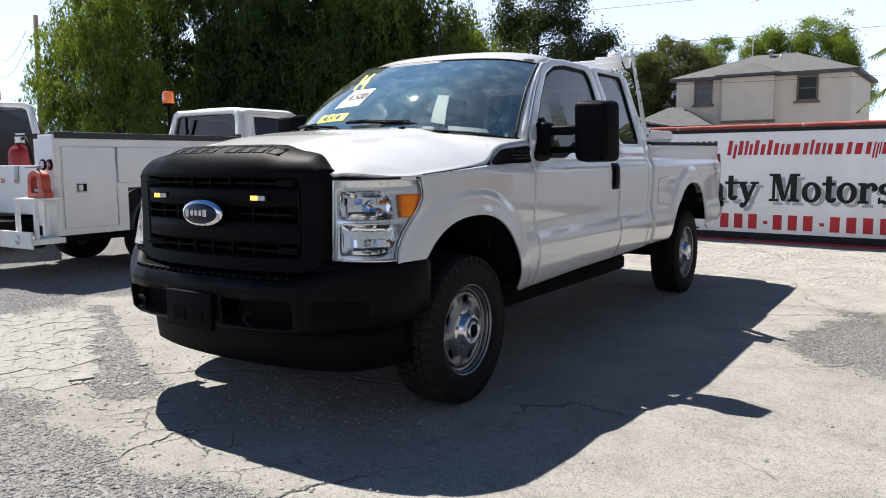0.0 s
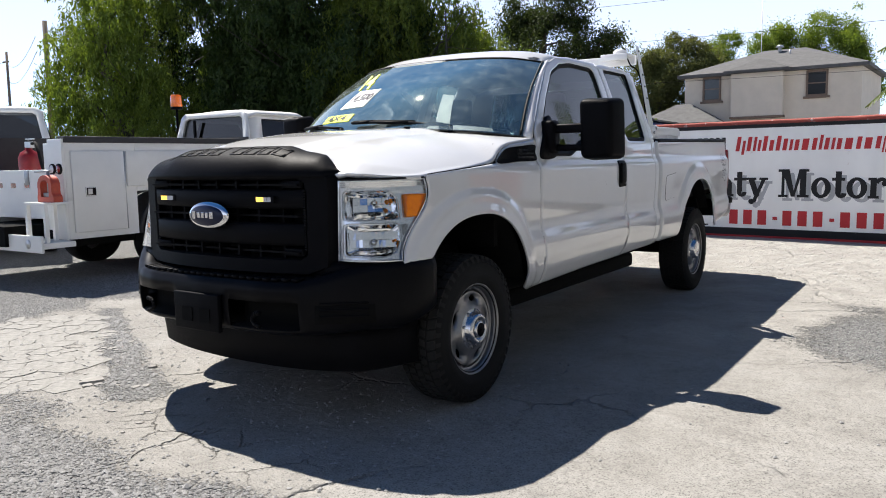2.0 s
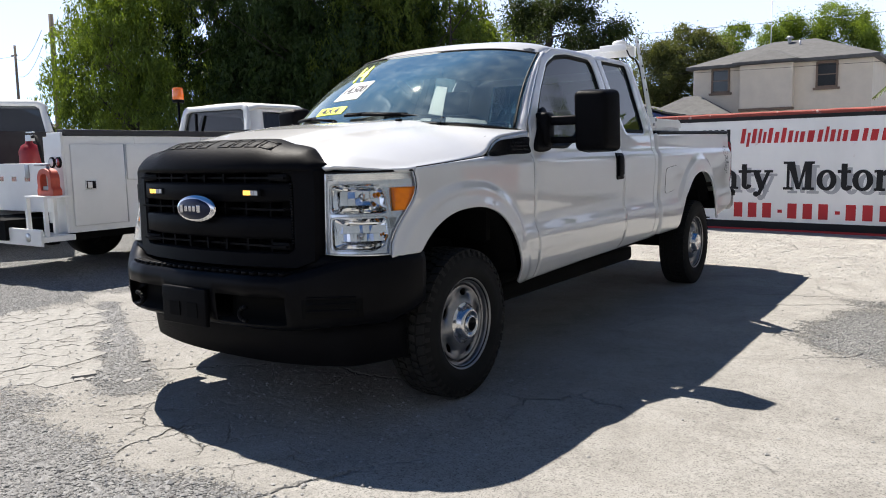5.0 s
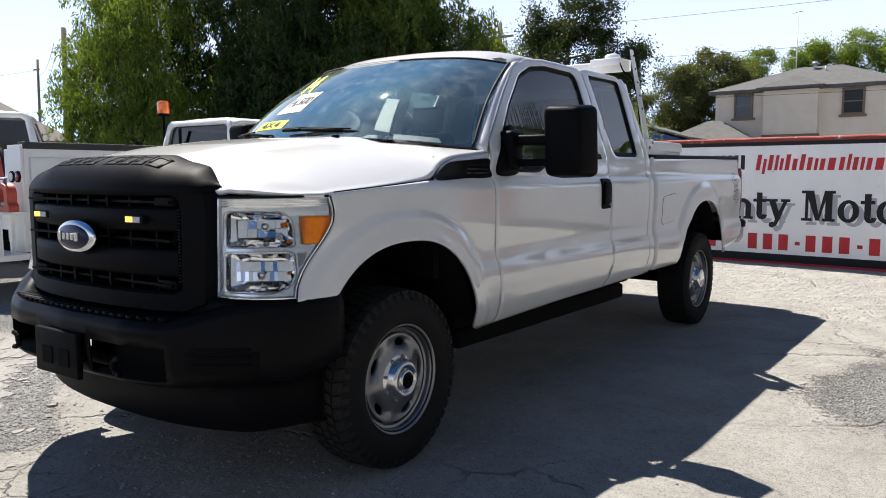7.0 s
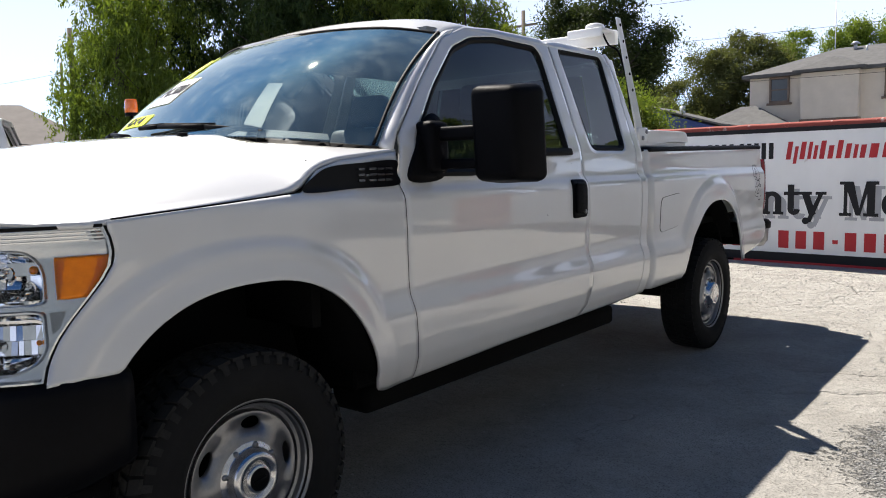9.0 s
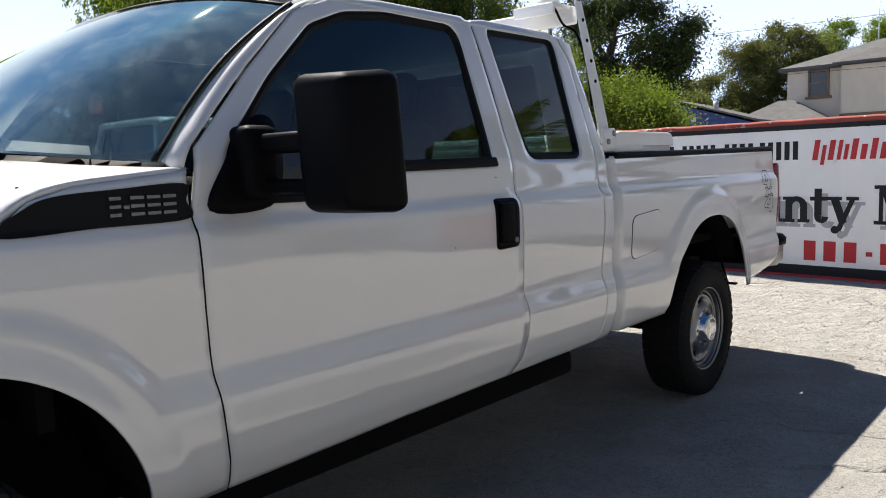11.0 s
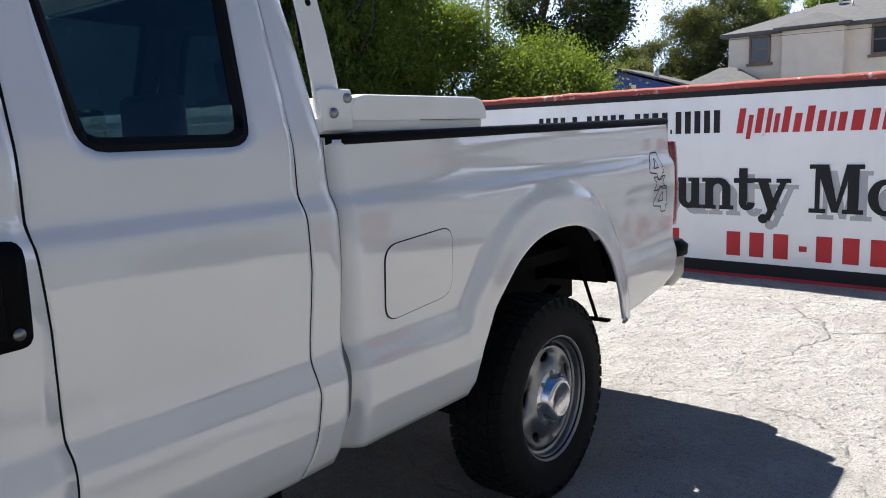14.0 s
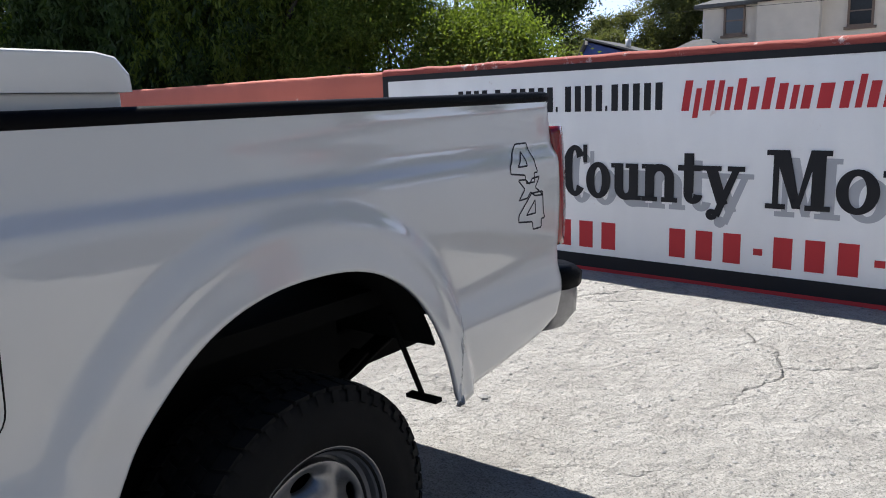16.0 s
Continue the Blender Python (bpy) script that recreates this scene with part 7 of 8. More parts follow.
def painted_letter(name, strokes, dx, dz, depth, mat, sign, label):
    bm = bmesh.new()
    for k, stroke in enumerate(strokes):
        for q in stroke:
            area = sum(q[i - 1][0] * q[i][1] - q[i][0] * q[i - 1][1] for i in range(len(q)))
            vs = [bm.verts.new((x + dx, -depth - 0.0004 * k, z + dz)) for x, z in (q if area > 0 else q[::-1])]
            bm.faces.new(vs)
    return part(name, bm, mat, sign, label, smooth=False)


def build_lettering():
    s = SIGN
    word = (("C", -1.165, -0.940), ("o", -0.950, -0.735), ("u", -0.728, -0.481), ("n", -0.474, -0.195), ("t", -0.190, 0.000), ("y", -0.022, 0.290), ("M", 0.430, 0.835),
            ("o", 0.862, 1.112), ("t", 1.122, 1.305), ("o", 1.302, 1.552), ("r", 1.560, 1.790), ("s", 1.800, 1.985))
    for ch, x0, x1 in word:
        strokes = slab_letter(ch, x0, x1, 0.682, 0.272)
        painted_letter("letter_shadow", strokes, 0.060, -0.050, 0.0188, "sign_grey", s, "grey drop shadow of the painted letter")
        painted_letter("letter", strokes, 0.0, 0.0, 0.0240, "sign_black", s, "bold black painted letter")
    bar_row("address_bar", -2.26, -0.30, 1.345, 1.540, [1, 1, 1, 1, -0.6, 1, 0.3, -0.6, 1, 1, 1, 1, 1, 0.3, -0.6, 1, 1, 1.1, 1, 0.3, -0.2, 1, 1, 1, 1, 1], "sign_black", s, 0.0215, "address line as a plain black bar")
    bar_row("contact_bar", -0.19, 2.12, 1.335, 1.500, [1, 0.7, 1, 0.7, 0.7, 1, 1, 1, 1, 0.7, 1, 1.5, 1, 0.7, 1, 0.7, 1, 1.6, 1, 1.5, 1, 0.4, 0.4, 0.3, 1, 1, 1.5], "sign_red", s, 0.0215, "contact line as a plain red bar", 0.14, 3)
    for a, b in ((-0.27, 2.02), (-2.92, -0.635)):
        bar_row("number_bar", a, b, 0.280, 0.490, [1, 1, 1, -0.1, 0.5, -0.1, 1, 1, 1, -0.1, 0.5, -0.1, 1, 1, 1, 1], "sign_red", s, 0.0215, "number line as a plain red bar")


build_lettering()


# ================= the service truck =================
M["service_dark"] = surface("dark_truck_bed", (0.03, 0.03, 0.032), 0.7, vary=0.3)


def simple_wheel(parent, x, y, z, r, width, sx):
    bm = bmesh.new()
    lathe(bm, [(-width / 2, r * 0.58), (-width / 2, r * 0.88), (-width * 0.42, r * 0.97), (0, r), (width * 0.42, r * 0.97), (width / 2, r * 0.88), (width / 2, r * 0.58)], 40)
    bmesh.ops.transform(bm, matrix=Matrix.Translation((x, y, z)), verts=bm.verts)
    t = part("wheel", bm, "rubber", parent, "black tyre on a steel wheel")
    bm = bmesh.new()
    lathe(bm, [(sx * width * 0.42, r * 0.60), (sx * width * 0.30, r * 0.52), (sx * width * 0.25, r * 0.30), (sx * width * 0.45, r * 0.25), (sx * width * 0.45, 0.001)], 28)
    bmesh.ops.transform(bm, matrix=Matrix.Translation((x, y, z)), verts=bm.verts)
    part("rim", bm, "steel_wheel", t)


def panel_with_trim(name, x, y0, y1, z0, z1, parent, sx=1, mat="paint_old"):
    """A hinged compartment door standing proud of a side that faces sx."""
    d = part(name, rounded_box(*sorted((x, x + sx * 0.022)), y0, y1, z0, z1, 0.008, 2), mat, parent)
    return d


def build_service_truck():
    t = thing("service_truck", "white service truck with side tool compartments and a work bumper", "truck", at=(-5.0, 2.2, 0))
    # local frame: x = 0 at its side near the pickup, running to -1.95; y = 0 at the body's rear, the truck faces +y
    W = -1.95
    L = 2.62
    # side compartments
    for x0, x1 in ((-0.42, 0.0), (W, W + 0.42)):
        near = x1 == 0.0
        bm = bmesh.new()
        box(bm, x0, x1, 0.0, 0.86, 0.50, 1.56)
        box(bm, x0, x1, 0.86, 1.80, 1.00, 1.56)
        box(bm, x0, x1, 1.80, L, 0.50, 1.56)
        c = part("side_compartment", bm, "paint_old", t, "white steel tool compartments", smooth=False, bevel=0.006)
        if near:
            for y0, y1, z0, z1 in ((0.06, 0.70, 0.57, 1.47), (0.73, 1.80, 1.06, 1.47), (1.86, 2.58, 0.57, 1.47)):
                d = panel_with_trim("compartment_door", 0.0, y0, y1, z0, z1, c)
                y0 = y0 if z0 < 1 else y1 - 0.40
                lk = part("latch", rounded_box(0.020, 0.034, y0 + 0.14, y0 + 0.27, (z0 + z1) / 2 - 0.055, (z0 + z1) / 2 + 0.055, 0.006), "aluminium", d, "square stainless paddle latch")
                part("latch_recess", boxes((0.033, 0.036, y0 + 0.150, y0 + 0.260, (z0 + z1) / 2 - 0.042, (z0 + z1) / 2 + 0.042)), "black_plastic", lk, smooth=False)
                part("latch_paddle", rounded_box(0.035, 0.043, y0 + 0.162, y0 + 0.215, (z0 + z1) / 2 - 0.032, (z0 + z1) / 2 + 0.032, 0.003), "aluminium", lk)
                bm = bmesh.new()
                cyl(bm, (0.012, y1 + 0.008, z0), (0.012, y1 + 0.008, z1), 0.008, n=8)
                part("hinge", bm, "aluminium", d)
            bm = bmesh.new()
            rows = []
            for a in np.radians(np.linspace(0, 180, 20)):
                y, z = 1.33 - 0.47 * math.cos(a), 0.50 + 0.48 * math.sin(a)
                rows.append([bm.verts.new((0.004, y, z)), bm.verts.new((0.012, y * 0.93 + 1.33 * 0.07, 0.50 + (z - 0.5) * 0.93)), bm.verts.new((-0.40, y, z))])
            grid_faces(bm, rows)
            part("wheel_well", bm, "service_dark", c, thick=0.01)
    # dark rails along the top, bed floor, front wall
    for x0, x1 in ((-0.12, 0.012), (W - 0.012, W + 0.12)):
        part("top_rail", boxes((x0, x1, 0.0, L, 1.56, 1.63)), "service_dark", t, "black top rail", smooth=False, bevel=0.008)
    part("bed_floor", boxes((W + 0.42, -0.42, 0.0, L, 0.78, 0.84)), "service_dark", t, smooth=False)
    part("bed_inner_wall", boxes((W + 0.40, W + 0.425, 0.0, L, 0.80, 1.66)), "service_dark", t, smooth=False)
    part("bed_front", boxes((W, 0.0, L - 0.04, L, 0.6, 1.66)), "service_dark", t, smooth=False)
    # the wide first box is a dark skirt added for the shade underneath
    part("chassis_and_shade_skirt", boxes((-1.75, -0.22, -0.02, 2.60, 0.40, 0.60), (-1.45, -0.5, -0.45, 5.2, 0.44, 0.66)), "black_matte", t, smooth=False)
    # rear: tail panels, tailgate, lamps
    part("tail_panel", boxes((-0.28, 0.0, -0.03, 0.0, 0.50, 1.60)), "paint_old", t, smooth=False, bevel=0.006)
    part("tail_panel", boxes((W, W + 0.28, -0.03, 0.0, 0.50, 1.60)), "paint_old", t, smooth=False, bevel=0.006)
    tg = part("tailgate", boxes((W + 0.28, -0.28, -0.025, 0.015, 0.72, 1.27)), "paint_old", t, "white low tailgate", smooth=False, bevel=0.006)
    part("tailgate_latch", rounded_box(-0.80, -0.71, -0.034, -0.02, 1.10, 1.26, 0.005), "steel_wheel", tg)
    for k in range(4):
        x0 = -0.42 - 0.30 * k
        part("reflector_strip", boxes((x0 - 0.10, x0, -0.0285, -0.0245, 1.065, 1.120)), "red_lens", tg, "red reflective strip", smooth=False)
    for x, mat in ((-0.19, "white_metal"), (-0.062, "red_lens")):
        bm = bmesh.new()
        lathe(bm, [(-0.028, 0.060), (-0.045, 0.058), (-0.050, 0.045)], 24, "y")
        bmesh.ops.transform(bm, matrix=Matrix.Translation((x, 0, 1.275)), verts=bm.verts)
        g = part("lamp_grommet", bm, "rubber", t, "round tail lamp in a rubber ring")
        bm = bmesh.new()
        lathe(bm, [(-0.044, 0.046), (-0.052, 0.040), (-0.055, 0.0005)], 24, "y")
        bmesh.ops.transform(bm, matrix=Matrix.Translation((x, 0, 1.275)), verts=bm.verts)
        part("lamp_face", bm, mat, g)
    # bench bumper
    b = part("work_bumper", boxes((W - 0.02, 0.16, -0.40, -0.03, 0.44, 0.50), (W - 0.02, 0.16, -0.41, -0.38, 0.40, 0.58)), "paint_old", t, "white welded work bumper", smooth=False, bevel=0.006)
    shelf = part("vice_shelf", boxes((-0.26, 0.14, -0.34, -0.03, 0.90, 0.925), (-0.26, -0.21, -0.34, -0.30, 0.50, 0.90), (-0.13, -0.08, -0.12, -0.08, 0.50, 0.90), (0.10, 0.14, -0.34, -0.30, 0.50, 0.90)), "paint_old", b, "small welded shelf", smooth=False, bevel=0.004)
    bm = bmesh.new()
    cyl(bm, (-0.10, -0.416, 0.49), (-0.10, -0.406, 0.49), 0.05, n=24)
    part("round_reflector", bm, "aluminium", b)
    simple_wheel(t, -0.15, 1.33, 0.40, 0.40, 0.26, 1)
    simple_wheel(t, W + 0.18, 1.33, 0.40, 0.40, 0.26, -1)
    simple_wheel(t, -0.18, 5.0, 0.40, 0.40, 0.26, 1)
    simple_wheel(t, W + 0.18, 5.0, 0.40, 0.40, 0.26, -1)
    build_small_cab(t, W, L)
    # beacon on a stalk behind the cab
    bm = bmesh.new()
    cyl(bm, (-1.74, 2.80, 1.5), (-1.74, 2.80, 2.14), 0.018, n=10)
    cyl(bm, (-1.74, 2.80, 2.12), (-1.74, 2.80, 2.16), 0.085, n=20)
    bc = part("beacon_stalk", bm, "black_plastic", t)
    bm = bmesh.new()
    lathe(bm, [(2.16, 0.082), (2.17, 0.086), (2.31, 0.080), (2.335, 0.070), (2.34, 0.0005)], 24, "z")
    bmesh.ops.transform(bm, matrix=Matrix.Translation((-1.74, 2.80, 0)), verts=bm.verts)
    part("beacon", bm, "beacon_orange", bc, "orange rotating beacon")
    # orange pipe vice on the shelf
    v = thing("pipe_vice", "orange-red cast pipe vice bolted to the bumper shelf", "vice", at=(-5.0 - 0.03, 2.2 - 0.18, 0.925))
    bm = bmesh.new()
    outer = smooth_line([(-0.145, 0.0), (-0.15, 0.05), (-0.135, 0.10), (-0.135, 0.19), (-0.10, 0.255), (-0.03, 0.285), (0.03, 0.285), (0.10, 0.255), (0.135, 0.19), (0.135, 0.10), (0.165, 0.06), (0.165, 0.0)], 5)
    inner = smooth_line([(-0.070, 0.055), (-0.075, 0.07), (-0.078, 0.10), (-0.078, 0.18), (-0.06, 0.215), (-0.02, 0.232), (0.02, 0.232), (0.06, 0.215), (0.078, 0.18), (0.078, 0.10), (0.075, 0.07), (0.070, 0.055)], 5)
    for y, flip in ((-0.05, True), (0.05, False)):
        ring_strip(bm, [(x, y, z) for x, z in outer], [(x, y, z) for x, z in inner], flip)
    ring_strip(bm, [(x, -0.05, z) for x, z in outer], [(x, 0.05, z) for x, z in outer])
    ring_strip(bm, [(x, -0.05, z) for x, z in inner], [(x, 0.05, z) for x, z in inner], True)
    bmesh.ops.recalc_face_normals(bm, faces=bm.faces)
    part("vice_frame", bm, "orange_paint", v, "cast orange vice frame", smooth=False, bevel=0.008)
    bm = bmesh.new()
    cyl(bm, (0, 0, 0.10), (0, 0, 0.335), 0.018, n=10)
    cyl(bm, (-0.30, 0.02, 0.325), (0.06, -0.01, 0.33), 0.010, n=8)
    part("vice_screw", bm, "steel_wheel", v, "steel screw with cross handle")
    part("vice_jaw", boxes((-0.07, 0.07, -0.03, 0.03, 0.057, 0.10)), "steel_wheel", v, smooth=False, bevel=0.006)
    # fire extinguisher inside the tail
    f = thing("fire_extinguisher", "red fire extinguisher strapped inside the truck bed", "fire extinguisher", at=(-5.0 - 1.10, 2.2 + 0.20, 0.93))
    f.matrix_basis = f.matrix_basis @ Matrix.Diagonal((1.3, 1.3, 1.05, 1.0))
    bm = bmesh.new()
    lathe(bm, [(0.0, 0.001), (0.0, 0.085), (0.02, 0.092), (0.46, 0.092), (0.52, 0.07), (0.55, 0.03), (0.57, 0.03), (0.57, 0.001)], 24, "z")
    part("cylinder", bm, "red_paint", f, "red steel cylinder")
    part("valve", boxes((-0.03, 0.07, -0.02, 0.02, 0.57, 0.64), (-0.03, 0.10, -0.012, 0.012, 0.66, 0.675)), "aluminium", f, smooth=False, bevel=0.004)
    bm = bmesh.new()
    pts = smooth_line([(0.05, 0, 0.61), (0.16, -0.02, 0.62), (0.24, -0.04, 0.52), (0.30, -0.05, 0.36), (0.36, -0.05, 0.28)], 5)
    for p, q in zip(pts, pts[1:]):
        cyl(bm, p, q, 0.014, n=8, caps=False)
    part("hose", bm, "rubber", f)
    part("paper_tag", boxes((-0.05, 0.05, -0.0955, -0.093, 0.14, 0.28)), "paper", f, "pale instruction label", smooth=False)


def build_small_cab(t, W, L):
    """A pickup cab seen from behind, in the service truck's frame."""
    y0, y1 = L + 0.06, L + 1.75
    cx = W / 2 + 0.10
    hb, ht = 0.86, 0.70
    # lower body and hood
    bm = bmesh.new()
    rows = []
    sect = [(0.55, 0.84), (0.62, 0.875), (0.9, 0.89), (1.2, 0.885), (1.30, 0.87), (1.36, 0.85)]
    for y in np.linspace(y0, y1 + 1.15, 20):
        nose = 0.06 * soft(y1 + 0.4, y1 + 1.15, np.array(y))
        rows.append([bm.verts.new((cx + (x - float(nose)), y, z - 0.10 * float(soft(y1, y1 + 1.1, np.array(y))) * (z > 1.25))) for z, x in sect]
                    + [bm.verts.new((cx - (x - float(nose)), y, z - 0.10 * float(soft(y1, y1 + 1.1, np.array(y))) * (z > 1.25))) for z, x in sect[::-1]])
    grid_faces(bm, rows)
    bm.faces.new(rows[0])
    bm.faces.new(rows[-1][::-1])
    body = part("cab_body", bm, "paint_old", t, "white cab body")
    # roof
    bm = bmesh.new()
    rows = []
    for v in np.linspace(0, 1, 16):
        row = []
        for u in np.linspace(-1, 1, 19):
            y = y0 + 0.10 + (1.18) * v
            z = 2.065 - 0.02 * u * u - 0.05 * abs(u) ** 8 - 0.06 * float(soft(0.85, 1, np.array(v))) - 0.05 * float(1 - soft(0, 0.12, np.array(v)))
            row.append(bm.verts.new((cx + u * (ht + 0.015), y, z)))
        rows.append(row)
    grid_faces(bm, rows, flip=True)
    part("cab_roof", bm, "paint_old", t, thick=0.03)
    # rear frame and window
    bm = bmesh.new()
    out = [(-hb, 1.34), (hb, 1.34), (ht, 1.98), (0.62, 2.03), (-0.62, 2.03), (-ht, 1.98)]
    hole = [(-0.70, 1.50), (0.70, 1.50), (0.62, 1.92), (0.56, 1.955), (-0.56, 1.955), (-0.62, 1.92)]
    lean = lambda z: 0.16 * (z - 1.34)
    ring_strip(bm, [(cx + x, y0 + lean(z), z) for x, z in out], [(cx + x, y0 + lean(z), z) for x, z in hole], flip=True)
    part("cab_rear", bm, "paint_old", t, thick=0.03)
    bm = bmesh.new()
    bm.faces.new([bm.verts.new((cx + x, y0 + 0.012 + lean(z), z)) for x, z in hole])
    part("rear_glass", bm, "glass_far", t, "dark rear window")
    part("glass_divider", boxes((cx - 0.36, cx - 0.33, y0 + 0.005, y0 + 0.035, 1.50, 1.93)), "black_plastic", t, smooth=False)
    part("brake_lamp", rounded_box(cx - 0.14, cx + 0.14, y0 + 0.09, y0 + 0.12, 1.985, 2.02, 0.006), "black_gloss", t, "dark high brake lamp")
    # side frames and glass
    for sx in (1, -1):
        X = lambda z: cx + sx * (hb - 0.03 - (z - 1.34) * 0.31)
        out = [(y0 + 0.02, 1.34), (y1, 1.34), (y1 - 0.12, 1.45), (y1 - 0.56, 1.97), (y0 + 0.12, 2.0), (y0 + 0.06, 1.7)]
        hole = [(y0 + 0.30, 1.40), (y1 - 0.14, 1.40), (y1 - 0.20, 1.48), (y1 - 0.60, 1.91), (y0 + 0.36, 1.92), (y0 + 0.31, 1.7)]
        bm = bmesh.new()
        ring_strip(bm, [(X(z), y, z) for y, z in out], [(X(z), y, z) for y, z in hole], flip=sx > 0)
        part("cab_side", bm, "paint_old", t, thick=0.03)
        bm = bmesh.new()
        bm.faces.new([bm.verts.new((X(z) - sx * 0.012, y, z)) for y, z in hole])
        part("side_glass", bm, "glass_far", t, "dark side window")
        part("door_mirror", rounded_box(*sorted((cx + sx * 1.02, cx + sx * 1.22)), y1 - 0.22, y1 - 0.12, 1.42, 1.66, 0.03), "black_plastic", t)
    bm = bmesh.new()
    bm.faces.new([bm.verts.new(p) for p in ((cx - 0.88, y1 + 0.02, 1.36), (cx + 0.88, y1 + 0.02, 1.36), (cx + 0.70, y1 - 0.52, 1.98), (cx - 0.70, y1 - 0.52, 1.98))])
    part("front_glass", bm, "glass_far", t)


M["beacon_orange"] = surface("orange_beacon_lens", (0.85, 0.16, 0.01), 0.2, coat=1.0, vary=0.08, scale=30)
build_service_truck()


def build_far_truck():
    t = thing("parked_pickup", "white pickup parked behind the service truck", "pickup truck", at=(-7.73, 3.6, 0), rz=60)
    t.matrix_basis = t.matrix_basis @ Matrix.Diagonal((1.0, 1.0, 1.12, 1.0))
    W, L = -1.9, 1.9
    build_small_cab(t, W, L)
    part("bed", boxes((W, 0.0, 0.0, L, 0.55, 1.36)), "paint_old", t, "white pickup bed", smooth=False, bevel=0.03)
    for y in (0.9, 4.4):
        simple_wheel(t, -0.16, y, 0.38, 0.38, 0.24, 1)
        simple_wheel(t, W + 0.16, y, 0.38, 0.38, 0.24, -1)


build_far_truck()


# ================= trees =================
def leaf_cloud(blobs, count, size, rng, droop=0.4, slim=0.38, gap=-0.14, seed_z=0.0):
    """Leaves as small blades on the skins of blobs (x, y, z, rx, ry, rz): in hanging sprays where the tree droops, else in clumps."""
    B = np.array(blobs, float)
    vol = (B[:, 3] * B[:, 4] * B[:, 5]) ** (2 / 3)
    per = 42 if droop > 0.6 else 60
    nc = max(40, count // per)
    CB = B[rng.choice(len(B), nc, p=vol / vol.sum())]
    d = rng.normal(size=(nc, 3))
    d /= np.linalg.norm(d, axis=1)[:, None]
    rad = rng.uniform(0.25, 1.12, nc) ** 0.5
    C = CB[:, :3] + d * CB[:, 3:] * rad[:, None]
    # thin the clusters out in patches, so that gaps and lumps show
    thick = np.array([noise.noise((c[0] * 0.9, c[1] * 0.9, c[2] * 0.9 + seed_z)) for c in C])
    C = C[thick > gap]
    nc = len(C)
    pick = rng.integers(0, nc, count)
    if droop > 0.6:
        length = rng.uniform(0.35, 1.5, nc)[pick] * (0.6 + 0.5 * droop)
        s_along = rng.uniform(0, 1, count)
        sway = rng.normal(size=(nc, 2))[pick] * 0.30
        P = C[pick].copy()
        bow = 1 - (1 - s_along) ** 2
        P[:, 0] += sway[:, 0] * bow
        P[:, 1] += sway[:, 1] * bow
        P[:, 2] += 0.25 * np.sin(s_along * 1.6) - length * s_along ** 1.5
        P += rng.normal(size=(count, 3)) * 0.075
    else:
        wide = (rng.uniform(0.12, 0.42, nc) * (0.6 + size * 2.6))[pick][:, None]
        P = C[pick] + rng.normal(size=(count, 3)) * wide * np.array((1, 1, 0.7))
    a = rng.normal(size=(count, 3))
    a[:, 2] -= droop * 2.0
    a /= np.linalg.norm(a, axis=1)[:, None]
    b = rng.normal(size=(count, 3))
    b -= (b * a).sum(1)[:, None] * a
    b /= np.linalg.norm(b, axis=1)[:, None]
    s = size * rng.uniform(0.55, 1.4, count)[:, None]
    V = np.empty((count, 4, 3))
    V[:, 0] = P - a * s * 0.5
    V[:, 1] = P + b * s * slim * 0.5
    V[:, 2] = P + a * s * 0.5
    V[:, 3] = P - b * s * slim * 0.5
    return V.reshape(-1, 3)


def quads_mesh(name, V, material, parent, label=""):
    n = len(V) // 4
    me = bpy.data.meshes.new(name)
    me.vertices.add(n * 4)
    me.vertices.foreach_set("co", V.astype(np.float32).ravel())
    me.loops.add(n * 4)
    me.loops.foreach_set("vertex_index", np.arange(n * 4, dtype=np.int32))
    me.polygons.add(n)
    me.polygons.foreach_set("loop_start", np.arange(0, n * 4, 4, dtype=np.int32))
    me.update(calc_edges=True)
    me.validate()
    me.materials.append(material)
    ob = new(name, me)
    ob.parent = parent
    ob["kind"] = "stuff"
    if label:
        ob["label"] = label
    return ob


BARK = surface("grey_brown_bark", (0.05, 0.042, 0.034), 0.9, vary=0.35, scale=5, grain=0.6, grain_scale=40)


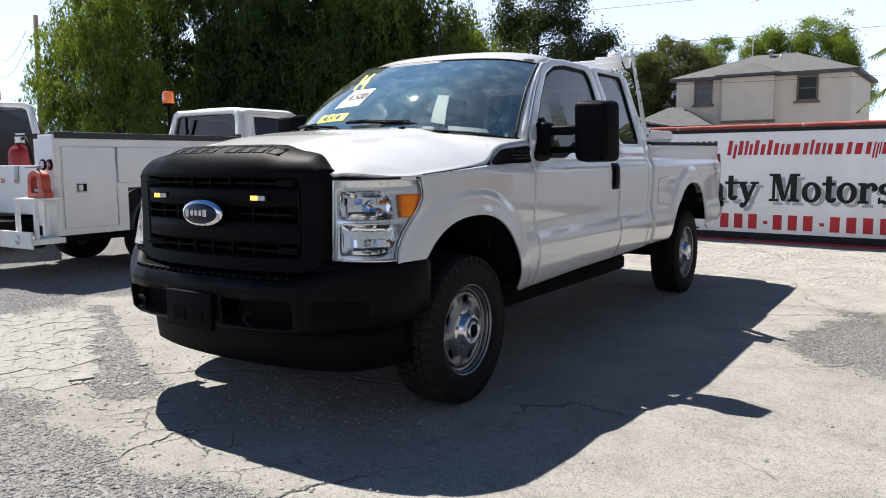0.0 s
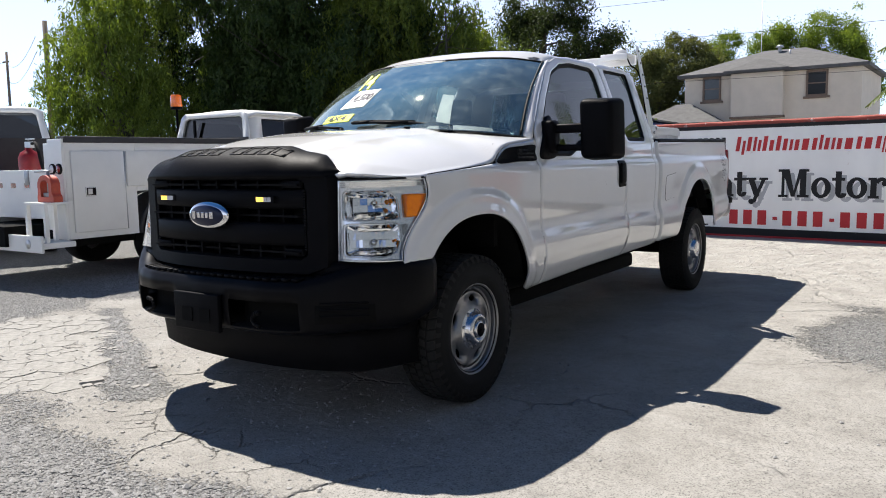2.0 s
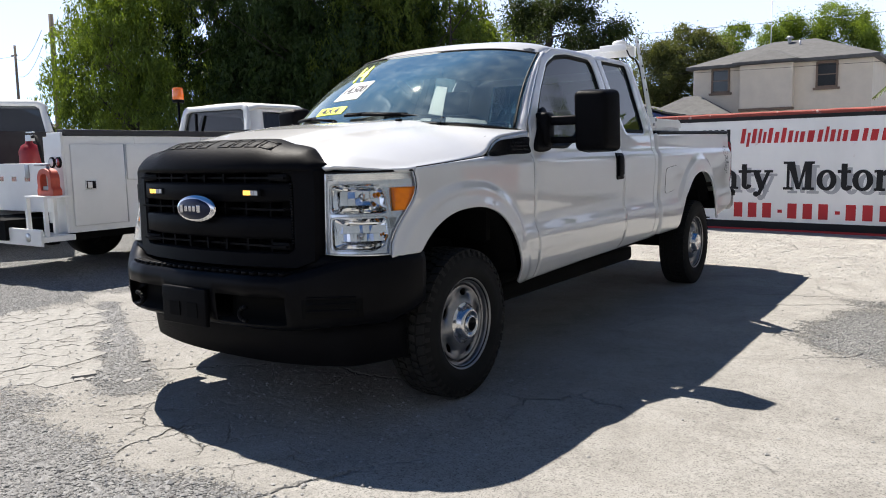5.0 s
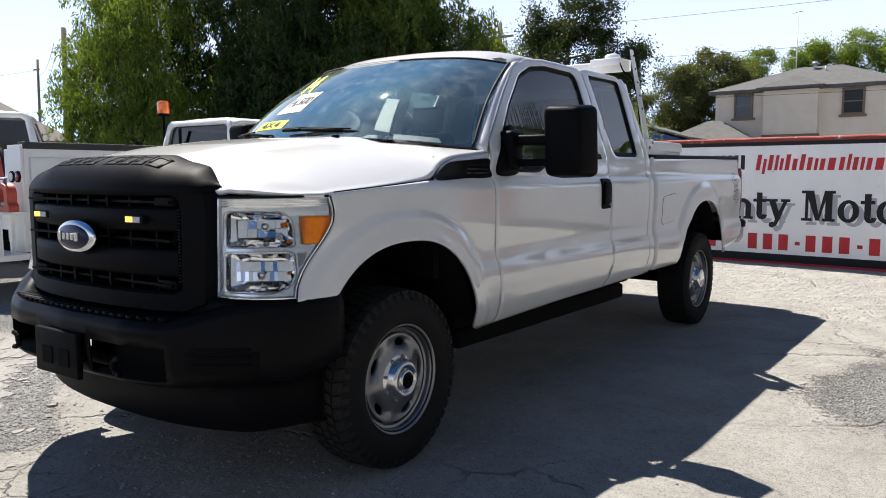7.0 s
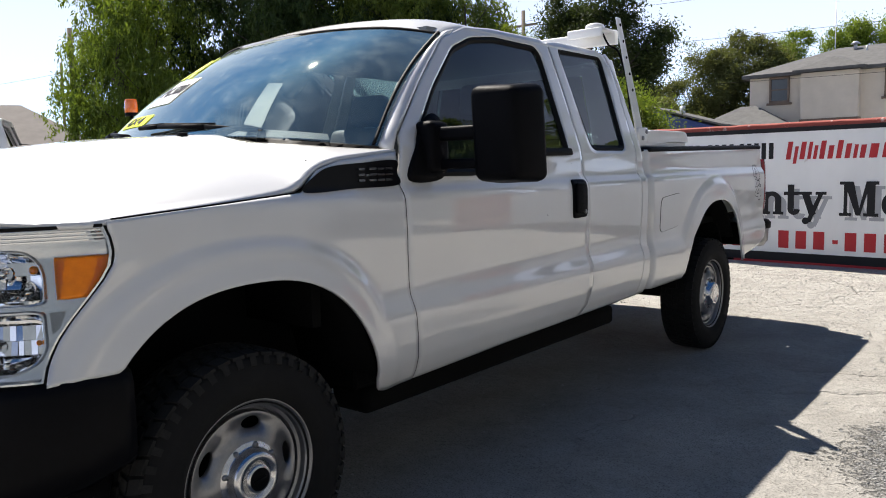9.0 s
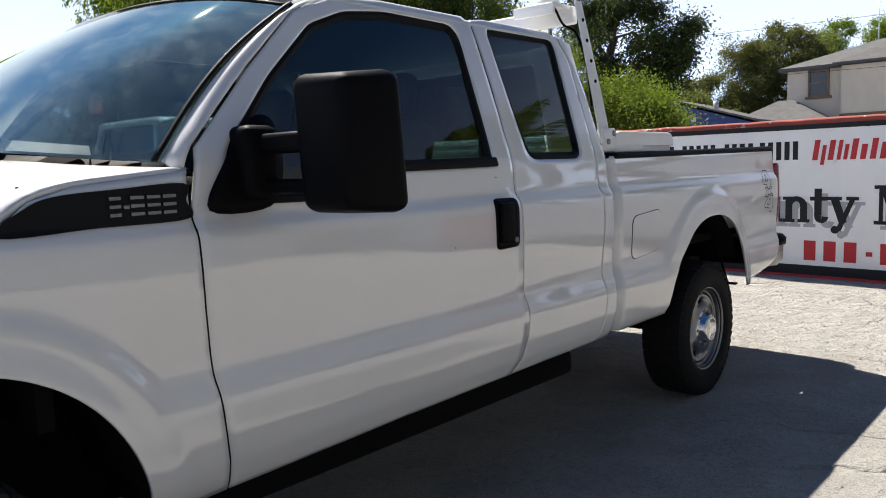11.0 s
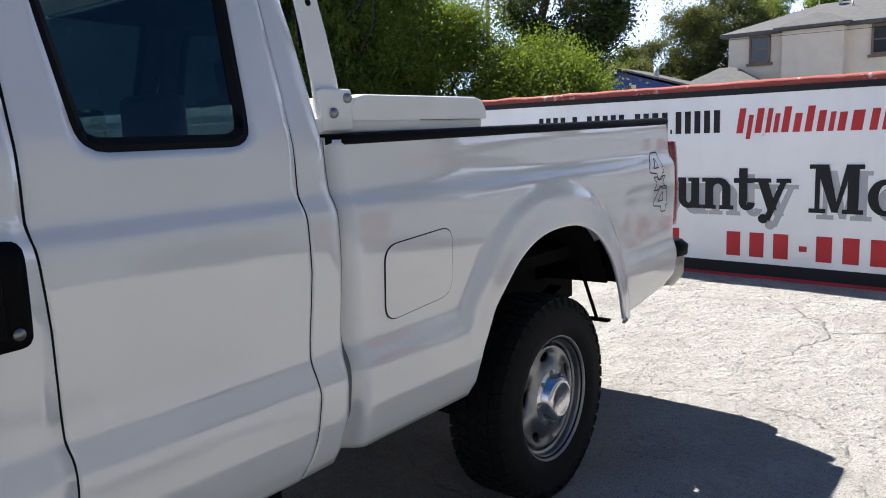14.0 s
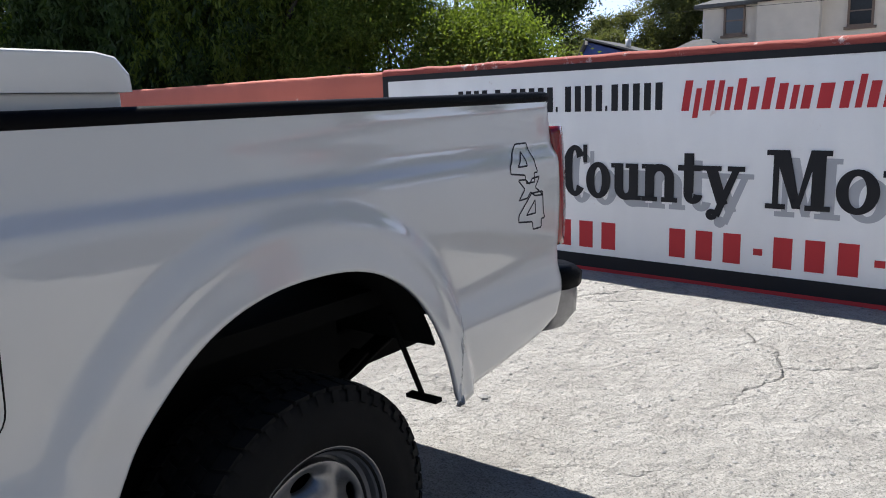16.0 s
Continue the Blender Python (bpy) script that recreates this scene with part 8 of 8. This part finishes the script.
def build_tree(label, at, trunk_h, trunk_r, blobs, leaves, size, dark, light, seed, droop=0.4, slim=0.38, limbs=6, trans=0.35, gap=-0.14):
    rng = np.random.default_rng(seed)
    t = thing("tree", label, "tree", at=at)
    bm = bmesh.new()
    pts = [Vector((0, 0, -0.1))]
    for k in range(1, 6):
        pts.append(Vector((rng.normal() * 0.10 * k, rng.normal() * 0.10 * k, trunk_h * k / 5)))
    for k, (p, q) in enumerate(zip(pts, pts[1:])):
        cyl(bm, p, q, trunk_r * (1.25 - 0.13 * k), trunk_r * (1.12 - 0.13 * k), n=12, caps=False)
    for k in range(limbs):
        b = blobs[k % len(blobs)]
        st = pts[2 + k % 4]
        end = Vector((b[0] + rng.normal() * b[3] * 0.35, b[1] + rng.normal() * b[4] * 0.35, b[2] + rng.uniform(-0.2, 0.5) * b[5]))
        mid = (st + end) / 2 + Vector((rng.normal() * 0.3, rng.normal() * 0.3, 0.3))
        r = trunk_r * 0.24
        cyl(bm, st, mid, r, r * 0.6, n=8, caps=False)
        cyl(bm, mid, end, r * 0.6, r * 0.2, n=8, caps=False)
        for _ in range(3):
            e2 = mid + (end - mid) * rng.uniform(0.2, 0.8)
            tip = e2 + Vector(rng.normal(size=3)) * 0.8 * min(b[3:])
            cyl(bm, e2, tip, r * 0.3, r * 0.08, n=6, caps=False)
    part("trunk", bm, BARK, t, "rough branching trunk")
    mat = leaf_material("foliage", dark, light, trans)
    quads_mesh("crown", leaf_cloud(blobs, leaves, size, rng, droop, slim, gap, seed * 3.7), mat, t)
    return t


DARK, MIDG, BRIGHT = (0.014, 0.030, 0.010), (0.04, 0.075, 0.018), (0.15, 0.22, 0.04)


def build_trees():
    # row of drooping trees behind the wall
    build_tree("drooping light green tree with hanging fine leaves", (-17.2, 11.2, 0), 4.0, 0.22,
               [(0, 0, 4.6, 2.2, 1.6, 1.9), (-1.4, 0, 3.4, 1.7, 1.5, 1.6), (1.4, 0, 3.0, 1.8, 1.5, 1.7), (0.6, 0, 6.2, 2.0, 1.5, 1.2), (-1.9, 0.2, 5.0, 0.9, 1.0, 1.2), (-0.6, -0.3, 2.4, 2.2, 1.0, 1.0), (-3.0, 0, 5.1, 0.8, 0.8, 0.3), (-2.9, 0, 3.8, 0.7, 0.8, 0.8)], 85000, 0.135, (0.028, 0.052, 0.010), (0.19, 0.27, 0.05), 11, 0.9, 0.26, trans=0.5, gap=-0.05)
    build_tree("broad dark green tree behind the wall", (-14.6, 13.4, 0), 4.5, 0.32,
               [(0, 0, 6.0, 3.4, 2.2, 3.2), (-1.6, 0, 3.6, 2.4, 2.0, 2.4), (2.0, 0, 3.4, 2.6, 2.0, 2.4), (0.5, 0, 8.6, 3.4, 2.4, 2.2)], 120000, 0.15, DARK, (0.05, 0.085, 0.02), 12, 0.7, 0.3)
    build_tree("broad dark green tree behind the wall", (-11.2, 13.2, 0), 4.5, 0.32,
               [(0, 0, 5.6, 3.0, 2.2, 3.0), (-1.6, 0, 3.2, 2.4, 2.0, 2.2), (1.6, 0, 3.2, 2.2, 2.0, 2.2), (-0.5, 0, 8.2, 3.0, 2.2, 2.2)], 120000, 0.15, DARK, (0.05, 0.085, 0.02), 13, 0.7, 0.3)
    build_tree("drooping green tree with hanging leaves behind the wall", (-8.3, 13.4, 0), 3.6, 0.24,
               [(-0.6, 0, 4.4, 1.9, 1.6, 1.4), (-1.4, 0, 3.2, 1.8, 1.6, 1.6), (0.8, 0.3, 3.2, 1.3, 1.4, 1.2), (1.6, 0, 3.9, 0.8, 0.9, 0.55), (-1.2, 0, 5.6, 1.7, 1.4, 1.0), (0.3, 0, 2.4, 1.6, 1.2, 1.0)], 80000, 0.13, (0.035, 0.06, 0.012), (0.17, 0.23, 0.04), 14, 0.85, 0.28, trans=0.5, gap=-0.05)
    # bright bushes above the wall beside the sign
    build_tree("bright green leafy bush behind the wall", (-5.9, 13.2, 0), 2.0, 0.10,
               [(-1.6, 0, 2.6, 0.7, 0.7, 1.3), (-0.8, 0, 2.2, 0.7, 0.7, 1.0), (0.1, -0.2, 2.5, 0.35, 0.4, 0.4), (-0.45, -0.3, 2.9, 0.3, 0.4, 0.35), (0.5, 0.3, 1.9, 0.8, 0.8, 1.0), (-0.2, 0, 3.0, 0.5, 0.6, 0.5), (-0.9, 0.2, 3.6, 0.55, 0.6, 0.6), (-1.3, 0.1, 4.2, 0.5, 0.5, 0.5), (0.35, 0.1, 3.1, 0.35, 0.4, 0.45)], 150000, 0.050, (0.018, 0.038, 0.008), (0.19, 0.27, 0.05), 15, 0.3, 0.45, trans=0.5, gap=0.0)
    build_tree("bright green leafy bush behind the wall", (-4.5, 13.6, 0), 1.8, 0.10,
               [(0, 0, 1.7, 0.8, 0.7, 0.8), (-0.6, 0.2, 1.9, 0.6, 0.6, 0.8), (-0.25, -0.2, 2.55, 0.3, 0.35, 0.45), (0.55, -0.1, 2.15, 0.3, 0.35, 0.3), (1.35, 0, 1.55, 0.45, 0.5, 0.55), (0.8, 0, 1.7, 0.7, 0.7, 0.7), (0.3, 0, 2.5, 0.45, 0.5, 0.4), (0.95, 0, 2.3, 0.35, 0.4, 0.35)], 150000, 0.050, (0.018, 0.038, 0.008), (0.19, 0.27, 0.05), 16, 0.2, 0.5, trans=0.5, gap=0.0)
    # tall open dark tree
    build_tree("tall open tree with dark clumped leaves", (-10.5, 25.0, 0), 5.6, 0.22,
               [(0, 0, 5.6, 1.9, 1.6, 1.4), (1.5, 0, 4.6, 0.9, 1.0, 0.7), (-0.8, 0, 6.9, 0.9, 1.0, 0.9), (0.5, 0, 7.4, 1.1, 1.1, 0.9), (2.4, 0, 5.6, 0.5, 0.6, 0.35), (-1.0, 0, 4.6, 0.8, 0.9, 0.9), (0.9, 0, 3.8, 0.9, 0.9, 0.9), (2.0, 0, 4.9, 0.6, 0.6, 0.35)], 60000, 0.11, (0.012, 0.024, 0.009), (0.055, 0.08, 0.022), 17, 0.1, 0.45, limbs=14, gap=0.03)
    # trees round the houses: ragged heads of many small masses, the green ones with upright shoots
    olive, fresh = ((0.05, 0.065, 0.022), (0.15, 0.17, 0.07)), ((0.06, 0.10, 0.018), (0.22, 0.31, 0.055))
    for k, (x, y, h, w, tone, up) in enumerate(((-20.8, 52, 6.2, 1.7, olive, 0.0), (-18.4, 51, 7.4, 1.7, olive, 0.0), (-15.9, 53, 10.0, 2.1, olive, 0.1), (-13.0, 54, 10.6, 2.0, olive, 0.1), (-11.4, 59, 10.6, 1.6, fresh, 0.6),
                                                (-9.6, 60, 9.9, 2.0, fresh, 0.7), (-7.2, 60, 10.9, 1.9, fresh, 0.8), (-5.4, 60, 11.6, 1.6, fresh, 0.9), (-3.8, 60, 10.4, 1.3, fresh, 0.7), (-17.0, 47, 5.2, 1.8, olive, 0.0))):
        rng = random.Random(70 + k)
        blobs = [(0, 0, h * 0.55, w * 0.8, w * 0.6, h * 0.20)]
        for _ in range(26):
            a, q = rng.uniform(0, 6.283), rng.uniform(0.25, 1.0)
            zz = h * rng.uniform(0.22, 0.92)
            reach = 1.45 * w * q * (1.0 if zz < 0.72 * h else 0.8)
            r = w * rng.uniform(0.26, 0.50)
            blobs.append((reach * math.cos(a), 0.6 * reach * math.sin(a), zz, r, r, r * (1.0 + 1.2 * up * rng.random())))
        build_tree("leafy tree standing behind the houses" if tone is fresh else "olive green tree behind the small house", (x, y, 0), h * 0.6, 0.20, blobs, 60000, 0.15, *tone, 30 + k, -0.5 * up, 0.42, limbs=12, trans=0.5, gap=-0.10)


build_trees()


def build_palm(x, y, seed, tall=3.0):
    p = thing("palm_tree", "green feathery palm standing beyond the wall", "palm tree", at=(x, y, 0), group="palms beyond the wall")
    rng = random.Random(seed)
    bm = bmesh.new()
    for k in range(9):
        cyl(bm, (0.02 * math.sin(k), 0.02 * math.cos(k), 0.1117 * tall * k), (0.02 * math.sin(k + 1), 0.02 * math.cos(k + 1), 0.1117 * tall * (k + 1)), 0.17 + 0.02 * (k % 2), 0.15, n=14)
    part("trunk", bm, BARK, p, "ringed palm trunk")
    mat = leaf_material("palm_leaf", (0.05, 0.085, 0.02), (0.16, 0.22, 0.05), 0.3)
    for k in range(26):
        a = 2.399 * k
        up = 1.35 - 1.45 * (k / 26)
        length = rng.uniform(1.5, 2.0)
        bm = bmesh.new()
        spine = []
        for s in np.linspace(0, 1, 9):
            r = length * s * math.cos(up * (1 - 0.2 * s))
            z = tall - 0.05 + length * s * math.sin(up) - 0.95 * s * s
            spine.append(Vector((r * math.cos(a), r * math.sin(a), z)))
        for q, w in zip(spine, spine[1:]):
            cyl(bm, q, w, 0.014, 0.010, n=5, caps=False)
        side = Vector((-math.sin(a), math.cos(a), 0))
        for i in range(34):
            s = 0.12 + 0.86 * i / 34
            j = min(7, int(s * 8))
            q = spine[j] + (spine[j + 1] - spine[j]) * (s * 8 - j)
            t = (spine[j + 1] - spine[j]).normalized()
            L = 0.62 * math.sin(math.pi * min(1, 0.25 + 0.72 * s))
            for sd in (-1, 1):
                tip = q + (side * sd * 0.85 + t * 0.55) * L + Vector((0, 0, -0.22 * L - 0.05 * rng.random()))
                wv = t * 0.018
                vs = [bm.verts.new(v) for v in (q - wv, q + wv, (q + tip) / 2 + wv * 1.1 + Vector((0, 0, 0.02)), tip, (q + tip) / 2 - wv * 1.1 + Vector((0, 0, 0.02)))]
                bm.faces.new(vs)
        part("frond", bm, mat, p, smooth=False)


build_palm(3.75, 10.6, 8)
build_palm(5.4, 10.2, 9, 4.9)


# ================= houses and poles =================
M["stucco"] = surface("cream_stucco", (0.60, 0.53, 0.44), 0.9, vary=0.06, scale=1.5, grain=0.3, grain_scale=30)
M["shingle"] = surface("grey_shingle", (0.088, 0.087, 0.086), 0.9, vary=0.3, scale=3, grain=0.5, grain_scale=25)
M["brown_trim"] = surface("brown_window_trim", (0.16, 0.11, 0.08), 0.7, vary=0.15)
M["blue_siding"] = surface("dark_blue_siding", (0.025, 0.05, 0.18), 0.7, vary=0.12)
M["wood_pole"] = surface("weathered_pole", (0.16, 0.13, 0.10), 0.9, vary=0.25, scale=4)
M["galvanised"] = surface("galvanised_steel", (0.40, 0.41, 0.42), 0.5, 0.6, vary=0.15)


def hip_roof(bm, x0, x1, y0, y1, z0, z1, over, ridge):
    a = [bm.verts.new(p) for p in ((x0 - over, y0 - over, z0), (x1 + over, y0 - over, z0), (x1 + over, y1 + over, z0), (x0 - over, y1 + over, z0))]
    ym = (y0 + y1) / 2
    r = [bm.verts.new((x0 + ridge, ym, z1)), bm.verts.new((x1 - ridge, ym, z1))]
    b = [bm.verts.new((v.co.x, v.co.y, z0 - 0.18)) for v in a]
    for f in ((a[0], a[1], r[1], r[0]), (a[1], a[2], r[1]), (a[2], a[3], r[0], r[1]), (a[3], a[0], r[0])):
        bm.faces.new(f)
    for i in range(4):
        bm.faces.new((a[(i + 1) % 4], a[i], b[i], b[(i + 1) % 4]))
    bm.faces.new(b)


def house_window(h, x, y, z, w, hh):
    wn_ = part("window", boxes((x - w / 2, x - w / 2 + 0.10, y - 0.10, y + 0.05, z, z + hh), (x + w / 2 - 0.10, x + w / 2, y - 0.10, y + 0.05, z, z + hh), (x - w / 2, x + w / 2, y - 0.10, y + 0.05, z + hh - 0.12, z + hh), (x - w / 2, x + w / 2, y - 0.10, y + 0.05, z, z + 0.10), (x - w / 2 + 0.1, x + w / 2 - 0.1, y - 0.06, y + 0.02, z + hh * 0.5 - 0.03, z + hh * 0.5 + 0.03)), "brown_trim", h, "brown framed window", smooth=False)
    part("sill", boxes((x - w / 2 - 0.12, x + w / 2 + 0.12, y - 0.16, y + 0.02, z - 0.12, z)), "brown_trim", wn_, smooth=False)
    part("pane", boxes((x - w / 2 + 0.08, x + w / 2 - 0.08, y - 0.045, y - 0.035, z + 0.08, z + hh - 0.1)), "window_dark", wn_, smooth=False)


M["window_dark"] = surface("dark_window_pane", (0.03, 0.032, 0.035), 0.12, vary=0.2, scale=1)


def build_house():
    h = thing("two_storey_house", "cream stucco two-storey house with a grey hip roof", "house", at=HOUSE_AT, rz=HOUSE_TURN)
    w, d, e = 9.55, 8.2, 5.90
    part("wall", boxes((0, w, 0, d, 0, e)), "stucco", h, smooth=False)
    part("projecting_bay", boxes((2.85, 5.68, -0.5, 0.05, 3.45, e)), "stucco", h, smooth=False)
    part("bay_trim", boxes((2.81, 5.72, -0.55, 0.04, 3.32, 3.45)), "brown_trim", h, smooth=False)
    bm = bmesh.new()
    hip_roof(bm, 0, w, 0, d, e + 0.16, e + 1.72, 0.36, 3.6)
    r = part("roof", bm, "shingle", h, "grey shingle hip roof", smooth=False)
    bm = bmesh.new()
    vs = [bm.verts.new(p) for p in ((2.50, -0.86, e + 0.17), (6.03, -0.86, e + 0.17), (4.27, 0.35, e + 0.86), (4.27, 2.0, e + 1.0), (6.03, 0.2, e + 0.2), (2.50, 0.2, e + 0.2), (2.50, -0.86, e + 0.02), (6.03, -0.86, e + 0.02))]
    for f in ((0, 1, 2), (1, 4, 3, 2), (5, 0, 2, 3), (6, 7, 1, 0), (7, 6, 5, 4)):
        bm.faces.new([vs[i] for i in f])
    part("bay_roof", bm, "shingle", h, smooth=False)
    bm = bmesh.new()
    cyl(bm, (4.6, d / 2 - 0.6, e + 1.4), (4.6, d / 2 - 0.6, e + 1.84), 0.10, n=12)
    cyl(bm, (4.6, d / 2 - 0.6, e + 1.78), (4.6, d / 2 - 0.6, e + 1.92), 0.26, 0.12, n=12)
    cyl(bm, (5.3, d / 2 - 1.2, e + 1.1), (5.3, d / 2 - 1.2, e + 1.55), 0.05, n=8)
    part("roof_vent", bm, "galvanised", r)
    house_window(h, 1.62, 0.0, 4.46, 1.06, 1.42)
    house_window(h, 7.34, 0.0, 4.42, 1.10, 1.42)
    return h


HOUSE_AT, HOUSE_TURN = (-11.23, 45.2, 0), -1.5
build_house()


def build_blue_house():
    """Its gable faces the lot; the roof falls steeply on one side and long and shallow on the other, with a second hipped roof behind."""
    h = thing("small_house", "small dark blue house with low grey roofs", "house", at=BLUE_AT, rz=BLUE_TURN)
    e, peak, w, d = 3.08, 4.15, 4.1, 4.0
    xp = 0.55
    bm = bmesh.new()
    front = [bm.verts.new((x, 0, z)) for x, z in ((0, 0), (w, 0), (w, e), (xp, peak), (0, e))]
    rear = [bm.verts.new((x, d, z)) for x, z in ((0, 0), (w, 0), (w, e), (xp, peak), (0, e))]
    bm.faces.new(front)
    bm.faces.new(rear[::-1])
    for i in range(5):
        bm.faces.new((front[i], rear[i], rear[(i + 1) % 5], front[(i + 1) % 5]))
    part("wall", bm, "blue_siding", h, smooth=False)
    bm = bmesh.new()
    ridge = [bm.verts.new((xp, y, peak + 0.10)) for y in (-0.25, d + 0.3)]
    for x, z in ((-0.30, e - 0.45), (w + 0.35, e + 0.02)):
        low = [bm.verts.new((x, y, z)) for y in (-0.25, d + 0.3)]
        f = (low[0], low[1], ridge[1], ridge[0])
        bm.faces.new(f if x < 0 else f[::-1])
    part("roof", bm, "shingle", h, "low grey gable roof", smooth=False, thick=0.10)
    part("barge_board", boxes((xp - 0.06, xp + 0.06, -0.29, -0.25, peak - 0.12, peak + 0.10)), "stucco", h, smooth=False)
    part("rear_wing", boxes((2.2, 6.4, d + 0.1, d + 4.0, 0, 3.0)), "blue_siding", h, smooth=False)
    bm = bmesh.new()
    hip_roof(bm, 2.2, 6.4, d + 0.1, d + 4.0, 3.15, 4.35, 0.4, 1.7)
    part("wing_roof", bm, "shingle", h, "grey hip roof of the rear wing", smooth=False)
    bm = bmesh.new()
    cyl(bm, (2.2, 0.9, 3.7), (2.2, 0.9, 4.25), 0.13, n=10)
    part("roof_vent", bm, "galvanised", h)
    part("gable_vent", boxes((1.25, 1.50, -0.03, 0.0, 3.22, 3.45)), "stucco", h, smooth=False)


BLUE_AT, BLUE_TURN = (-15.05, 38.5, 0), 4.0
build_blue_house()


def build_left_building():
    h = thing("low_building", "low tan building far behind the trucks", "building", at=(-45.5, 8.2, 0), rz=62.4)
    part("wall", boxes((0, 14, 0, 8, 0, 3.0)), "stucco", h, smooth=False)
    bm = bmesh.new()
    hip_roof(bm, 0, 14, 0, 8, 3.1, 5.5, 0.5, 3.5)
    part("roof", bm, "roof_tan", h, smooth=False)


M["roof_tan"] = surface("tan_brown_roof", (0.13, 0.115, 0.105), 0.9, vary=0.15, scale=2)
build_left_building()


def build_poles():
    for x, y, hh, label in ((-22.95, 12.1, 6.2, "weathered wooden utility pole with a lamp arm"), (-50.4, 24.7, 9.0, "weathered wooden utility pole with a lamp arm")):
        p = thing("utility_pole", label, "utility pole", at=(x, y, 0))
        bm = bmesh.new()
        cyl(bm, (0, 0, 0), (0.02 * hh, 0, hh), 0.11, 0.08, n=12)
        part("pole", bm, "wood_pole", p)
        if hh > 7:
            part("cross_arm", boxes((-0.35, 0.35, -0.05, 0.05, hh - 0.7, hh - 0.60)), "wood_pole", p, smooth=False)
    p = thing("utility_pole", "slim wooden pole far behind the trees", "utility pole", at=(-21.8, 38.0, 0))
    bm = bmesh.new()
    cyl(bm, (0, 0, 0), (0, 0, 10.2), 0.15, 0.11, n=12)
    part("pole", bm, "wood_pole", p)
    part("cross_arm", boxes((-0.9, 0.9, -0.06, 0.06, 9.3, 9.42)), "wood_pole", p, smooth=False)
    a = thing("aerial_mast", "thin aerial mast behind the house", "antenna", at=(-8.85, 54.5, 0))
    bm = bmesh.new()
    cyl(bm, (0, 0, 0), (0, 0, 12.0), 0.035, 0.025, n=8)
    cyl(bm, (-0.35, 0, 11.9), (0.25, 0, 11.95), 0.03, n=6)
    part("mast", bm, "galvanised", a)
    # overhead lines
    spans = [((-50.4, 24.7, 8.3), (-23.2, 11.95, 5.7)), ((-50.4, 24.7, 7.2), (-23.2, 11.95, 5.2)), ((-90, 20, 9.5), (-50.4, 24.7, 8.3)), ((-90, 18, 6.2), (-50.4, 24.7, 5.5)), ((-21.8, 38.0, 9.6), (40, 42.0, 10.6)), ((-21.8, 38.0, 7.6), (40, 40.0, 8.1)), ((-21.8, 38.0, 5.4), (40, 40.0, 5.9))]
    for p0, p1 in spans:
        bm = bmesh.new()
        p0, p1 = Vector(p0), Vector(p1)
        pts = [p0.lerp(p1, t) - Vector((0, 0, 0.6 * 4 * t * (1 - t))) for t in np.linspace(0, 1, 13)]
        for q, r in zip(pts, pts[1:]):
            cyl(bm, q, r, 0.009, n=5, caps=False)
        ob = link_mesh("power_line", bm, "black_plastic")
        tagged(ob, "thin black overhead power line", "power line", kind="structure")


build_poles()
